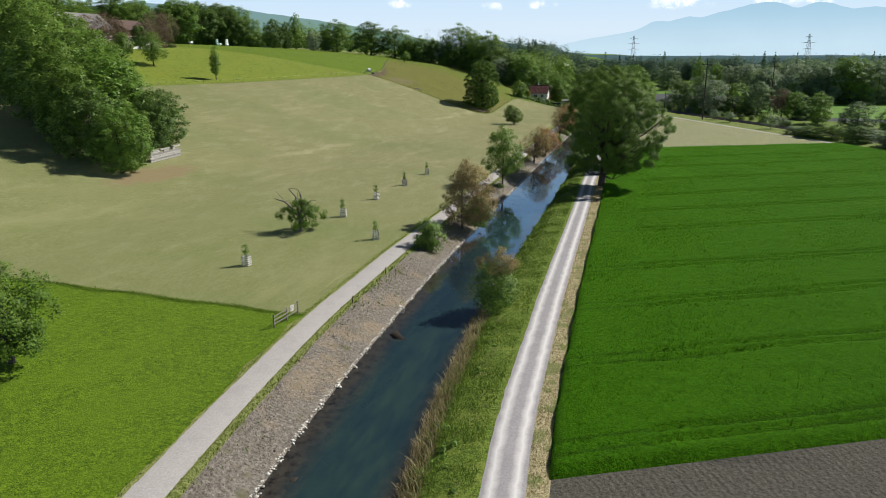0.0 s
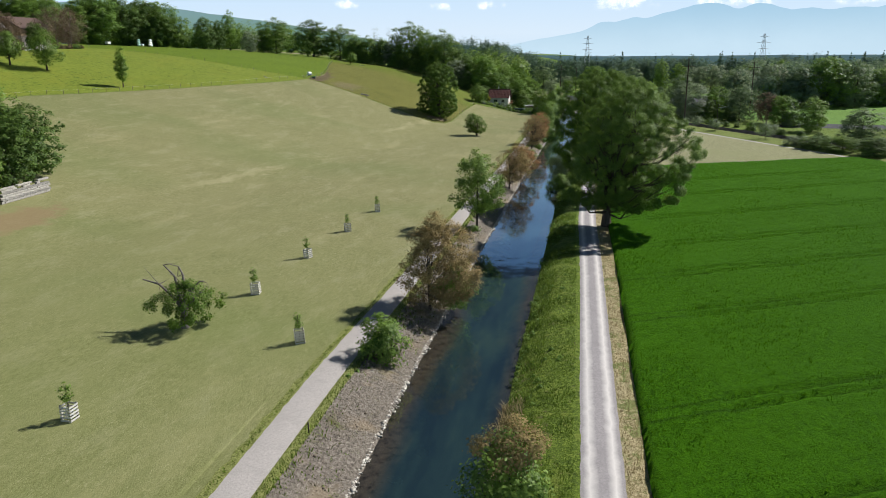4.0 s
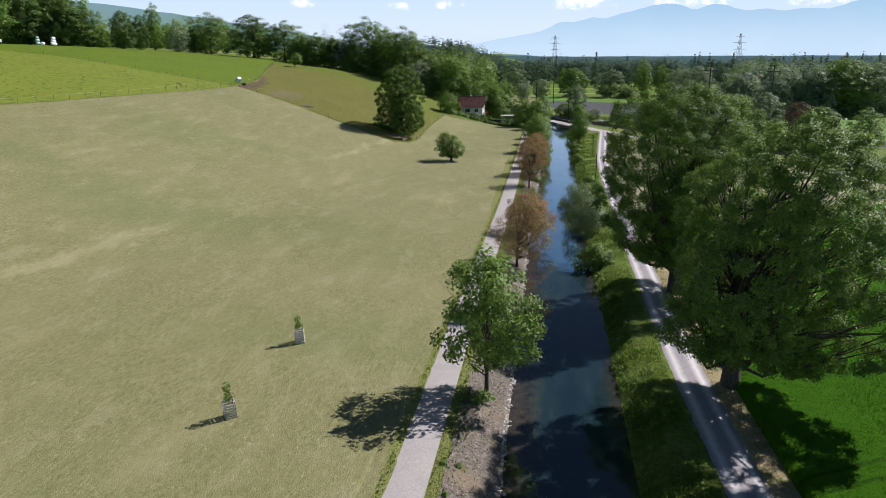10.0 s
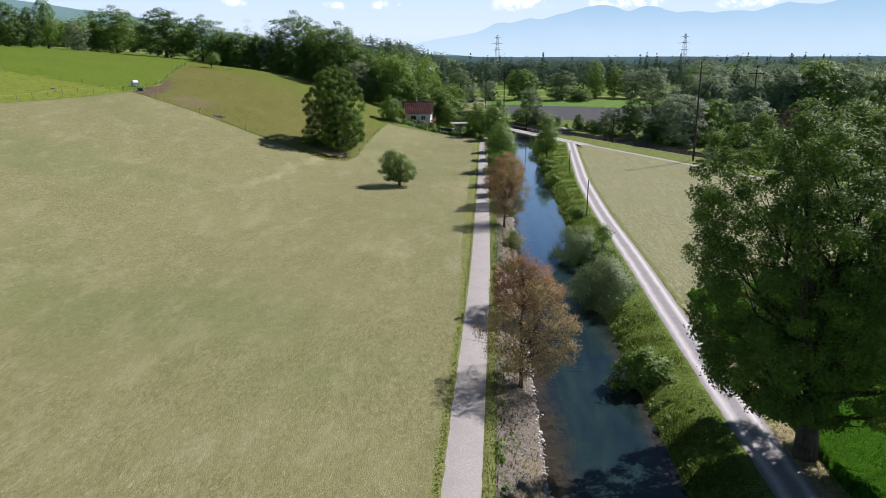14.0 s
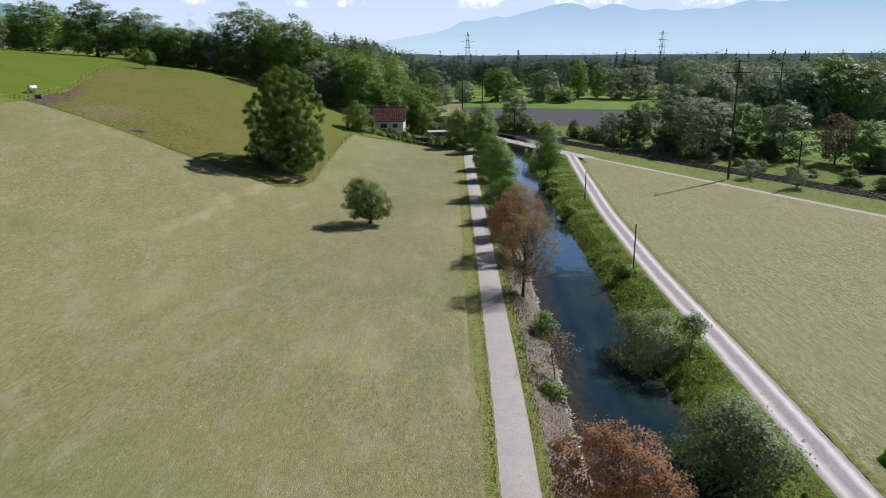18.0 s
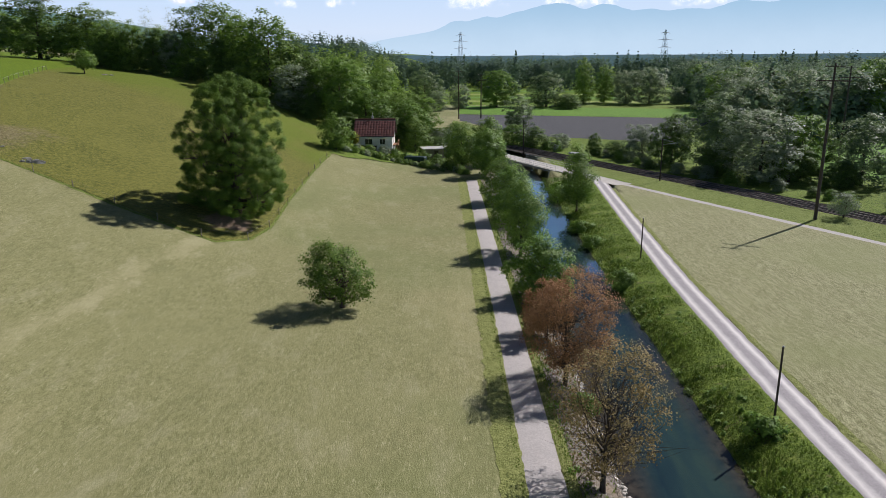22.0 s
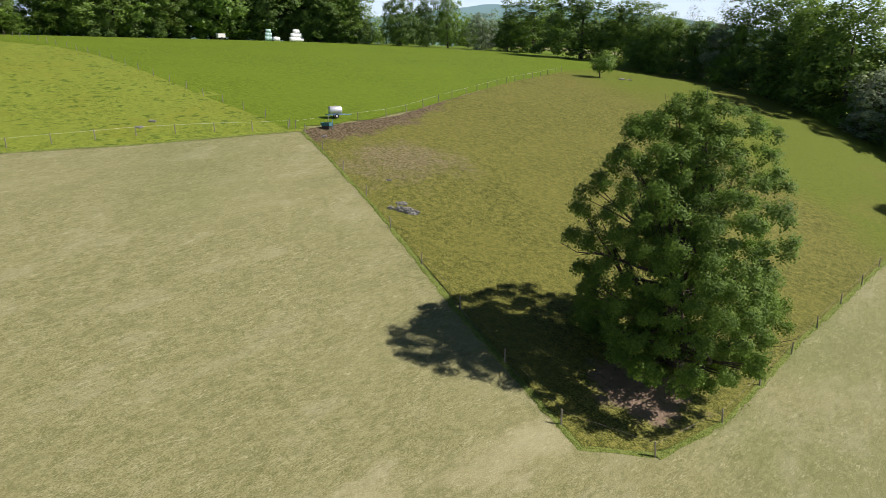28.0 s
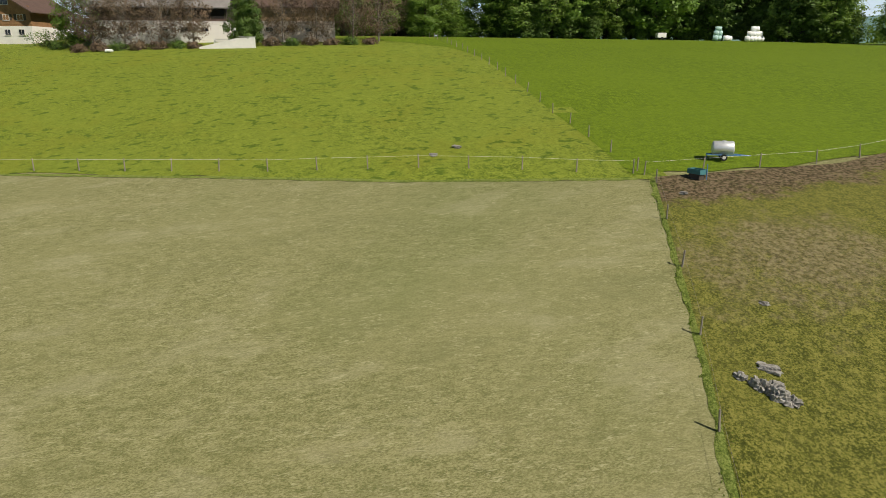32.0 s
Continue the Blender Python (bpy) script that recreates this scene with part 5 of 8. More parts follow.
tree("field_maple", (-29.8, 342, -0.1), "broad green maple where the path ends", 10.5, 4.4, 1.0, 0.32, 9000, 60, LEAF_BRIGHT, 0.2, 20, group=AV, top=0.5)
tree("field_maple", (-35.0, 351, 0.0), "broad green maple beside the garden", 11.0, 4.8, 1.0, 0.32, 9000, 60, LEAF_ASH, 0.2, 20, group=AV, top=0.5)
tree("field_maple", (-28.5, 357, -0.1), "bright green maple beside the bridge", 11.5, 4.6, 1.0, 0.32, 9000, 60, LEAF_BRIGHT, 0.2, 20, group=AV, top=0.5)
tree("sapling", bank(-26.4, 209.5), "thin young tree with few yellowish leaves on the bank", 4.8, 2.2, 1.2, 0.16, 520, 40, LEAF_BROWN, 0.05, 20, twigs=2)
bush("willow_bush", bank(-26.4, 219.0), "small green bush on the rubble bank", 2.8, 1.5, 0.2, 1800, LEAF_BRIGHT)
bush("bank_bush", bank(-27.0, 206.0), "low green weeds bush at the waterline", 1.2, 1.4, 0.2, 900, LEAF_BRIGHT)
for x, y, h, r in ((-26.6, 240.0, 1.5, 1.4), (-26.7, 258.0, 1.4, 1.4), (-26.9, 270.5, 1.6, 1.5), (-27.0, 275.5, 1.9, 1.7), (-27.1, 288.0, 1.7, 1.6), (-27.3, 293.0, 1.5, 1.5), (-27.4, 306.0, 1.8, 1.7)):
    bush("bank_bush", bank(x, y), "low green bush between the trees on the rubble bank", h, r, 0.2, 1300, LEAF_BRIGHT)
bush("bank_bush", bank(-27.2, 136.0), "low green bush at the foot of the maple", 0.9, 1.2, 0.18, 700, LEAF_BRIGHT)
# east bank
be = lambda x, y: (x, y, float(bank_z(x, y)) - 0.05)
hazel = bush("hazel_bush", be(-13.3, 69.4), "green bush with brownish top at the water's edge", 5.6, 2.8, 0.22, 6000, LEAF_ASH)
cc, p, out = crown_points(2.3, 6.4, 3.6, 26, 2600, 0.5, 0.9)
part("withered_top", leaf_mesh("withered_top", p + np.array([0.4, 0.3, 0]), 0.16, out, LEAF_BROWN), hazel, "withered brown upper shoots")
bush("willow_bush", be(-16.8, 196.4), "broad grey-green willow bush hanging over the water", 5.2, 4.3, 0.19, 15000, LEAF_SALLOW)
bush("willow_bush", be(-17.5, 213.8), "round grey-green willow bush with a dark shaded side", 5.1, 4.0, 0.19, 13000, LEAF_SALLOW)
tree("young_alder", be(-15.0, 211.4), "small slender alder beside the willow bush", 4.6, 1.3, 2.2, 0.2, 900, 16, LEAF_BRIGHT, 0.05, 9)
bush("alder_bush", be(-16.6, 176.0), "dark green alder bush at the water's edge", 3.4, 2.4, 0.26, 4200, LEAF)
bush("alder_bush", be(-15.4, 235.0), "low green bush at the foot of the pole", 1.5, 1.5, 0.22, 1500, LEAF_BRIGHT)
bush("alder_bush", be(-17.2, 269.5), "green bush at the water's edge", 2.4, 2.0, 0.24, 2600, LEAF_ASH)
for x, y, h, r in ((-17.0, 321.0, 3.0, 3.2), (-16.6, 327.5, 3.4, 3.4), (-17.2, 297.0, 1.8, 2.2), (-16.9, 288.0, 1.4, 1.9)):
    bush("alder_bush", be(x, y), "green bush on the bank below the bridge", h, r, 0.26, 2600, LEAF_BRIGHT)
tree("young_alder", be(-15.9, 309.0), "slender green alder on the east bank", 11.4, 3.6, 1.4, 0.26, 9500, 60, LEAF_ASH, 0.16, 22, top=0.5)
# meadow
tree("apple_tree", on(-47.9, 259.0, -0.05), "gnarled old apple tree alone in the mown meadow", 6.9, 3.9, 0.9, 0.2, 11500, 70, LEAF_MAPLE, 0.26, 34, twigs=1, top=0.55, lean=(-1.3, 0.2), bend=0.5)
tree("apple_tree", on(-47.7, 42.4, -0.05), "old apple tree in the lush meadow", 8.8, 4.3, 1.2, 0.22, 11000, 70, LEAF_MAPLE, 0.24, 26, top=0.55)
tree("poplar", on(-145.4, 220.6), "slender green tree on the hill beside the fence", 11.2, 2.1, 1.8, 0.34, 3200, 40, LEAF_ASH, 0.16, 14, top=0.6)
for x, y, h in ((-170.5, 220.8, 12.6), (-180.0, 217.4, 10.2)):
    tree("hill_tree", on(x, y), "dark round tree below the farm", h, 0.42 * h, 2.2, 0.4, 4200, 50, LEAF, 0.25, 18)
tree("hill_tree", on(-131.9, 377.8), "small crooked tree on the hilltop meadow", 6.0, 3.0, 1.4, 0.34, 2600, 30, LEAF_ASH, 0.14, 14, lean=(0.8, 0))
tree("garden_tree", on(-62.8, 348.0), "round green fruit tree beside the house", 8.0, 4.2, 0.8, 0.3, 6500, 50, LEAF_ASH, 0.18, 18)


def broken_apple(at):
    """The half-dead apple tree with bare broken limbs."""
    ob = thing("apple_tree", at, "half-dead apple tree with broken bare limbs", "tree")
    pts = [tube([(0, 0, -0.3), (-0.1, 0.1, 0.8), (0.05, 0, 1.9), (0.0, 0.1, 2.8)], [0.42, 0.34, 0.3, 0.2], 8)]
    dead = [[(0, 0, 1.8), (-1.2, 0.1, 3.2), (-2.4, 0.2, 4.1), (-4.0, 0.1, 4.5)], [(0, 0, 2.0), (-0.5, 0.3, 3.6), (-0.7, 0.2, 5.0), (-1.7, 0.2, 6.0)], [(0.1, 0, 2.2), (0.3, 0.2, 3.8), (0.1, 0.3, 5.2), (-0.3, 0.4, 5.9)], [(0, 0, 1.6), (1.2, -0.3, 2.8), (2.0, -0.4, 3.6)], [(0, 0, 2.4), (1.0, 0.4, 3.9), (1.6, 0.6, 4.5)]]
    for d in dead:
        pts.append(tube(d, np.linspace(0.19, 0.06, len(d)), 6))
        for _ in range(6):
            i = rng.integers(1, len(d))
            s = np.array(d[i])
            e = s + rng.normal(0, 0.65, 3) + np.array([0, 0, 0.1])
            pts.append(tube([s, (s + e) / 2 + rng.normal(0, 0.1, 3), e], [0.05, 0.03, 0.008], 4))
    v, q = joined(pts)
    part("trunk", raw("trunk", v, q, [BARK_PALE], smooth=True), ob)
    cc, p, out = crown_points(3.1, 4.7, 0.7, 44, 7200, 0.7, 0.75, ragged=0.28)
    part("crown", leaf_mesh("crown", p + np.array([0.35, 0, 0]), 0.18, out, LEAF_MAPLE), ob)


broken_apple(on(-46.3, 90.2))

# woods: a few trees built once, then repeated
proto = []
KINDS = [(20, 6.4, 0.6, LEAF, 0.6, "wood_tree"), (22, 5.8, 1.0, LEAF_ASH, 0.5, "wood_tree"), (17, 6.0, 0.3, LEAF_BRIGHT, 0.7, "wood_tree"), (19, 6.6, 0.3, LEAF_PALE, 0.7, "willow"), (18, 5.6, 0.5, LEAF_BRIGHT, 0.6, "wood_tree"), (16, 5.8, 0.2, LEAF_DARK, 0.7, "wood_tree"), (19, 6.4, 0.4, LEAF_GREY, 0.65, "wood_tree")]
WOOD_LABELS = ("dark green broadleaf tree at the edge of the wood", "tall fresh green tree of the wood", "light green bushy tree of the wood", "grey-green willow among the trees", "round light green tree of the wood", "dense dark green tree in the wood", "grey-green broadleaf tree of the valley")
for k, (h, r, base, mat, top, nm) in enumerate(KINDS):
    lab = WOOD_LABELS[k]
    proto.append(tree(nm, on(-300 - 3 * k, 250 + 15 * k), lab, h, r, base, 0.75, 3000, 60, mat, 0.3, 3, top=min(1.0, top + 0.3), low=0.95, group="trees of the woods"))
proto_near = []
for k, (h, r, base, mat, top, nm) in enumerate(KINDS):
    proto_near.append(tree(nm, on(-288 + 2 * k, 246 + 15 * k), WOOD_LABELS[k], h, r, base, 0.46, 9000, 110, mat, 0.3, 9, top=min(1.0, top + 0.3), low=0.95, group="trees of the woods", cover=0.95, ragged=0.22))


def grow(x, y, kind, h, dz=0.0, wide=1.0, near=False):
    p = (proto_near if near else proto)[kind]
    s = h / KINDS[kind][0]
    m = Matrix.Translation((x, y, float(ground(x, y)) - 0.1 + dz)) @ Euler((0, 0, rng.uniform(0, 6.28))).to_matrix().to_4x4() @ Matrix.Diagonal((s * wide * rng.uniform(0.9, 1.15), s * wide * rng.uniform(0.9, 1.15), s, 1))
    return copy_thing(p, m)


# wood on the hillside in the west, above the old stone wall
for x, y, k, h in ((-95.5, 112.5, 2, 13), (-99, 120, 0, 12), (-102.5, 131, 5, 13), (-106, 140, 5, 12), (-104, 115, 5, 15), (-112, 119, 0, 19), (-111, 129, 2, 20), (-120, 125, 1, 22), (-116, 142, 0, 15), (-129, 132, 0, 24), (-122, 138, 2, 20), (-125, 147, 1, 19), (-138, 139, 1, 26), (-133, 151, 0, 20), (-148, 146, 0, 27), (-142, 157, 2, 20), (-158, 154, 1, 28), (-152, 163, 0, 23), (-168, 164, 0, 27), (-163, 170, 2, 22), (-180, 171, 1, 26)):
    grow(x, y, k, h, wide=1.2, near=True)
def place(x, y, kind, h, w, near=True):
    """A tree of the given height and crown width."""
    sz = h / KINDS[kind][0]
    sx = w / (1.72 * KINDS[kind][1])
    m = Matrix.Translation((x, y, float(ground(x, y)) - 0.1)) @ Euler((0, 0, rng.uniform(0, 6.28))).to_matrix().to_4x4() @ Matrix.Diagonal((sx, sx * rng.uniform(0.92, 1.08), sz, 1))
    return copy_thing((proto_near if near else proto)[kind], m)


# wood along the top of the hill: a closed stand behind the farm, then single crowns with sky between them
edge = np.array([(-268, 236), (-266, 262), (-263, 292), (-258, 330), (-252, 372), (-229, 398)], float)
along = np.concatenate([[0], np.cumsum(np.linalg.norm(np.diff(edge, axis=0), axis=1))])
for back, gap in ((3, 9.0), (13, 9.5), (24, 11.0)):
    for s in np.arange(2, along[-1], gap):
        s += rng.uniform(-2, 2)
        p = np.array([np.interp(s, along, edge[:, 0]), np.interp(s, along, edge[:, 1])])
        low = 302 < p[1] < 312
        p = p + np.array([-1.0, 0.15]) * (back + rng.uniform(-2.5, 2.5))
        h = rng.uniform(5, 7) if low else rng.uniform(17, 25)
        place(p[0], p[1], int(rng.choice([0, 1, 1, 2, 0, 5, 0, 2, 5, 1, 5])), h, max(8.0, h * rng.uniform(0.62, 0.9)))
for s in np.arange(1, along[-1], 6.0):
    p = np.array([np.interp(s, along, edge[:, 0]), np.interp(s, along, edge[:, 1])]) + rng.uniform(-2, 2, 2)
    if not 302 < p[1] < 312:
        grow(p[0], p[1], int(rng.choice([5, 2, 0, 5])), rng.uniform(4, 8), wide=1.4)
for x, y, k, h, w in ((-246, 392, 0, 23, 14), (-257, 398, 1, 25, 14), (-268, 410, 0, 25, 16), (-280, 422, 5, 24, 16), (-272, 392, 5, 24, 15), (-226, 405, 5, 17, 12), (-222, 413, 5, 16, 9), (-219, 420, 1, 23, 8.5), (-211, 428, 3, 13, 9), (-208, 438, 5, 12, 10), (-203, 446, 0, 21, 21),
                      (-172, 429, 5, 20, 21), (-158, 434, 0, 19.5, 17), (-147, 424, 2, 12, 12), (-142, 416, 5, 13, 11), (-135, 413, 0, 15, 11), (-128, 413, 5, 13, 11), (-121, 413, 3, 14, 10), (-116, 412, 1, 17, 10), (-111, 416, 0, 25, 20), (-99, 405, 1, 23, 15), (-104, 403, 5, 14, 12), (-88, 393, 0, 24.5, 18), (-93, 400, 5, 16, 12), (-80, 385, 3, 13, 12), (-75, 388, 5, 15, 11), (-67, 384, 2, 19, 14), (-60, 381, 2, 13, 11), (-130, 424, 1, 15, 11), (-106, 424, 1, 21, 14), (-82, 400, 5, 18, 14), (-152, 440, 3, 12, 12)):
    place(x, y, k, h, w)
for x, y, h in ((-132, 419, 19), (-124, 418, 20), (-119, 419, 18), (-146, 432, 16)):
    tree("birch", on(x, y), "thin birch with few pale leaves and bare twigs", h, 3.6, 3.0, 0.3, 1500, 60, LEAF_PALE, 0.13, 40, BARK_PALE, 3, top=0.5, group="thin birches of the wood")
for s in np.linspace(0, 1, 17):
    x, y = np.interp(s, [0, 0.3, 0.6, 1], [-163, -140, -108, -74]), np.interp(s, [0, 0.3, 0.6, 1], [428, 410, 400, 380])
    if s > 0.2:
        grow(x + rng.uniform(-2, 2), y + rng.uniform(-1, 2), int(rng.choice([5, 2, 0, 3])), rng.uniform(4, 8), wide=1.5)
# trees round and behind the house, low shrubs on the slope towards the bridge
for x, y, k, h, w in ((-58, 398, 1, 19, 13), (-50, 386, 2, 13, 11), (-47, 379, 0, 9, 8), (-62, 390, 5, 12, 10), (-54, 380, 5, 9, 8), (-46, 400, 1, 15, 11), (-70, 404, 0, 18, 14), (-52, 395, 0, 15, 11), (-64, 374, 5, 6, 6), (-41, 398, 3, 5, 7), (-36, 388, 2, 3, 5), (-33, 381, 5, 2.4, 4), (-38, 379, 3, 2.6, 5), (-42, 386, 5, 3.4, 6), (-30, 395, 2, 3, 5), (-37, 407, 5, 5, 7)):
    place(x, y, k, h, w)
# beyond the railway: single trees, a hedge along the line, and the row in the far fields
for x, y, k, h, w in ((9.5, 366, 3, 9, 9), (4.0, 370, 5, 4, 6), (14, 357, 5, 11.5, 9), (21, 348, 6, 17, 13), (25, 334, 3, 15, 14), (19, 341, 5, 6, 8), (34, 336, 2, 13.5, 9), (30, 332, 5, 8, 9), (42, 328, 6, 14, 12), (37, 326, 5, 5, 7), (54, 312, 2, 11, 10), (57, 308, 6, 5, 8), (58, 290, 1, 12, 9), (64.5, 263, 6, 10, 11), (-1, 373, 5, 5.6, 4.2), (-15, 388, 5, 6, 8), (-20, 393, 2, 6.5, 7), (-8, 386, 3, 4.5, 6), (-15, 440, 6, 11.8, 9.6),
                      (47, 243, 5, 3.5, 8), (52, 237, 0, 4.5, 8), (57, 229, 5, 5, 9), (63, 220, 3, 5, 9), (44, 250, 3, 3, 6), (70, 212, 6, 6, 10), (77, 200, 6, 6, 10), (84, 188, 6, 6, 10), (72, 250, 2, 9, 10), (80, 238, 6, 9, 11), (88, 225, 1, 11, 10),
                      (-16, 547, 2, 18.6, 17), (8, 546, 6, 17, 18), (17, 533, 5, 7, 12), (29, 562, 1, 24, 10), (42, 574, 1, 20, 12), (51, 564, 3, 18, 14), (62, 560, 3, 19.5, 17), (77, 561, 3, 9, 8), (-34, 540, 3, 12, 11), (-52, 560, 6, 18, 16), (-44, 520, 3, 10, 9)):
    place(x, y, k, h, w)
for y in np.arange(205, 352, 4.5):
    grow(float(rail_x(y)) + rng.uniform(8.5, 12.5), y + rng.uniform(-2, 2), int(rng.choice([2, 3, 5, 5])), rng.uniform(1.8, 3.4), wide=1.8)
for y in np.arange(352, 402, 4.0):
    grow(float(rail_x(y)) + rng.uniform(9.0, 14.0), y, int(rng.choice([2, 3, 5, 3])), rng.uniform(1.4, 3.0), wide=1.5)
tree("copper_tree", (50, 319, 0), "brownish ornamental tree beyond the railway", 11.5, 5.6, 1.5, 0.4, 4500, 60, LEAF_DULL, 0.2, 20)
for x, y, h in ((23.5, 299, 4.2), (27.8, 287.6, 4.2), (39, 265, 5.4)):
    tree("fruit_tree", (x, y, 0.1), "small spreading fruit tree on the railway verge", h, h * 0.62, 1.0, 0.24, 1500, 28, LEAF_PALE, 0.09, 14)


def far_wood(name, label, places, n_leaf, size, mat):
    ps, outs = [], []
    for x, y, h, r, sharp in places:
        cc, p, out = crown_points(r * (0.6 if sharp else 1), h, 0.3, 14, n_leaf, 0.0 if sharp else 0.8, 1.3, low=1.05, inner=0.1, whole=1.3)
        ps.append(p + np.array([x, y, float(ground(x, y))]))
        outs.append(out)
    tagged(new(name, leaf_mesh(name, np.concatenate(ps), size, np.concatenate(outs), mat, 0.3, 0.75)), label, "woods", kind="stuff")


def scatter(n, inside, x0, x1, y0, y1, h0, h1):
    out = []
    while len(out) < n:
        x, y = rng.uniform(x0, x1), rng.uniform(y0, y1)
        if inside(x, y):
            h = rng.uniform(h0, h1)
            out.append((x, y, h, h * rng.uniform(0.36, 0.50), rng.uniform() < 0.05))
    return out


east_wood = lambda x, y: y > 394 + max(0.0, (x - 62) * 0.45) and x > 48 + 0.22 * (y - 394)
front = lambda x, y: east_wood(x, y) and not (east_wood(x - 26, y) and east_wood(x, y - 26))
for x, y, h, r, sharp in scatter(56, front, 48, 200, 394, 640, 13, 22):
    place(x, y, int(rng.choice([6, 1, 2, 3, 6, 3, 6])), h, h * rng.uniform(0.62, 0.9), near=y < 480)
place(95, 412, 2, 24.5, 21)
place(82, 408, 6, 20, 15)
place(107, 411, 6, 22, 15)
# Pale willow leaves, with distance haze mixed into the colour as well.
LEAF_FAR_PALE = leaf_mat("hazed_far_willow", (0.13, 0.175, 0.125), (0.32, 0.39, 0.27), 0.4, 0.9)
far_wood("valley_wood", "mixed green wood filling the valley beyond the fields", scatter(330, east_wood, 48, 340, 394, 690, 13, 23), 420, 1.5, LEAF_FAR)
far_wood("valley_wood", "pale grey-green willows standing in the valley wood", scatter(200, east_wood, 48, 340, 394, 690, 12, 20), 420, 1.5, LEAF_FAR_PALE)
belt = lambda x, y: y > 690 + rng.uniform(0, 1) ** 2 * 320
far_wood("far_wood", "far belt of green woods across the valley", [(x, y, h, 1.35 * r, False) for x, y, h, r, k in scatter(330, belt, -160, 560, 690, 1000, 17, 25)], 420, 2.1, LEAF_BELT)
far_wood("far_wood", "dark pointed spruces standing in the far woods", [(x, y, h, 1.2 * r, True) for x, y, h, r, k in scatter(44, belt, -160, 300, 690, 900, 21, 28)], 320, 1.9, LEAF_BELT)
behind = lambda x, y: x < -285 or x > -112
far_wood("far_wood", "far belt of green woods along the hills", scatter(150, behind, -420, -80, 520, 760, 17, 23), 260, 1.7, LEAF)


# ---------------------------------------------------------------- house by the meadow
def oriented(x, y, z, rz=0.0):
    return pose(x, y, z, 0, 0, rz)


def window(parent, x, y, z, w, h, rz=0.0, frame_mat=None, shutters=False):
    """A window set on a wall that faces -y before turning by rz; x, y, z: its middle."""
    bm = bmesh.new()
    t = 0.07
    for a in ((-w / 2, -h / 2, -w / 2 + t, h / 2), (w / 2 - t, -h / 2, w / 2, h / 2), (-w / 2 + t, h / 2 - t, w / 2 - t, h / 2), (-w / 2 + t, -h / 2, w / 2 - t, -h / 2 + t), (-t / 3, -h / 2 + t, t / 3, h / 2 - t)):
        box(bm, a[0], -0.06, a[1], a[2], 0.02, a[3])
    win = part("window", solid(bm, "window_frame", frame_mat or WOOD_WHITE), parent, at=oriented(x, y, z, rz))
    part("pane", box_mesh("pane", (-w / 2 + 0.05, -0.02, -h / 2 + 0.05, w / 2 - 0.05, 0.03, h / 2 - 0.05), GLASS), win)
    part("sill", box_mesh("sill", (-w / 2 - 0.08, -0.14, -h / 2 - 0.06, w / 2 + 0.08, 0.02, -h / 2 - 0.005), CONCRETE, 0.01), win)
    if shutters:
        for s in (-1, 1):
            part("shutter", box_mesh("shutter", (s * (w / 2 + 0.3) - 0.26, -0.05, -h / 2, s * (w / 2 + 0.3) + 0.26, 0.0, h / 2), WOOD_DARK, 0.01), win)
    return win


def gable_shell(w, d, eave, ridge, t=0.3):
    """Walls of a gabled house, ridge along x, open at the top: a bmesh."""
    bm = bmesh.new()
    box(bm, -w / 2, -d / 2, 0, w / 2, -d / 2 + t, eave)
    box(bm, -w / 2, d / 2 - t, 0, w / 2, d / 2, eave)
    for s in (-1, 1):
        x0, x1 = sorted((s * w / 2, s * (w / 2 - t)))
        prof = [(-d / 2 + t, 0), (d / 2 - t, 0), (d / 2 - t, eave), (0, ridge), (-d / 2 + t, eave)]
        a = [bm.verts.new((x0, y, z)) for y, z in prof]
        b = [bm.verts.new((x1, y, z)) for y, z in prof]
        bm.faces.new(a[::-1])
        bm.faces.new(b)
        for i in range(5):
            j = (i + 1) % 5
            bm.faces.new((a[i], a[j], b[j], b[i]))
    bmesh.ops.recalc_face_normals(bm, faces=bm.faces[:])
    return bm


def roof_slab(w, run, rise, t=0.16, over_e=0.5):
    """One slope of a roof, from the eave at y=0 up to the ridge at y=run."""
    bm = bmesh.new()
    pts = [(-w / 2, -over_e, -over_e * rise / run), (w / 2, -over_e, -over_e * rise / run), (w / 2, run, rise), (-w / 2, run, rise)]
    a = [bm.verts.new(p) for p in pts]
    b = [bm.verts.new((p[0], p[1], p[2] + t)) for p in pts]
    bm.faces.new(a[::-1])
    bm.faces.new(b)
    for i in range(4):
        j = (i + 1) % 4
        bm.faces.new((a[i], a[j], b[j], b[i]))
    return bm


def tile_mesh(w, l):
    bm = bmesh.new()
    n = 4
    lo = []
    for i in range(n + 1):
        x = -w / 2 + w * i / n
        z = 0.05 * math.sin(math.pi * i / n)
        lo.append((bm.verts.new((x, 0, z + 0.03)), bm.verts.new((x, l, z))))
    for i in range(n):
        bm.faces.new((lo[i][0], lo[i + 1][0], lo[i + 1][1], lo[i][1]))
    front = [bm.verts.new((-w / 2, 0, 0)), bm.verts.new((w / 2, 0, 0))]
    bm.faces.new([front[0], front[1]] + [lo[i][0] for i in range(n, -1, -1)])
    return solid(bm, "tile", TILE)


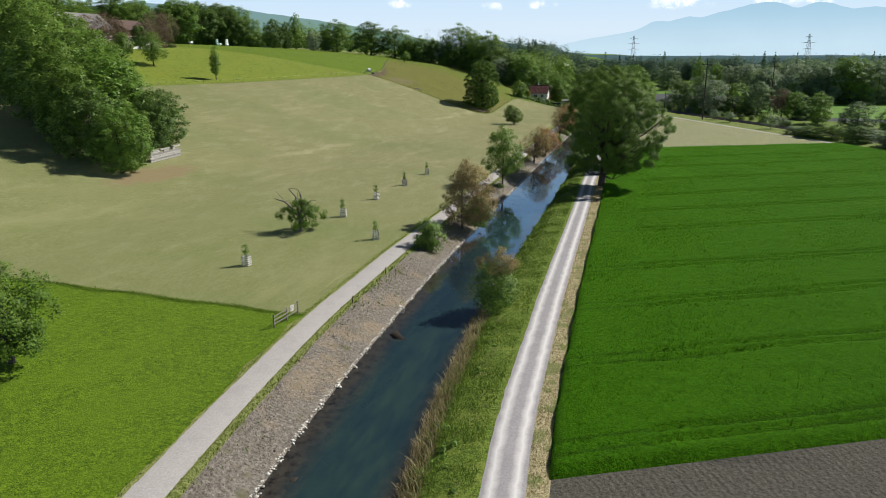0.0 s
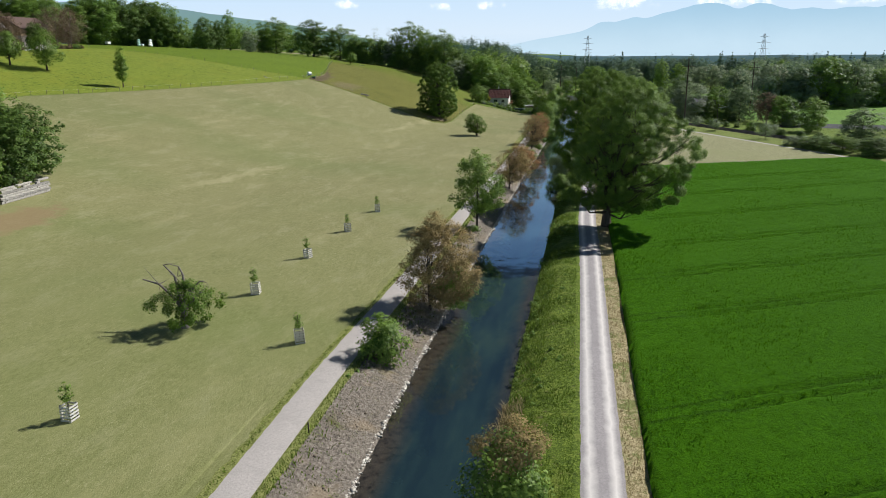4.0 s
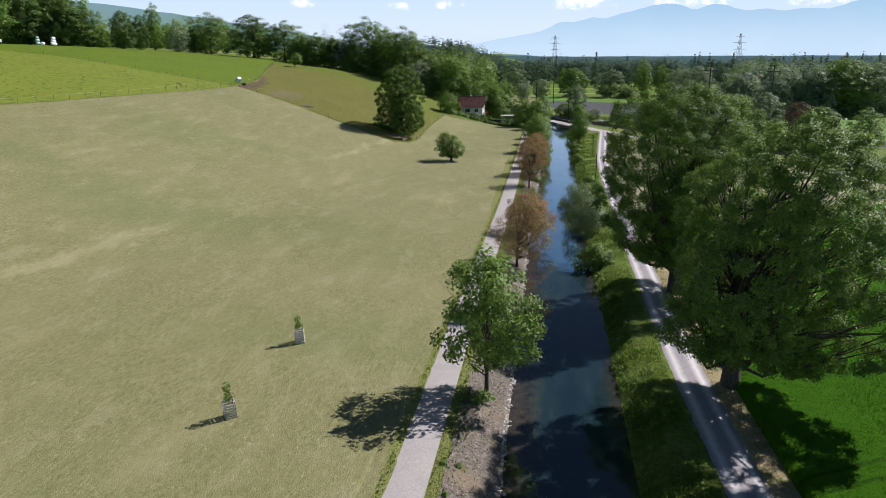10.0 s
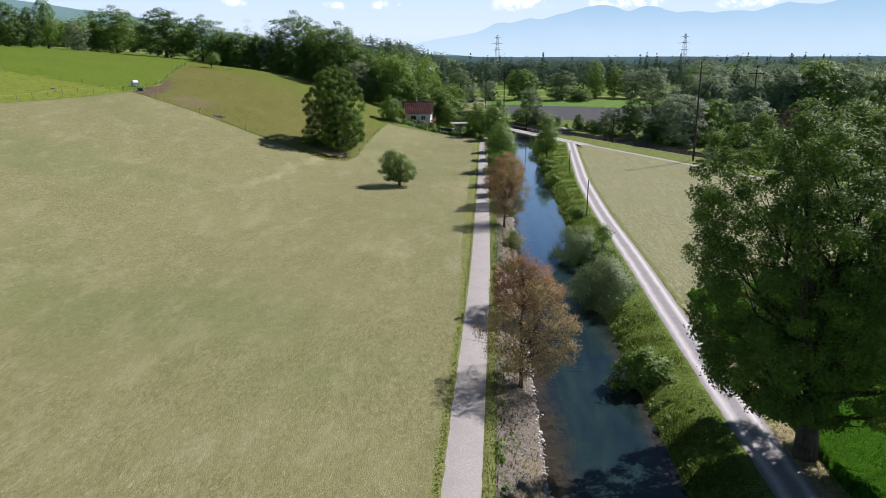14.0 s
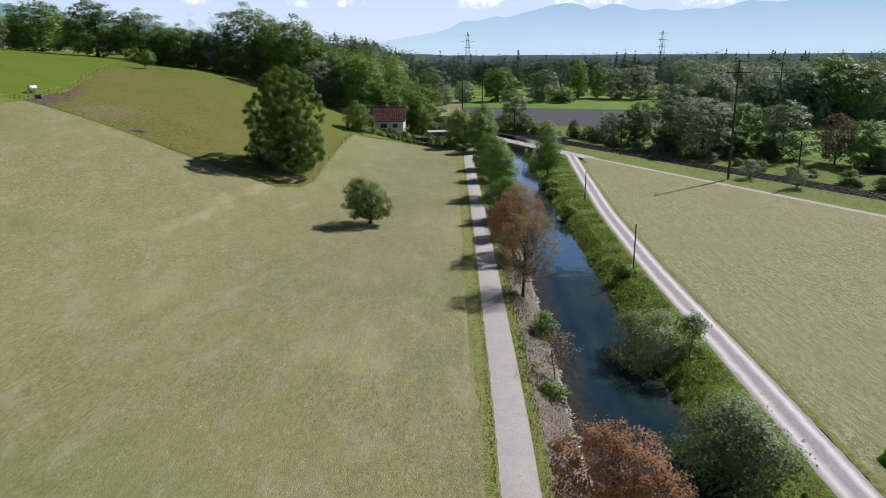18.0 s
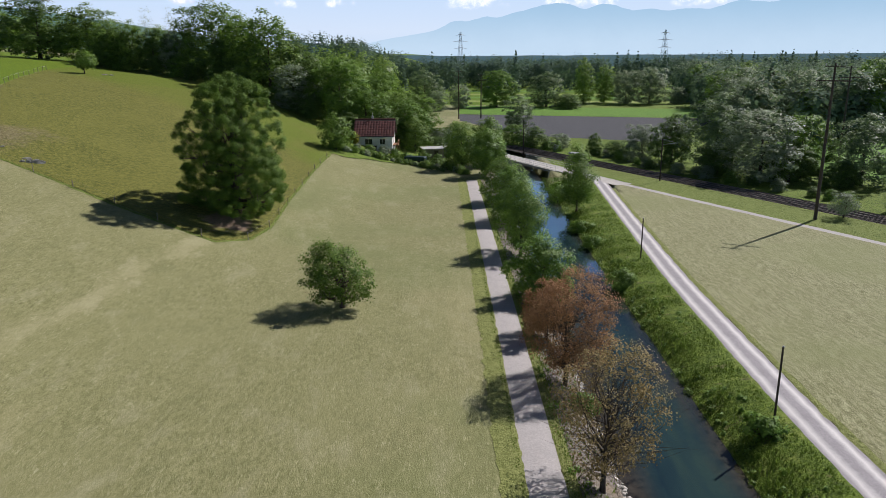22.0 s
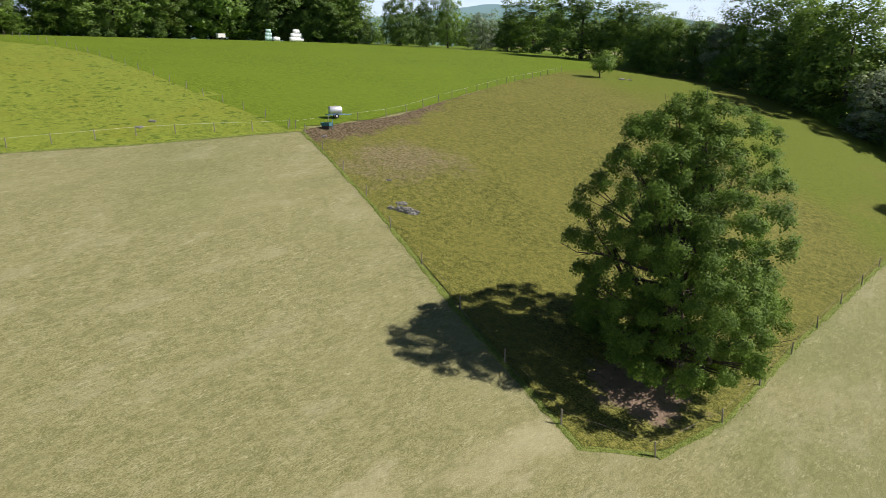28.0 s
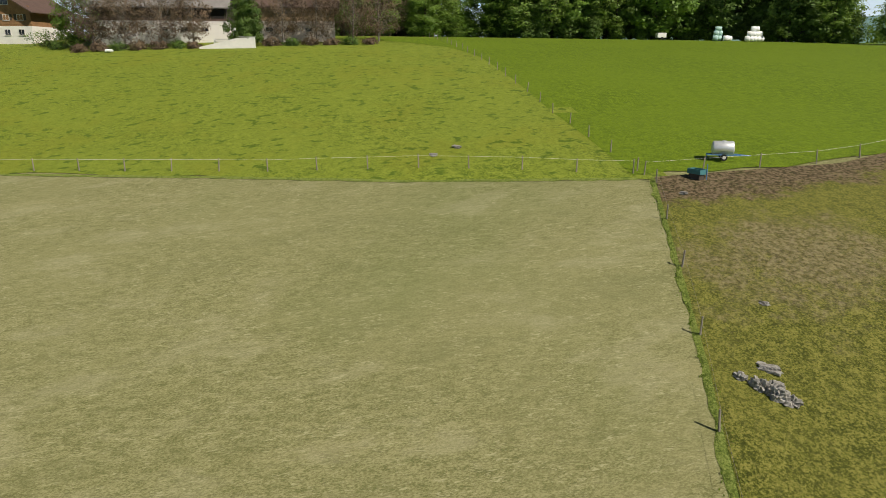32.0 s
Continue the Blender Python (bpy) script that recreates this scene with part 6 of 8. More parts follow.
def meadow_house():
    w, d, eave, ridge = 8.8, 8.6, 3.7, 7.1
    base = 2.55
    ob = thing("house", oriented(-56.2, 368.6, base), "small white house with a red-brown tiled gable roof", "house")
    part("wall", solid(gable_shell(w, d, eave, ridge - 0.1), "wall", PLASTER), ob)
    part("plinth", box_mesh("plinth", (-w / 2 - 0.05, -d / 2 - 0.05, -1.8, w / 2 + 0.05, d / 2 + 0.05, 0.45), CONCRETE, 0.02), ob)
    run, rise = d / 2, ridge - eave
    roof = part("roof", solid(roof_slab(w + 1.2, run, rise), "roof", ROOF_BROWN), ob, at=oriented(0, -d / 2, eave))
    part("roof", solid(roof_slab(w + 1.2, run, rise), "roof", ROOF_BROWN), ob, at=oriented(0, d / 2, eave, 180))
    tm = tile_mesh(0.62, 0.62)
    slope = math.hypot(run, rise)
    ang = math.degrees(math.atan2(rise, run))
    for r in range(9):
        for c in range(15):
            s = -0.52 + r * 0.575
            part("tile", tm, roof, at=pose(-w / 2 - 0.26 + c * 0.664, s * run / slope, s * rise / slope + 0.19, ang, 0, 0))
    part("ridge_cap", rod_mesh("ridge_cap", [(-w / 2 - 0.6, 0, ridge + 0.16), (w / 2 + 0.6, 0, ridge + 0.16)], [0.16, 0.16], TILE, 8), ob)
    ch = part("chimney", box_mesh("chimney", (-0.9, 0.2, ridge - 0.6, -0.4, 0.7, ridge + 0.75), PLASTER, 0.02), ob)
    part("chimney_cap", box_mesh("chimney_cap", (-1.0, 0.1, ridge + 0.82, -0.3, 0.8, ridge + 0.9), CONCRETE, 0.02), ch)
    part("chimney_pipe", rod_mesh("chimney_pipe", [(-0.65, 0.45, ridge + 0.6), (-0.65, 0.45, ridge + 1.6), (-0.65, 0.45, ridge + 1.7)], [0.09, 0.09, 0.18], STEEL, 8), ch)
    window(ob, -1.3, -d / 2 - 0.01, 2.2, 1.9, 1.4)
    window(ob, 2.1, -d / 2 - 0.01, 2.2, 1.4, 1.35)
    # Near-black panel on the wall: shade over the terrace put into colour.
    part("cellar_door", box_mesh("cellar_door", (-3.4, -d / 2 - 0.06, 0.46, 0.6, -d / 2 - 0.012, 1.25), DARK, 0.01), ob, "dark panel standing for shade over the terrace")
    window(ob, w / 2 + 0.01, -1.6, 2.3, 1.0, 1.3, 90)
    window(ob, w / 2 + 0.01, 1.2, 5.0, 1.0, 1.1, 90)
    bal = part("balcony", box_mesh("balcony", (w / 2, -2.6, 1.0, w / 2 + 1.3, 2.4, 1.16), WOOD_BROWN, 0.02), ob, "brown wooden balcony on the gable")
    part("balcony_rail", box_mesh("balcony_rail", (w / 2 + 1.22, -2.6, 2.05, w / 2 + 1.3, 2.4, 2.13), WOOD_BROWN), bal)
    bars = box_mesh("baluster", (-0.03, -0.03, 0, 0.03, 0.03, 0.9), WOOD_BROWN)
    for k in range(13):
        part("baluster", bars, bal, at=oriented(w / 2 + 1.26, -2.5 + 0.4 * k, 1.16))
    for y in (-2.5, 2.3):
        part("balcony_post", box_mesh("balcony_post", (-0.06, -0.06, -2.0, 0.06, 0.06, 1.0), WOOD_BROWN), bal, at=oriented(w / 2 + 1.2, y, 1.0))
    part("gutter", rod_mesh("gutter", [(-w / 2 - 0.5, -d / 2 - 0.52, eave - 0.38), (w / 2 + 0.5, -d / 2 - 0.52, eave - 0.38)], [0.08, 0.08], STEEL, 6), ob)
    part("terrace", box_mesh("terrace", (-w / 2 - 0.5, -d / 2 - 2.2, -1.6, w / 2 - 1.2, -d / 2 - 0.02, 0.28), CONCRETE, 0.03), ob)


meadow_house()
bush("forsythia", on(-60.6, 363.0, 0.15), "yellow-green round bush against the house wall", 2.9, 1.1, 0.22, 1500, leaf_mat("leaf_yellow", (0.20, 0.20, 0.02), (0.36, 0.34, 0.04)))
for x, y, h, r, m in ((-56.8, 359.5, 1.5, 1.3, LEAF_ASH), (-53.5, 360.2, 2.2, 1.5, LEAF_PALE), (-50.8, 360.5, 2.4, 1.6, LEAF_ASH), (-48.4, 361.5, 1.8, 1.7, LEAF_BRIGHT), (-59.5, 357.5, 1.1, 1.0, LEAF_PALE), (-44.0, 363.0, 2.4, 2.0, LEAF_DARK), (-40.5, 360.0, 2.0, 1.8, LEAF_DARK), (-37.5, 352.0, 2.2, 2.0, LEAF_DARK), (-41.0, 356.0, 1.8, 1.6, LEAF_DARK), (-63.5, 357.0, 1.6, 1.4, LEAF_PALE)):
    bush("garden_shrub", on(x, y, 0.1), "leafy shrub in the garden below the house", h, r, 0.24, 1400, m, "garden shrubs")


def hedge(a, b, h, w, mat):
    a, b = np.array(a, float), np.array(b, float)
    L = np.linalg.norm(b - a)
    ob = thing("hedge", (*a, float(ground(*a))), "low clipped green hedge along the garden", "hedge")
    n = int(900 * L / 5)
    s = rng.uniform(0, 1, n)
    p = (b - a)[None] * s[:, None]
    nrm = np.array([-(b - a)[1], (b - a)[0]]) / L
    off_s = rng.uniform(-1, 1, n)
    z = rng.uniform(0.02, 1, n) ** 0.6 * h * (1 + 0.15 * np.sin(s * L * 1.3))
    pts = np.column_stack([p + nrm * (off_s * w / 2)[:, None], z + ground(a[0] + p[:, 0], a[1] + p[:, 1]) - ground(*a)])
    out = np.column_stack([nrm[None] * off_s[:, None], z / h])
    part("foliage", leaf_mesh("foliage", pts, 0.2, out, mat), ob)


for k, (x, y) in enumerate(border([(-63.3, 347.2), (-57.8, 351.6), (-48.1, 354.2), (-38.1, 349.2), (-34.2, 342.6)], 26)):
    h = rng.uniform(0.8, 1.9)
    bush("garden_shrub", on(x + rng.uniform(-0.4, 0.4), y + rng.uniform(0, 1.0), 0.05), "leafy shrub along the lower edge of the garden", h, h * 0.75, 0.22, 700, (LEAF_ASH, LEAF, LEAF_PALE, LEAF_DARK)[k % 4], "garden shrubs", 4)
hedge((-62.0, 353.5), (-55.0, 356.8), 0.9, 0.9, LEAF_ASH)
hedge((-55.0, 356.8), (-47.5, 356.5), 0.8, 0.8, LEAF)
hedge((-47.5, 356.5), (-38.5, 345.5), 0.9, 1.2, LEAF_DARK)


def covered_stack():
    """A long low stack under a dark tarpaulin."""
    ob = thing("covered_trailer", oriented(-45.8, 358.6, float(ground(-45.8, 358.6)) + 0.1, -20), "low trailer covered with a dark teal tarpaulin", "trailer")
    bm = bmesh.new()
    box(bm, -2.6, -1.0, 0.45, 2.6, 1.0, 1.5, bevel=0.18)
    part("cover", solid(bm, "cover", TARP), ob)
    for s in (-1.2, 1.2):
        for y in (-0.95, 0.95):
            part("wheel", rod_mesh("wheel", [(s, y - 0.1, 0.33), (s, y + 0.1, 0.33)], [0.33, 0.33], RUBBER, 14), ob)
    part("drawbar", rod_mesh("drawbar", [(2.5, 0, 0.5), (3.8, 0, 0.42)], [0.05, 0.05], IRON), ob)


covered_stack()


def shed():
    ob = thing("shed", oriented(-41.5, 368.5, 0.6, 12), "low garden shed with a pale sheet roof", "shed")
    part("wall", box_mesh("wall", (-3, -2, -0.6, 3, 2, 2.0), WOOD_GREY, 0.02), ob)
    part("roof", box_mesh("roof", (-3.4, -2.5, 2.0, 3.4, 2.5, 2.14), CONCRETE, 0.03), ob)
    part("door", box_mesh("door", (-0.5, -2.06, -0.5, 0.5, -2.0, 1.6), WOOD_DARK, 0.01), ob)


shed()


# ---------------------------------------------------------------- bridge, road and railway
RD = Vector((-10.5, 22.0, 0)).normalized()  # direction of the road over the bridge
RA = math.degrees(math.atan2(RD.y, RD.x))


def bridge():
    mid = Vector((-16.6, 357.0, 0))
    ob = thing("bridge", oriented(mid.x, mid.y, -0.2, RA), "small concrete road bridge with grey railings over the canal", "bridge")
    part("deck", box_mesh("deck", (-10.2, -2.4, -0.20, 10.2, 2.4, 0.30), CONCRETE, 0.04), ob)
    part("roadway", box_mesh("roadway", (-10.2, -2.0, 0.304, 10.2, 2.0, 0.35), BACKM), ob, "pale road surface")
    for s in (-1, 1):
        part("abutment", box_mesh("abutment", (s * 8.6 - 1.0, -2.6, -2.4, s * 8.6 + 1.0, 2.6, -0.204), CONCRETE, 0.03), ob)
        rail = part("railing", rod_mesh("railing", [(-10, s * 2.25, 1.30), (10, s * 2.25, 1.30)], [0.04, 0.04], STEEL), ob)
        part("lower_rail", rod_mesh("lower_rail", [(-10, s * 2.25, 0.85), (10, s * 2.25, 0.85)], [0.03, 0.03], STEEL), rail)
        pm = rod_mesh("post", [(0, 0, 0.25), (0, 0, 1.33)], [0.035, 0.035], STEEL)
        for k in range(12):
            part("post", pm, rail, at=oriented(-9.9 + 1.8 * k, s * 2.25, 0))


bridge()


def road_piece(name, pts, w, z, label):
    vs = []
    pts = np.array(pts, float)
    tg = np.gradient(pts, axis=0)
    tg /= np.linalg.norm(tg, axis=1)[:, None]
    nn = np.column_stack([-tg[:, 1], tg[:, 0]])
    n = len(pts)
    for k in np.linspace(-0.5, 0.5, 4):
        vs.append(np.column_stack([pts + nn * w * k, z]))
    v = np.stack(vs, 1).reshape(-1, 3)
    ii = np.arange(n * 4).reshape(n, 4)
    q = np.stack([ii[:-1, 1:], ii[:-1, :-1], ii[1:, :-1], ii[1:, 1:]], -1).reshape(-1, 4)
    tagged(new(name, raw(name, v, q, [BACKM], smooth=True)), label, "road", kind="structure")


road_piece("road", [(-3.0, 330.0), (-6.6, 336.8), (-9.8, 343.0), (-12.6, 348.6)], 4.2, [0.05, 0.055, 0.08, 0.155], "pale gravel road rising to the bridge")
road_piece("road", [(-20.6, 365.6), (-26, 377), (-35, 393), (-52, 412)], 3.8, [0.155, 0.14, 0.12, 0.4], "pale road leading from the bridge past the house")
loft("embankment", [(lambda y: -16.0 + (357 - y) * 0.477 + 2.0, 0.10), (lambda y: -16.0 + (357 - y) * 0.477 + 5.5, -0.05)], 332, 350, 2, LUSH, "grass slope beside the bridge ramp", "bank")


def railway():
    a = math.degrees(math.atan2(0.545, 1.0))
    sl = box_mesh("sleeper", (-1.25, -0.11, 0.24, 1.25, 0.11, 0.40), WOOD_DARK, 0.0)
    for mid in (0.3, 3.6):
        ob = thing("railway_track", (0, 0, 0), "railway track with two worn rails on dark sleepers", "railway", "parallel railway tracks")
        for s in (-0.75, 0.75):
            ys = np.arange(70, 466, 6.0)
            pts = np.column_stack([rail_x(ys) + mid + s * 1.14, ys, np.full(len(ys), 0.5)])
            part("rail", rod_mesh("rail", pts, np.full(len(ys), 0.075), IRON, 4), ob)
        for y in np.arange(262, 388, 0.65):
            part("sleeper", sl, ob, at=oriented(float(rail_x(y)) + mid, float(y), 0, a))


railway()


def timber_stack():
    ob = thing("timber_stack", oriented(-5.6, 371.5, 0.25, 118), "low stack of pale weathered boards beside the railway", "timber stack")
    bd = box_mesh("board", (-2.6, -0.14, 0, 2.6, 0.14, 0.07), WOOD_WHITE, 0.008)
    for r in range(3):
        for c in range(5):
            part("board", bd, ob, at=pose(rng.uniform(-0.3, 0.3), -0.8 + 0.38 * c + rng.uniform(-0.03, 0.03), 0.14 + 0.15 * r, 0, 0, rng.uniform(-2.5, 2.5)))
        for x in (-1.8, 0.0, 1.8):
            part("batten", box_mesh("batten", (x - 0.05, -1.1, 0.07 + 0.15 * r, x + 0.05, 1.1, 0.138 + 0.15 * r), WOOD_DARK), ob)


def cabinet():
    ob = thing("signal_cabinet", oriented(-9.6, 380.3, 0.2, 31), "small grey signal cabinet beside the railway", "cabinet")
    part("body", box_mesh("body", (-0.6, -0.4, 0.15, 0.6, 0.4, 1.6), CONCRETE, 0.03), ob)
    part("roof", box_mesh("roof", (-0.7, -0.5, 1.6, 0.7, 0.5, 1.68), STEEL, 0.02), ob)
    part("door", box_mesh("door", (-0.5, -0.43, 0.25, 0.5, -0.405, 1.5), STEEL, 0.01), ob)
    part("base", box_mesh("base", (-0.7, -0.5, -0.3, 0.7, 0.5, 0.146), CONCRETE, 0.02), ob)


timber_stack()
cabinet()


def mast(x, y, lean_side, h, label):
    """A railway mast with its bracket."""
    ob = thing("railway_mast", oriented(x, y, 0.2, -31), label, "mast", "railway masts")
    part("post", rod_mesh("post", [(0, 0, -0.5), (0, 0, h)], [0.15, 0.11], WOOD_DARK, 8), ob)
    part("bracket", rod_mesh("bracket", [(0, 0, h - 1.2), (lean_side * 3.2, 0, h - 0.7)], [0.04, 0.04], STEEL), ob)
    part("stay", rod_mesh("stay", [(0, 0, h - 0.1), (lean_side * 2.6, 0, h - 0.75)], [0.025, 0.025], STEEL, 4), ob)
    part("insulator", rod_mesh("insulator", [(lean_side * 2.9, 0, h - 1.2), (lean_side * 2.9, 0, h - 0.8)], [0.06, 0.06], DARK, 6), ob)


for y, h in ((289.5, 8.5), (333, 8.5), (376, 8.5), (430, 8.5), (470, 8.5)):
    mast(float(rail_x(y)) - 2.2, y, 1, h, "dark railway mast with a bracket arm beside the track")


def tall_pole(x, y, h):
    ob = thing("power_pole", oriented(x, y, 0.0, -28), "tall dark timber power pole with two crossarms", "pole", "power poles")
    part("post", rod_mesh("post", [(0, 0, -0.5), (0, 0, h * 0.5), (0, 0, h)], [0.27, 0.22, 0.14], WOOD_DARK, 9), ob)
    part("crossarm", box_mesh("crossarm", (-2.3, -0.08, h - 2.6, 2.3, 0.08, h - 2.42), WOOD_DARK), ob)
    part("crossarm", box_mesh("crossarm", (-1.3, -0.07, h - 0.5, 1.3, 0.07, h - 0.36), WOOD_DARK), ob)
    im = rod_mesh("insulator", [(0, 0, 0), (0, 0, 0.35)], [0.07, 0.05], CONCRETE, 6)
    for a, z in ((-2.2, -2.42), (0.9, -2.42), (2.2, -2.42), (-1.2, -0.36), (1.2, -0.36)):
        part("insulator", im, ob, at=oriented(a, 0, h + z))


tall_pole(18.9, 298.4, 23.4)
tall_pole(50.0, 352.0, 22.0)
tall_pole(-35.0, 481.0, 19.0)
tall_pole(-26.0, 483.0, 17.5)
for x, y, h in ((-14.0, 236.4, 5.6), (-13.0, 277.6, 5.2)):
    ob = thing("wooden_post", (x, y, 0), "slim dark wooden post on the grass beside the track", "post", "slim posts")
    part("shaft", rod_mesh("shaft", [(0, 0, -0.5), (0, 0, h)], [0.085, 0.07], WOOD_DARK, 8), ob)
    part("cap", rod_mesh("cap", [(0, 0, h), (0, 0, h + 0.06)], [0.1, 0.04], STEEL, 8), ob)


def pylon(x, y, h):
    """A lattice pylon."""
    ob = thing("pylon", oriented(x, y, 0, 20), "grey lattice power pylon above the far woods", "pylon", "power pylons")
    half = lambda z: 3.2 * (1 - z / h) + 0.5
    zs = np.linspace(0, h, 9)
    for sx, sy in ((-1, -1), (1, -1), (1, 1), (-1, 1)):
        part("leg", rod_mesh("leg", [(sx * half(z), sy * half(z), z) for z in zs], [0.15] * 9, PYLON, 4), ob)
    pcs = []
    for i in range(8):
        a, b = zs[i], zs[i + 1]
        for (s0, s1) in (((-1, -1), (1, -1)), ((1, -1), (1, 1)), ((1, 1), (-1, 1)), ((-1, 1), (-1, -1))):
            for f, g in ((s0, s1), (s1, s0)):
                pcs.append(tube([(f[0] * half(a), f[1] * half(a), a), (g[0] * half(b), g[1] * half(b), b)], [0.06, 0.06], 4))
    v, q = joined(pcs)
    part("bracing", raw("bracing", v, q, [PYLON]), ob)
    for z, w in ((h * 0.66, 6.5), (h * 0.8, 8.0), (h * 0.93, 5.0)):
        part("crossarm", rod_mesh("crossarm", [(-w, 0, z), (0, 0, z + 0.9), (w, 0, z)], [0.1, 0.35, 0.1], PYLON, 4), ob)


pylon(-31, 930, 47)
pylon(148, 843, 45)


# ---------------------------------------------------------------- fences, gate, saplings
def fence(name, pts, gap, h, label, tape=True, wires=1):
    """Posts along a line on the hill, with a tape or wire between them."""
    pts = np.array(pts, float)
    s = np.concatenate([[0], np.cumsum(np.linalg.norm(np.diff(pts, axis=0), axis=1))])
    at = np.arange(0, s[-1] + 0.01, gap)
    P = np.column_stack([np.interp(at, s, pts[:, 0]), np.interp(at, s, pts[:, 1])]) + rng.normal(0, 0.08, (len(at), 2))
    z = ground(P[:, 0], P[:, 1]) + 0.1
    ob = thing(name, (P[0, 0], P[0, 1], z[0]), label, "fence")
    o = np.array([P[0, 0], P[0, 1], z[0]])
    pm = rod_mesh("post", [(0, 0, -0.35), (0, 0, h)], [0.06, 0.05], WOOD_GREY, 6)
    for p, zz in zip(P, z):
        part("post", pm, ob, at=pose(p[0] - o[0], p[1] - o[1], zz - o[2], rng.uniform(-4, 4), rng.uniform(-4, 4), rng.uniform(0, 360)))
    for k in range(wires):
        hh = h * (0.88 - 0.4 * k)
        line = np.column_stack([P - o[:2], z + hh - o[2]])
        fine = np.column_stack([np.interp(np.linspace(0, 1, 3 * len(line)), np.linspace(0, 1, len(line)), line[:, i]) for i in range(3)])
        part("tape" if tape else "wire", rod_mesh("tape", fine, np.full(len(fine), 0.007 if tape else 0.006), TAPE if tape else IRON, 4), ob)


fence("hill_fence", [(-158, 150), (-151, 191), (-137, 233), (-127.9, 263), (-125.1, 277), (-119.6, 292)], 4.2, 1.05, "grey post fence with white tape between meadow and hill pasture")
fence("hill_fence", [(-119.3, 292.4), (-118.4, 308), (-125.3, 330), (-133, 352), (-141, 377)], 4.6, 1.05, "grey post fence with white tape round the cow pasture")
fence("hill_fence", [(-120.2, 292.2), (-134, 291.6), (-157, 291.2), (-192, 290.8), (-226, 290)], 5.0, 1.0, "thin post fence dividing the hill meadows", wires=0)
fence("pasture_fence", [(-117.6, 292.6), (-97.4, 286.2), (-81.7, 280.6), (-66.2, 276.0), (-63.0, 278.8), (-61.8, 286.2), (-62.6, 301), (-63.1, 329), (-62.9, 343)], 6.5, 0.95, "low wire fence round the lower edge of the pasture", tape=False)
for line in ([(-118.4, 292.7), (-96.7, 285.9), (-66.4, 275.9)], [(-63.0, 279.0), (-61.9, 286), (-62.7, 301), (-63.2, 329), (-63.0, 344)]):
    c = border(line, 2200)
    px, py = c[:, 0] + rng.normal(0, 0.2, 2200), c[:, 1] + rng.normal(0, 0.2, 2200)
    v, q = blades(px, py, ground(px, py) + 0.02, 0.085, 0.05, 1.4)
    tagged(new("fence_grass", raw("fence_grass", v, q, [BLADE])), "tufts of uncut grass along the pasture fence", "grass", kind="stuff")


def gate():
    ob = thing("gate", oriented(-31.1, 58.0, 0.05, 85), "weathered wooden rail gate with a small white sign", "gate")
    for x in (-2.1, 0.0, 1.9):
        part("post", rod_mesh("post", [(x, 0, -0.4), (x, 0, 1.35)], [0.08, 0.075], WOOD_GREY, 7), ob)
    for z in (0.45, 0.8, 1.15):
        part("rail", box_mesh("rail", (-2.2, -0.1, z - 0.05, 2.0, -0.06, z + 0.05), WOOD_GREY, 0.01), ob)
    sign = part("sign", box_mesh("sign", (0.45, -0.17, 0.75, 1.0, -0.13, 1.35), WOOD_WHITE, 0.01), ob, "small white notice board")
    for k in range(3):
        part("notice_bar", box_mesh("notice_bar", (0.52, -0.178, 1.2 - 0.15 * k, 0.92, -0.172, 1.25 - 0.15 * k), DARK), sign)


gate()
for y in (75.0, 64.5, 90.0):
    x = float(path_e(y)) + 0.6
    ob = thing("marker_post", (x, y, -0.05), "short dark stake at the top of the bank", "post", "marker stakes")
    part("stake", rod_mesh("stake", [(0, 0, -0.3), (0, 0, 0.85)], [0.05, 0.04], WOOD_DARK, 6), ob)


def sapling():
    """A young fruit tree in its slatted guard."""
    ob = thing("fruit_sapling", on(-44.5, 72.8, -0.02), "young fruit tree in a whitewashed slatted wooden guard", "sapling", "saplings in the meadow")
    w, h = 0.36, 1.3
    gp = part("guard", rod_mesh("guard", [(-w, -w, -0.2), (-w, -w, h)], [0.04, 0.04], WOOD_GREY, 5), ob, "whitewashed slatted tree guard")
    pm = rod_mesh("guard_post", [(0, 0, -0.2), (0, 0, h)], [0.04, 0.04], WOOD_GREY, 5)
    for x, y in ((w, -w), (w, w), (-w, w)):
        part("guard_post", pm, gp, at=oriented(x, y, 0))
    sl = box_mesh("slat", (-w - 0.06, -0.015, -0.065, w + 0.06, 0.015, 0.065), WOOD_WHITE)
    for k in range(5):
        z = 0.12 + 0.25 * k
        for rz in (0, 90, 180, 270):
            a = radians(rz)
            part("slat", sl, gp, at=oriented(math.sin(a) * (w + 0.055), -math.cos(a) * (w + 0.055), z, rz))
    v, q = joined([tube([(0, 0, -0.1), (0.03, 0.02, 1.0), (0, 0, 2.0), (0.05, 0, 2.7)], [0.035, 0.03, 0.02, 0.008], 5)] + [tube([(0, 0, 1.3 + 0.2 * k), (math.cos(k * 2.2) * 0.35, math.sin(k * 2.2) * 0.35, 1.8 + 0.2 * k)], [0.015, 0.005], 4) for k in range(6)])
    part("stem", raw("stem", v, q, [BARK]), ob)
    cc, p, out = crown_points(0.52, 3.0, 1.45, 14, 420, 0.5)
    part("crown", leaf_mesh("crown", p, 0.12, out, LEAF_ASH), ob)
    return ob


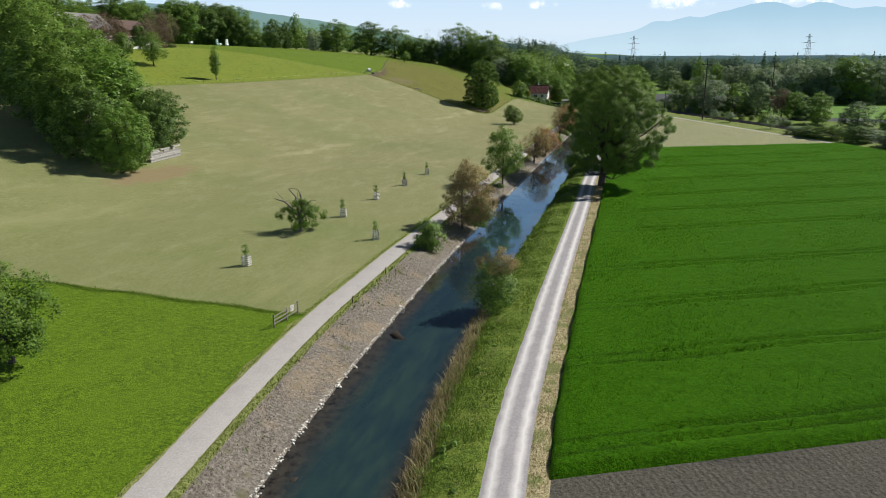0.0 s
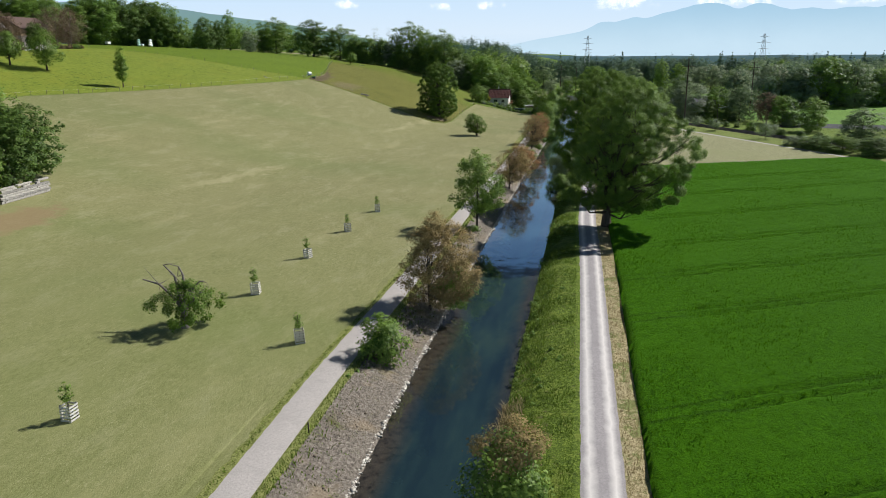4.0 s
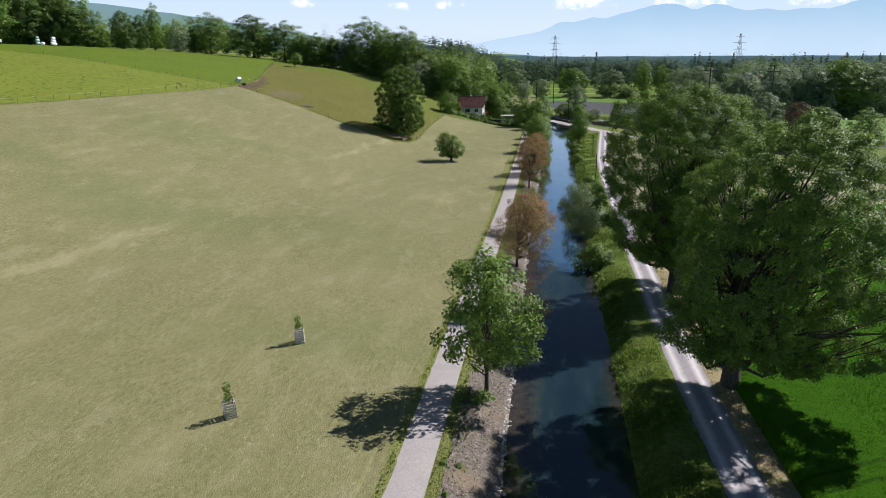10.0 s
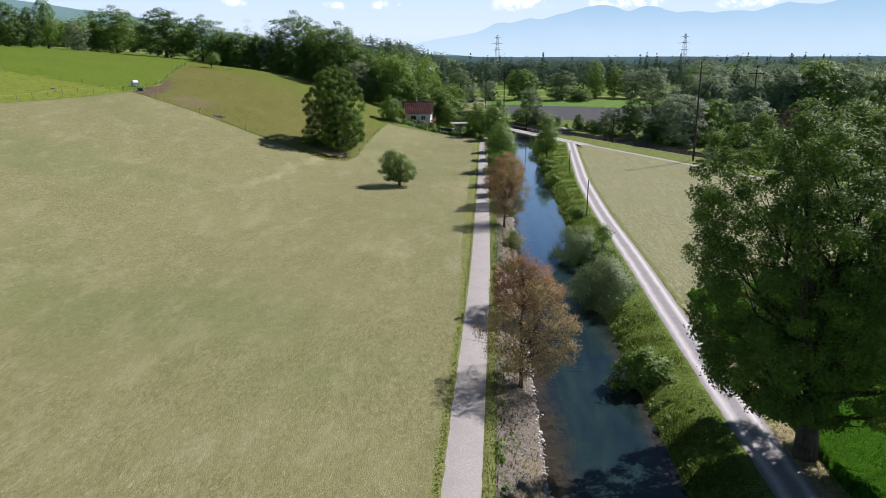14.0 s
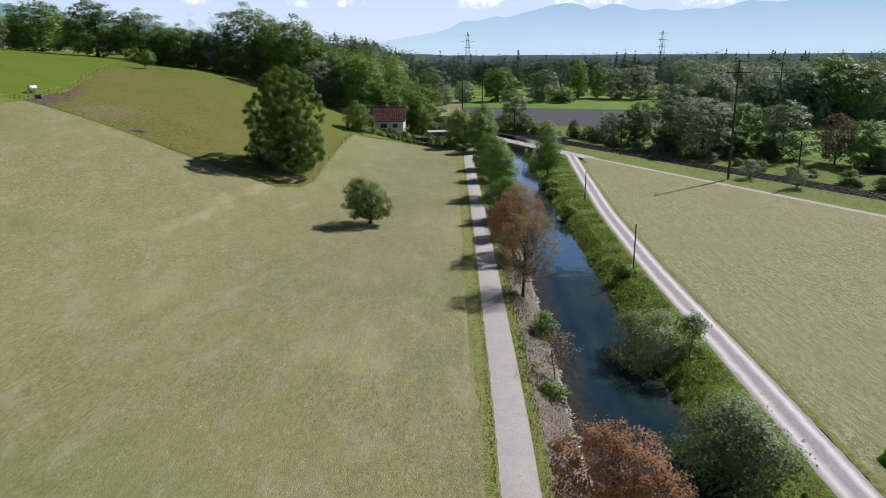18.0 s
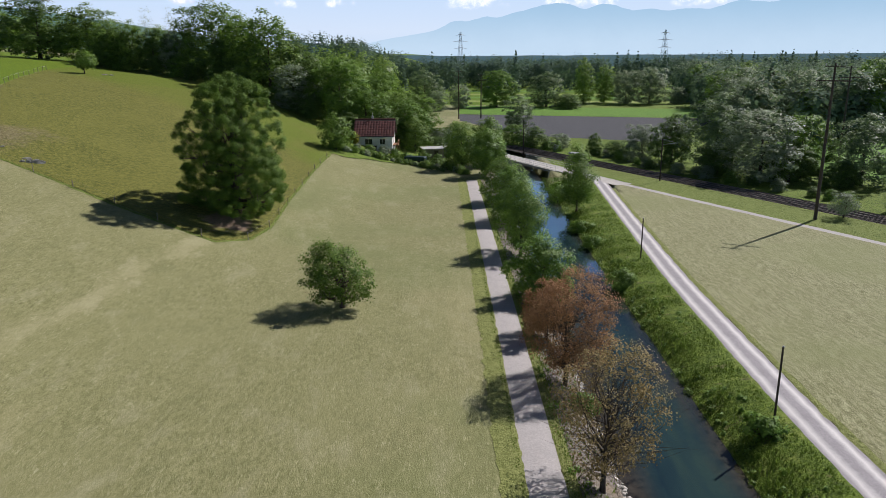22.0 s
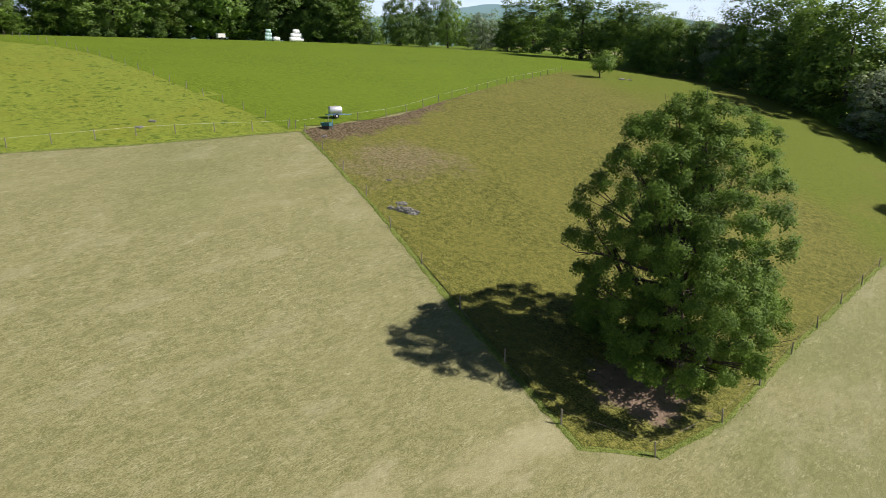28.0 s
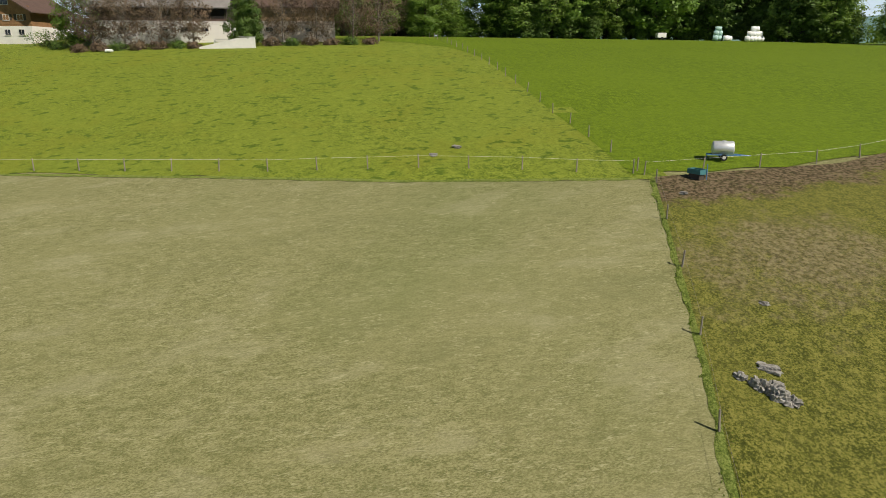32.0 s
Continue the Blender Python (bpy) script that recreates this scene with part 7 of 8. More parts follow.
sp = sapling()
for x, y, a, s in ((-34.5, 89.6, 30, 1.02), (-44.4, 100.8, 12, 1.05), (-44.5, 115.2, -18, 0.97), (-44.4, 129.5, 40, 0.98), (-44.3, 143.5, 20, 0.98)):
    copy_thing(sp, Matrix.Translation(on(x, y, -0.02)) @ Euler((radians(3), radians(-3), radians(a))).to_matrix().to_4x4() @ Matrix.Diagonal((s, s, s, 1)))


# ---------------------------------------------------------------- hilltop: tank, trough, rocks, bales
def tank_trailer():
    z = float(ground(-120.9, 299.6)) + 0.1
    ob = thing("water_tank_trailer", oriented(-120.9, 299.6, z, 68) @ Matrix.Diagonal((0.72, 0.72, 0.72, 1)), "galvanised water tank on a blue two-wheeled trailer", "tank trailer")
    n = 20
    prof = [(-1.15, 0.0), (-1.15, 0.60), (-1.08, 0.72), (-0.98, 0.76), (0.98, 0.76), (1.08, 0.72), (1.15, 0.60), (1.15, 0.0)]
    bm = bmesh.new()
    rings = []
    for x, r in prof:
        rings.append([bm.verts.new((x, r * math.cos(a), 1.35 + r * math.sin(a))) for a in np.linspace(0, 2 * math.pi, n, endpoint=False)] if r else [bm.verts.new((x, 0, 1.35))])
    for a, b in zip(rings[:-1], rings[1:]):
        for i in range(n):
            j = (i + 1) % n
            bm.faces.new([a[0], b[j], b[i]] if len(a) == 1 else ([a[i], a[j], b[0]] if len(b) == 1 else [a[i], a[j], b[j], b[i]]))
    bmesh.ops.recalc_face_normals(bm, faces=bm.faces[:])
    tank = part("tank", solid(bm, "tank", STEEL, smooth=True), ob, "ribless galvanised steel tank")
    part("lid", rod_mesh("lid", [(0.1, 0, 2.0), (0.1, 0, 2.14)], [0.24, 0.24], STEEL, 12), tank)
    for y in (-0.5, 0.5):
        part("chassis_beam", box_mesh("chassis_beam", (-1.7, y - 0.05, 0.55, 1.9, y + 0.05, 0.67), BLUE_PAINT, 0.01), ob)
    part("drawbar", rod_mesh("drawbar", [(1.85, -0.5, 0.6), (2.9, 0, 0.55), (1.85, 0.5, 0.6)], [0.05, 0.05, 0.05], BLUE_PAINT, 6), ob)
    part("support_leg", rod_mesh("support_leg", [(-1.6, 0.5, 0.0), (-1.6, 0.5, 0.6)], [0.04, 0.04], BLUE_PAINT), ob)
    for y in (-0.75, 0.75):
        wh = part("wheel", rod_mesh("tyre", [(0.1, y - 0.12, 0.36), (0.1, y + 0.12, 0.36)], [0.36, 0.36], RUBBER, 16), ob)
        part("rim", rod_mesh("rim", [(0.1, y - 0.13, 0.36), (0.1, y + 0.13, 0.36)], [0.19, 0.19], WOOD_WHITE, 12), wh)
    part("axle", rod_mesh("axle", [(0.1, -0.7, 0.36), (0.1, 0.7, 0.36)], [0.05, 0.05], IRON), ob)


tank_trailer()


def trough():
    z = float(ground(-117.6, 295.8)) + 0.07
    ob = thing("water_trough", oriented(-117.6, 295.8, z, 20), "small blue-green drinking trough beside the fence", "trough")
    part("base", box_mesh("base", (-0.5, -0.3, -0.1, 0.5, 0.3, 0.35), WOOD_DARK, 0.03), ob)
    bm = bmesh.new()
    for a in ((-0.62, -0.38, 0.35, 0.62, -0.32, 0.72), (-0.62, 0.32, 0.35, 0.62, 0.38, 0.72), (-0.62, -0.32, 0.35, -0.56, 0.32, 0.72), (0.56, -0.32, 0.35, 0.62, 0.32, 0.72), (-0.56, -0.32, 0.35, 0.56, 0.32, 0.42)):
        box(bm, *a)
    part("basin", solid(bm, "basin", TEAL), ob)
    part("pipe", rod_mesh("pipe", [(0.66, 0.3, -0.1), (0.66, 0.3, 1.1)], [0.035, 0.035], BLUE_PAINT), ob)


trough()


def boulder(x, y, size, seed, label):
    bm = bmesh.new()
    bmesh.ops.create_icosphere(bm, subdivisions=4, radius=1.0)
    for v in bm.verts:
        n = noise.noise(v.co * 1.3 + Vector((seed, 0, 0))) * 0.5 + noise.noise(v.co * 3.1 + Vector((0, seed, 0))) * 0.25 + abs(noise.noise(v.co * 4.0)) * 0.5 - abs(noise.noise(v.co * 9.0 + Vector((0, 0, seed)))) * 0.35
        v.co = Vector((v.co.x * size[0], v.co.y * size[1], v.co.z * size[2])) * (1 + n)
        v.co.z = round(v.co.z / 0.14) * 0.14 * 0.5 + v.co.z * 0.5
    return tagged_place(bm, x, y, label)


def tagged_place(bm, x, y, label):
    ob = new("rock", solid(bm, "rock", STONE))
    ob.matrix_basis = oriented(x, y, float(ground(x, y)) + 0.1, 35)
    return tagged(ob, label, "rock", "rock outcrop")


boulder(-96.0, 288.6, (0.55, 0.32, 0.16), 3, "flat grey rock in the trodden pasture")
boulder(-95.0, 287.5, (0.45, 0.30, 0.34), 5, "jagged grey rock with dark cracks in the pasture")
boulder(-94.3, 287.9, (0.50, 0.32, 0.40), 8, "jagged grey rock with dark cracks in the pasture")
boulder(-93.8, 288.3, (0.42, 0.30, 0.28), 11, "low dark rock at the edge of the outcrop")
boulder(-95.7, 287.0, (0.30, 0.22, 0.22), 14, "small pale rock of the outcrop")
boulder(-94.9, 288.3, (0.35, 0.22, 0.18), 17, "small dark rock sunk in the outcrop")
for x, y, s, sd in ((-129.9, 279.6, 0.45, 21), (-128.2, 277.3, 0.4, 22), (-115, 293.5, 0.3, 23), (-100.8, 291.2, 0.25, 25), (-127.5, 379.5, 0.6, 26), (-126.3, 380.5, 0.5, 27)):
    boulder(x, y, (s, s * 0.7, s * 0.35), sd, "flat pale stone in the grass")


def bale(x, y, z, mat, label, r=0.65, tilt=0.0):
    n = 16
    bm = bmesh.new()
    rings = []
    for t, rr in ((-0.6, 0.0), (-0.6, 0.85), (-0.5, 1.0), (0, 1.03), (0.5, 1.0), (0.6, 0.85), (0.6, 0.0)):
        rings.append([bm.verts.new((t, rr * r * math.cos(a), r + rr * r * math.sin(a))) for a in np.linspace(0, 2 * math.pi, n, endpoint=False)] if rr else [bm.verts.new((t, 0, r))])
    for a, b in zip(rings[:-1], rings[1:]):
        for i in range(n):
            j = (i + 1) % n
            bm.faces.new([a[0], b[j], b[i]] if len(a) == 1 else ([a[i], a[j], b[0]] if len(b) == 1 else [a[i], a[j], b[j], b[i]]))
    bmesh.ops.recalc_face_normals(bm, faces=bm.faces[:])
    ob = new("silage_bale", solid(bm, "silage_bale", mat, smooth=True))
    ob.matrix_basis = oriented(x, y, z, 60 + tilt)
    return tagged(ob, label, "silage bale", "wrapped bales")


for k, (dx, dy) in enumerate(((0, 0), (-0.7, 1.35), (-1.4, 2.7), (-2.1, 4.05), (-2.8, 5.4))):
    x, y = -237.2 + dx, 370.6 + dy
    bale(x, y, float(ground(x, y)) + 0.08, FOIL_WHITE, "silage bale wrapped in white film", tilt=k * 7)
    if k < 4:
        bale(x - 0.35, y + 0.68, float(ground(x, y)) + 1.25, FOIL_WHITE, "silage bale wrapped in white film on a stack", tilt=k * 9)
    if 0 < k < 3:
        bale(x - 0.35, y + 0.68, float(ground(x, y)) + 2.4, FOIL_WHITE, "silage bale wrapped in white film on top of a stack", tilt=k * 5)
for k, (dx, dy) in enumerate(((0, 0), (-0.7, 1.35), (0.3, 2.6), (-0.5, 3.9))):
    x, y = -237.9 + dx, 362.5 + dy
    m = FOIL_TEAL if k < 2 else FOIL_WHITE
    bale(x, y, float(ground(x, y)) + 0.08, m, "silage bale wrapped in film", tilt=k * 11)
    if k < 2:
        bale(x - 0.3, y + 0.3, float(ground(x, y)) + 1.25, FOIL_TEAL, "silage bale wrapped in pale green film on a stack", tilt=k * 8)
        bale(x - 0.3, y + 0.6 - 0.5 * k, float(ground(x, y)) + 2.4, FOIL_TEAL, "silage bale wrapped in pale green film on a stack", r=0.55)
ob = thing("water_barrel_cart", on(-248.3, 353.2, 0.1), "small white cart at the edge of the wood", "cart")
part("body", box_mesh("body", (-0.7, -1.2, 0.5, 0.7, 1.2, 1.7), PLASTER, 0.06), ob)
for s in (-0.72, 0.72):
    part("wheel", rod_mesh("wheel", [(s - 0.08, 0, 0.34), (s + 0.08, 0, 0.34)], [0.34, 0.34], RUBBER, 12), ob)


# ---------------------------------------------------------------- old stone wall below the western wood
def stone_wall():
    ob = thing("stone_wall", (-98.5, 127.5, 0), "ruined pale stone wall below the wood", "wall")
    sm = []
    for k in range(6):
        bm = bmesh.new()
        box(bm, -0.22, -0.33 - 0.03 * k, -0.17, 0.22, 0.33 + 0.03 * k, 0.17, 0.05)
        for v in bm.verts:
            v.co += Vector(rng.uniform(-0.035, 0.035, 3))
        sm.append(solid(bm, "stone", (STONE_PALE, STONE)[k % 3 == 2]))
    for r in range(7):
        for c in range(14):
            y = -4.2 + c * 0.74 + 0.34 * (r % 2)
            x = 1.0 - 0.08 * y * 0.5
            z = float(ground(-98.5 + x, 127.5 + y)) + 0.15 + 0.345 * r
            if r > 4 and rng.uniform() < 0.4:
                continue
            part("stone", sm[(r * 5 + c * 3) % 6], ob, at=pose(x + rng.uniform(-0.04, 0.04), y, z, rng.uniform(-3, 3), rng.uniform(-3, 3), rng.uniform(-5, 5)))


stone_wall()


# ---------------------------------------------------------------- farm on the hill
def farm_house():
    """The chalet with board walls; its gable looks down the hill."""
    w, d, eave, ridge = 11.0, 12.0, 5.6, 8.9
    x, y = -225.0, 209.6
    z = float(ground(x, y))
    ob = thing("farmhouse", oriented(x, y, z, 90 - 14), "brown boarded farmhouse with a wide dark gable roof", "house")
    part("wall", solid(gable_shell(d, w, eave, ridge - 0.1), "wall", WOOD_BROWN), ob, at=oriented(0, 0, 0, 90))
    part("ground_floor", box_mesh("ground_floor", (-w / 2 - 0.06, -d / 2 - 0.06, -1.0, w / 2 + 0.06, d / 2 + 0.06, 2.5), PLASTER, 0.02), ob)
    run, rise = w / 2, ridge - eave
    for s in (-1, 1):
        part("roof", solid(roof_slab(d + 3.2, run, rise, 0.2, 1.3), "roof", ROOF_BROWN), ob, at=oriented(s * w / 2, 0, eave, 90 * s))
    for a in (-2.6, 0.6, 3.4):
        window(ob, a, -d / 2 - 0.07, 1.4, 1.2, 1.1)
        window(ob, a, -d / 2 - 0.02, 4.1, 1.3, 1.1, shutters=True)
    window(ob, 0.4, -d / 2 - 0.02, 6.8, 2.0, 0.9)
    for k in range(14):
        part("board", box_mesh("board", (-w / 2 + 0.1, -d / 2 - 0.05, 2.55 + 0.26 * k, w / 2 - 0.1, -d / 2 - 0.02, 2.78 + 0.26 * k), WOOD_BROWN), ob)


farm_house()


def barn(x, y, z, w, d, eave, ridge, wall, roofm, rz, label, lower=None, dark_top=False):
    ob = thing("barn", oriented(x, y, z, rz), label, "barn")
    part("wall", solid(gable_shell(w, d, eave, ridge - 0.1), "wall", wall), ob)
    if lower:
        part("lower_wall", box_mesh("lower_wall", (-w / 2 - 0.06, -d / 2 - 0.06, -2.4, w / 2 + 0.06, d / 2 + 0.06, 3.4), lower, 0.02), ob)
    run, rise = d / 2, ridge - eave
    part("roof", solid(roof_slab(w + 2.0, run, rise, 0.2, 1.2), "roof", roofm), ob, at=oriented(0, -d / 2, eave))
    part("roof", solid(roof_slab(w + 2.0, run, rise, 0.2, 1.2), "roof", roofm), ob, at=oriented(0, d / 2, eave, 180))
    for k in range(max(3, int(w / 4))):
        window(ob, -w / 2 + 2 + 3.6 * k, -d / 2 - 0.07, 1.9, 1.4, 0.8)
    if dark_top:
        part("beam", box_mesh("beam", (-w / 2 - 0.1, -d / 2 - 0.14, 3.4, w / 2 + 0.1, -d / 2 - 0.06, 3.75), ROOF_BROWN), ob, "dark red timber beam")
        # The loft is no hole: a flat panel carries its inner shade as colour.
        part("opening", box_mesh("opening", (w / 2 - 9, -d / 2 - 0.1, 3.9, w / 2 - 0.3, -d / 2 - 0.07, eave - 0.1), DARK), ob, "dark panel for the shade in the open hay loft")
    return ob


barn(-218.0, 237.8, 29.3, 24, 13, 6.5, 11.6, WOOD_DARK, ROOF_GREY, 90, "long whitewashed barn with a grey roof and dark open loft", lower=PLASTER, dark_top=True)
barn(-215.5, 262.8, 29.3, 14, 12, 6.3, 9.8, WOOD_TAN, ROOF_BROWN, 90, "tan boarded barn with a plastered base", lower=PLASTER_PINK)


def ramp():
    x, y = -199.8, 251.5
    z = float(ground(x, y))
    ob = thing("ramp_wall", oriented(x, y, z, 83), "white concrete ramp wall below the barn", "wall")
    bm = bmesh.new()
    prof = [(-5.0, -0.6), (4.6, -0.6), (4.6, 1.9), (1.5, 1.75), (-5.0, 0.25)]
    a = [bm.verts.new((p, -0.2, q)) for p, q in prof]
    b = [bm.verts.new((p, 0.2, q)) for p, q in prof]
    bm.faces.new(a)
    bm.faces.new(b[::-1])
    for i in range(5):
        j = (i + 1) % 5
        bm.faces.new((a[j], a[i], b[i], b[j]))
    part("wall", solid(bm, "wall", PLASTER), ob)
    part("cap", box_mesh("cap", (1.5, -0.26, 1.9, 4.7, 0.26, 2.0), CONCRETE, 0.02), ob)
    part("ramp", box_mesh("ramp", (-5, 0.25, -0.5, 4.6, 4.2, 0.28), CONCRETE, 0.03), ob)
    for k in range(5):
        part("gate_rail", rod_mesh("gate_rail", [(-3.5, 4.0, 0.5 + 0.28 * k), (0.2, 4.0, 0.5 + 0.28 * k)], [0.035, 0.035], STEEL), ob)
    for p in (-3.5, 0.2):
        part("gate_post", rod_mesh("gate_post", [(p, 4.0, 0), (p, 4.0, 1.8)], [0.05, 0.05], STEEL), ob)


ramp()
BT = "tall dull brown tree with bare branches before the barn"
for x, y, h, r, m, lab in ((-204.8, 228.0, 13.0, 5.0, LEAF_DULL, BT), (-204.0, 233.5, 14.0, 5.2, LEAF_DULL, BT), (-204.6, 239.5, 13.5, 5.2, LEAF_DULL, BT), (-204.0, 245.0, 11.5, 4.2, LEAF_DULL, BT), (-203.6, 260.5, 13.0, 4.6, LEAF_DULL, BT), (-204.2, 266.5, 15.0, 5.4, LEAF_DULL, BT), (-203.6, 273.0, 15.0, 5.6, LEAF_DULL, BT), (-209.0, 278.0, 14.0, 5.4, LEAF_DULL, BT), (-210.0, 223.5, 11.6, 4.2, LEAF, "dark green tree beside the farmhouse"), (-202.4, 254.2, 9.4, 3.4, LEAF_DARK, "dark green bushy tree beside the ramp")):
    dull = m is LEAF_DULL
    tree("farm_tree", on(x, y, -0.05), lab, h, r, 1.4 if dull else 0.6, 0.24 if dull else 0.34, 5600 if dull else 6000, 90, m, 0.15, 34, twigs=3 if dull else 0, bark=BARK_PALE if dull else BARK, top=0.8, group="trees round the farm", low=0.8 if dull else 1.0)
for k, (x, y, h) in enumerate(((-213.5, 217.0, 3.0), (-207, 221, 1.6), (-201.6, 226.5, 1.5), (-202.2, 229.5, 1.8), (-202.0, 232.8, 1.6), (-202.4, 236, 1.9), (-202.0, 239.5, 1.7), (-202.4, 242.6, 1.5), (-201.6, 245.4, 1.3), (-202.4, 258.5, 1.7), (-202.0, 262, 1.4), (-202.2, 265.6, 1.6), (-201.8, 269, 1.4), (-201.6, 272.5, 1.7), (-202.4, 276, 1.3))):
    dry = k > 1 and k % 3 != 1
    bush("farm_shrub", on(x, y, 0.05), "brown leafless brush under the farm trees" if dry else "low leafy shrub in front of the farm", h, h * 1.1, 0.24, 1100, LEAF_DULL if dry else LEAF_DARK, "farm shrubs")
hay = new("boat_tarp", box_mesh("boat_tarp", (-0.9, -0.5, 0, 0.9, 0.5, 0.5), FOIL_WHITE, 0.15))
hay.matrix_basis = Matrix.Translation(on(-199.9, 231.8, 0.06))
tagged(hay, "small white covered heap in front of the farm", "heap")


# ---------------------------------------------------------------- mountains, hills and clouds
# Backdrop colour: distance haze is put straight into what it emits.
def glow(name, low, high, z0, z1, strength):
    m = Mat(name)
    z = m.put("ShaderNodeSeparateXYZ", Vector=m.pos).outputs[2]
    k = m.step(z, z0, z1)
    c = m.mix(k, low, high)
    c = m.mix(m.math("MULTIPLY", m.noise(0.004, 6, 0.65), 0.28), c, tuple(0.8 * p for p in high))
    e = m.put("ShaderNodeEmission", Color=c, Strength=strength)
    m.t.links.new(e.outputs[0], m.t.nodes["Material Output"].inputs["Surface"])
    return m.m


def ridge(name, dist, b0, b1, profile, mat, label, rough=1.6, jag=0.0):
    """A far ridge seen from bearing b0 to b1 (degrees left of +y); profile: (bearing, height)."""
    bs = np.linspace(b0, b1, 500)
    h = np.interp(bs, [p[0] for p in profile], [p[1] for p in profile])
    ker = np.hanning(9)
    h = np.convolve(np.pad(h, 4, mode="edge"), ker / ker.sum(), "valid")
    for wdt, amp in ((41, 3.0), (13, 1.2), (5, 0.5)):
        kk = np.hanning(wdt + 2)
        h = h + rough * amp * np.convolve(rng.normal(size=500 + wdt + 1), kk / kk.sum(), "valid")[:500] * (wdt ** 0.5) * 0.4
    if jag:
        tri = lambda u: np.abs((u % 1.0) - 0.5) * 2
        h = h + jag * (np.clip(h, 0, 200) / 200) * (tri(bs * 0.31 + 0.2) + 0.55 * tri(bs * 0.83 + 0.4 * np.sin(bs)) + 0.16 * tri(bs * 2.1) + 0.06 * tri(bs * 5.3) - 0.9)
    fr = np.linspace(0, 1, 7)
    v, n = [], len(bs)
    for f in fr:
        r = dist - 260 * (1 - f)
        v.append(np.column_stack([-np.sin(np.radians(bs)) * r, 100 + np.cos(np.radians(bs)) * r, -30 + (h + 30) * f]))
    v = np.concatenate(v)
    ii = np.arange(n * 7).reshape(7, n)
    q = np.stack([ii[:-1, :-1], ii[:-1, 1:], ii[1:, 1:], ii[1:, :-1]], -1).reshape(-1, 4)
    tagged(new(name, raw(name, v, q, [mat], smooth=True)), label, "mountains", kind="structure")


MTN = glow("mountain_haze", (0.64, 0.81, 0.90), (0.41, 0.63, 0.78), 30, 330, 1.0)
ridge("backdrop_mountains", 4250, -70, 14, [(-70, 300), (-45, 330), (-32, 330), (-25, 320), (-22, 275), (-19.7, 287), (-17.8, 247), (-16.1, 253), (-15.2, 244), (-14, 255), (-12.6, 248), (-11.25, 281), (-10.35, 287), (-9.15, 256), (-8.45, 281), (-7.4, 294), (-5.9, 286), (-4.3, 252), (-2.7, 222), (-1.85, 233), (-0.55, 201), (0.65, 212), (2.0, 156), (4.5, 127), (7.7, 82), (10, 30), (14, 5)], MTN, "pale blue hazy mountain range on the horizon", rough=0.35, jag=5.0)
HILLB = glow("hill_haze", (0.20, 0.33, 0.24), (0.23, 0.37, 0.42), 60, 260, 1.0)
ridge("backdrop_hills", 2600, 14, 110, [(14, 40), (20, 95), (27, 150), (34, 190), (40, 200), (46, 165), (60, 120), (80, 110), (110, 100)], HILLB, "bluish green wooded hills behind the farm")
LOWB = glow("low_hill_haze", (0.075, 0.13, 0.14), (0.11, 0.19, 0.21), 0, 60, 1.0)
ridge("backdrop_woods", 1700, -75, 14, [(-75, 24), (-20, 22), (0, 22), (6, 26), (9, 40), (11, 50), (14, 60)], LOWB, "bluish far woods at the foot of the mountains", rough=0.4)


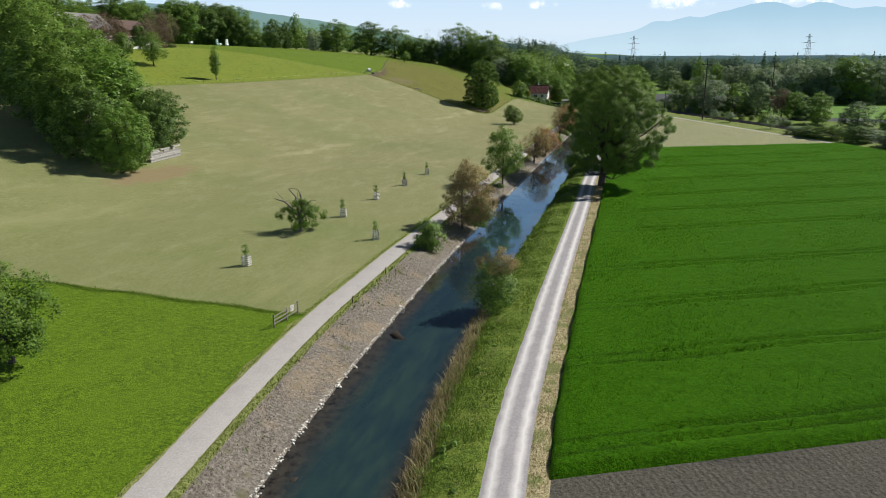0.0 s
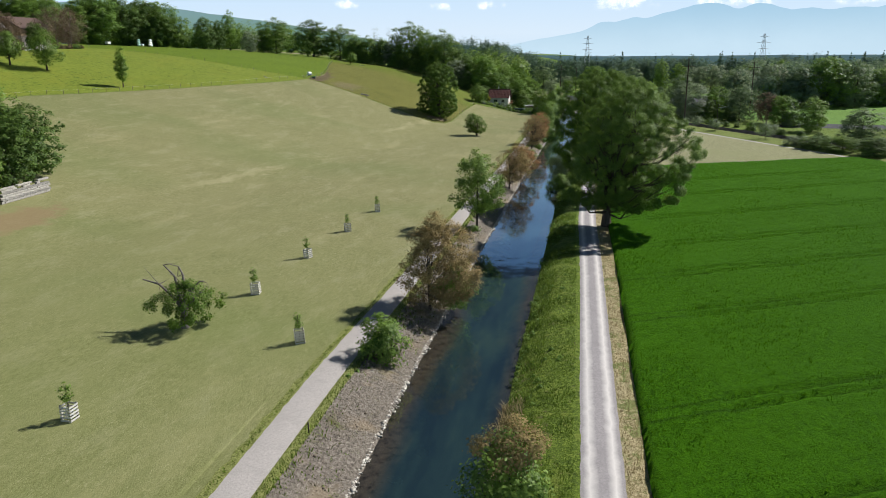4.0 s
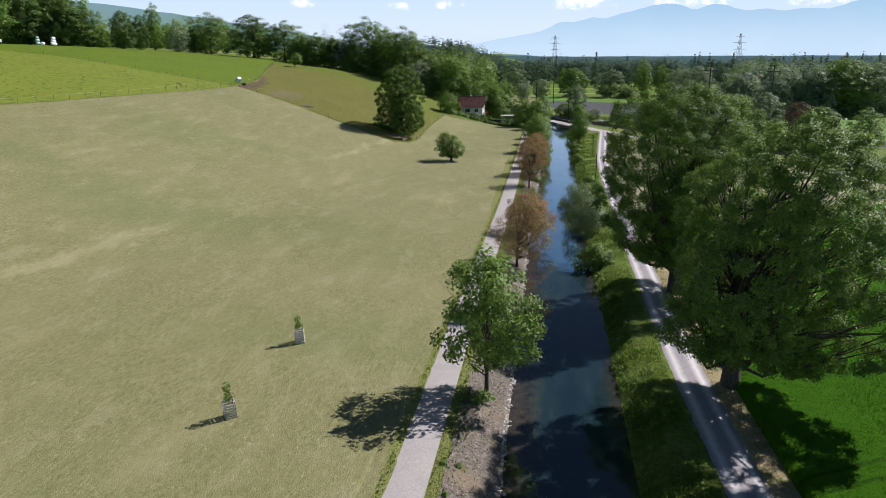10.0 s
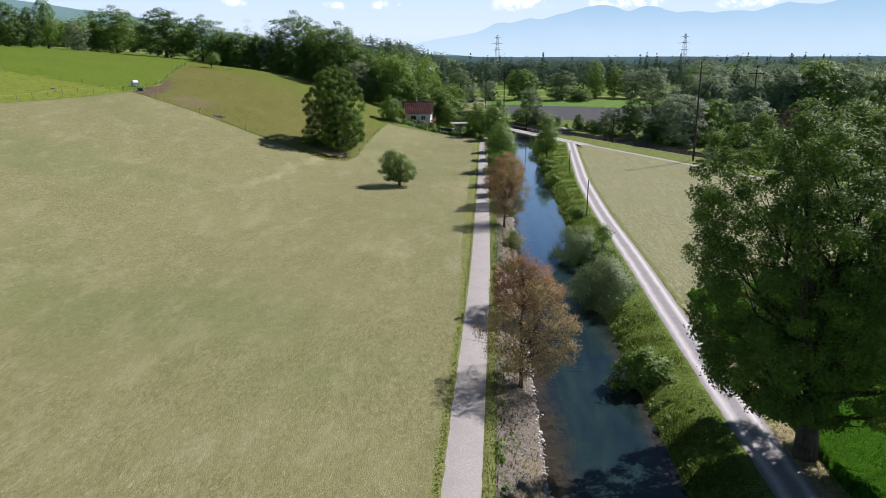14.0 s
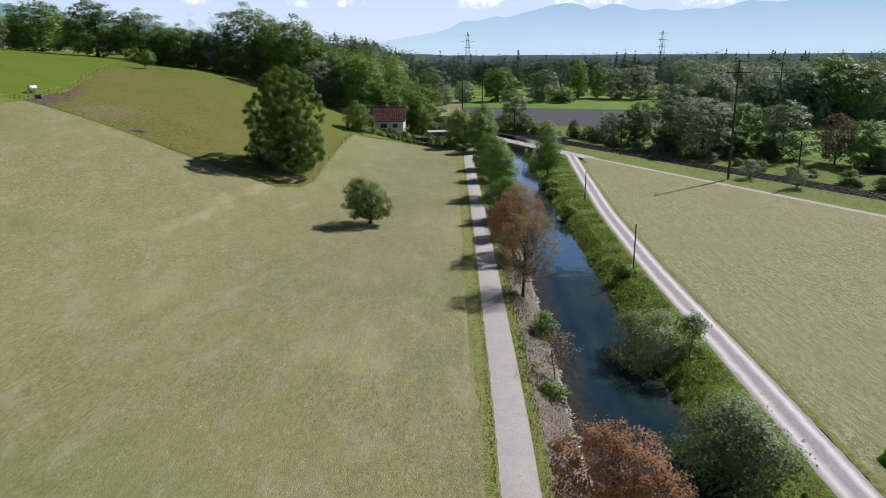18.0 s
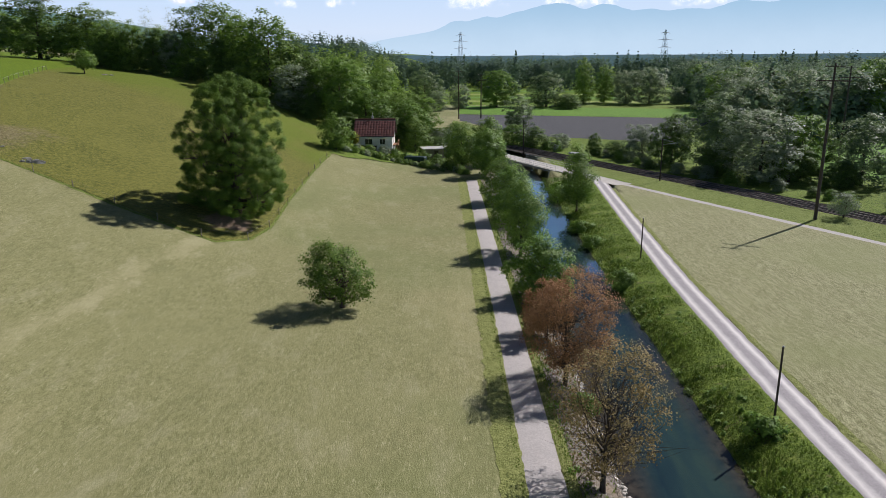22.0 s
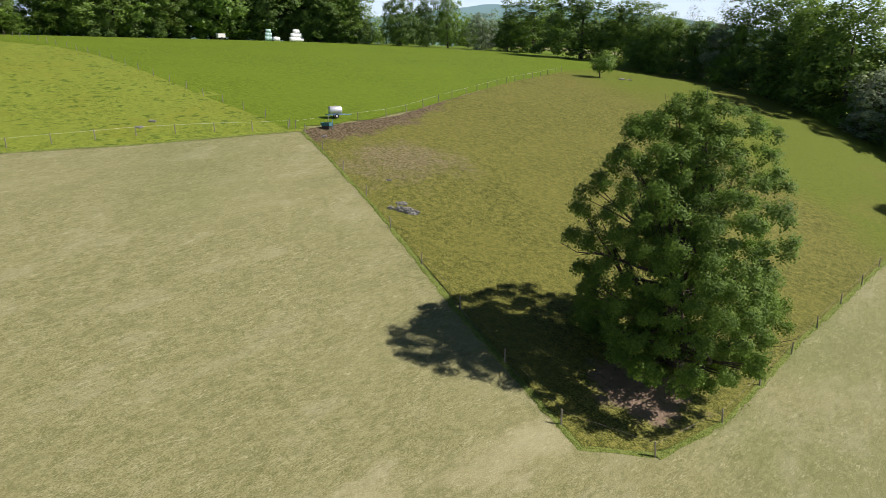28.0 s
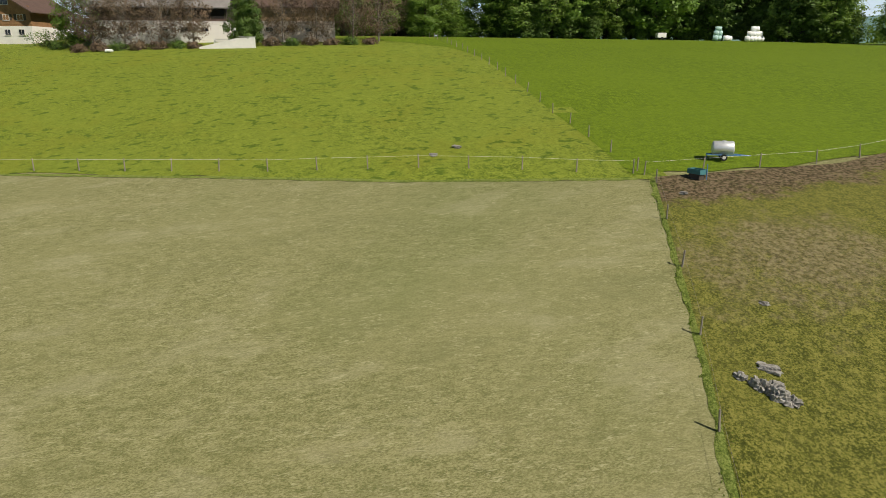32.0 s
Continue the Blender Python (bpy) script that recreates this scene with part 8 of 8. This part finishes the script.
def sky_band():
    """The pale hazy air low over the horizon, far behind everything."""
    m = Mat("horizon_air")
    z = m.put("ShaderNodeSeparateXYZ", Vector=m.pos).outputs[2]
    c = m.ramp(m.math("MULTIPLY", z, 1 / 1400.0), [(0.0, (0.66, 0.80, 0.90)), (0.12, (0.72, 0.84, 0.93)), (0.28, (0.62, 0.79, 0.94)), (0.6, (0.36, 0.58, 0.86)), (1.0, (0.20, 0.40, 0.74))])
    e = m.put("ShaderNodeEmission", Color=c, Strength=1.0)
    m.t.links.new(e.outputs[0], m.t.nodes["Material Output"].inputs["Surface"])
    a = np.linspace(0, 2 * np.pi, 97)[:-1]
    v = np.concatenate([np.column_stack([np.cos(a) * 4750, 100 + np.sin(a) * 4750, np.full(96, zz)]) for zz in (-60.0, 300.0, 700.0, 1400.0)])
    q = [[k * 96 + i, k * 96 + (i + 1) % 96, (k + 1) * 96 + (i + 1) % 96, (k + 1) * 96 + i] for k in range(3) for i in range(96)]
    tagged(new("backdrop_sky", raw("backdrop_sky", v, q, [m.m], smooth=True)), "pale blue hazy sky low over the horizon", "sky", kind="structure")


sky_band()


def clouds():
    m = Mat("cloud_white")
    e = m.put("ShaderNodeEmission", Strength=1.3)
    e.inputs["Color"].default_value = (0.97, 0.98, 1.0, 1)
    tr = m.t.nodes.new("ShaderNodeBsdfTransparent")
    k = m.noise(0.014, 6, 0.65)
    uv = m.put("ShaderNodeSeparateXYZ", Vector=m.t.nodes.new("ShaderNodeUVMap").outputs[0])
    u, w = uv.outputs[0], uv.outputs[1]
    mask = m.math("MULTIPLY", m.math("MULTIPLY", u, m.math("SUBTRACT", 1.0, u)), m.math("MULTIPLY", w, m.math("SUBTRACT", 1.0, w)))
    f = m.math("MULTIPLY", m.step(m.math("ADD", m.math("MULTIPLY", mask, 5.0), m.math("MULTIPLY", k, 1.9)), 0.98, 1.55), m.step(mask, 0.0, 0.03))
    mx = m.put("ShaderNodeMixShader", _0=m.math("MULTIPLY", f, 0.85), _1=tr.outputs[0], _2=e.outputs[0])
    m.t.links.new(mx.outputs[0], m.t.nodes["Material Output"].inputs["Surface"])
    for b, el, w, h in ((-1.2, 4.2, 5.2, 1.5), (-9, 4.1, 7, 1.1), (9, 4.1, 2.4, 0.8), (13, 4.0, 2.0, 0.7), (-26, 4.6, 12, 1.8), (20, 4.2, 2.6, 0.8), (-4.5, 5.4, 4, 1.2), (-18, 3.9, 6, 0.9)):
        r = 4600
        bb = np.radians(np.array([b + w / 2, b - w / 2, b - w / 2, b + w / 2]))
        ee = np.radians(np.array([el - h / 2, el - h / 2, el + h / 2, el + h / 2]))
        v = np.column_stack([-np.sin(bb) * r, 100 + np.cos(bb) * r, r * np.tan(ee)])
        ob = new("backdrop_cloud", raw("cloud", v, [[0, 1, 2, 3]], [m.m], uvs=[(0, 0), (1, 0), (1, 1), (0, 1)]))
        tagged(ob, "white fair-weather cloud low over the mountains", "cloud", kind="structure")


clouds()
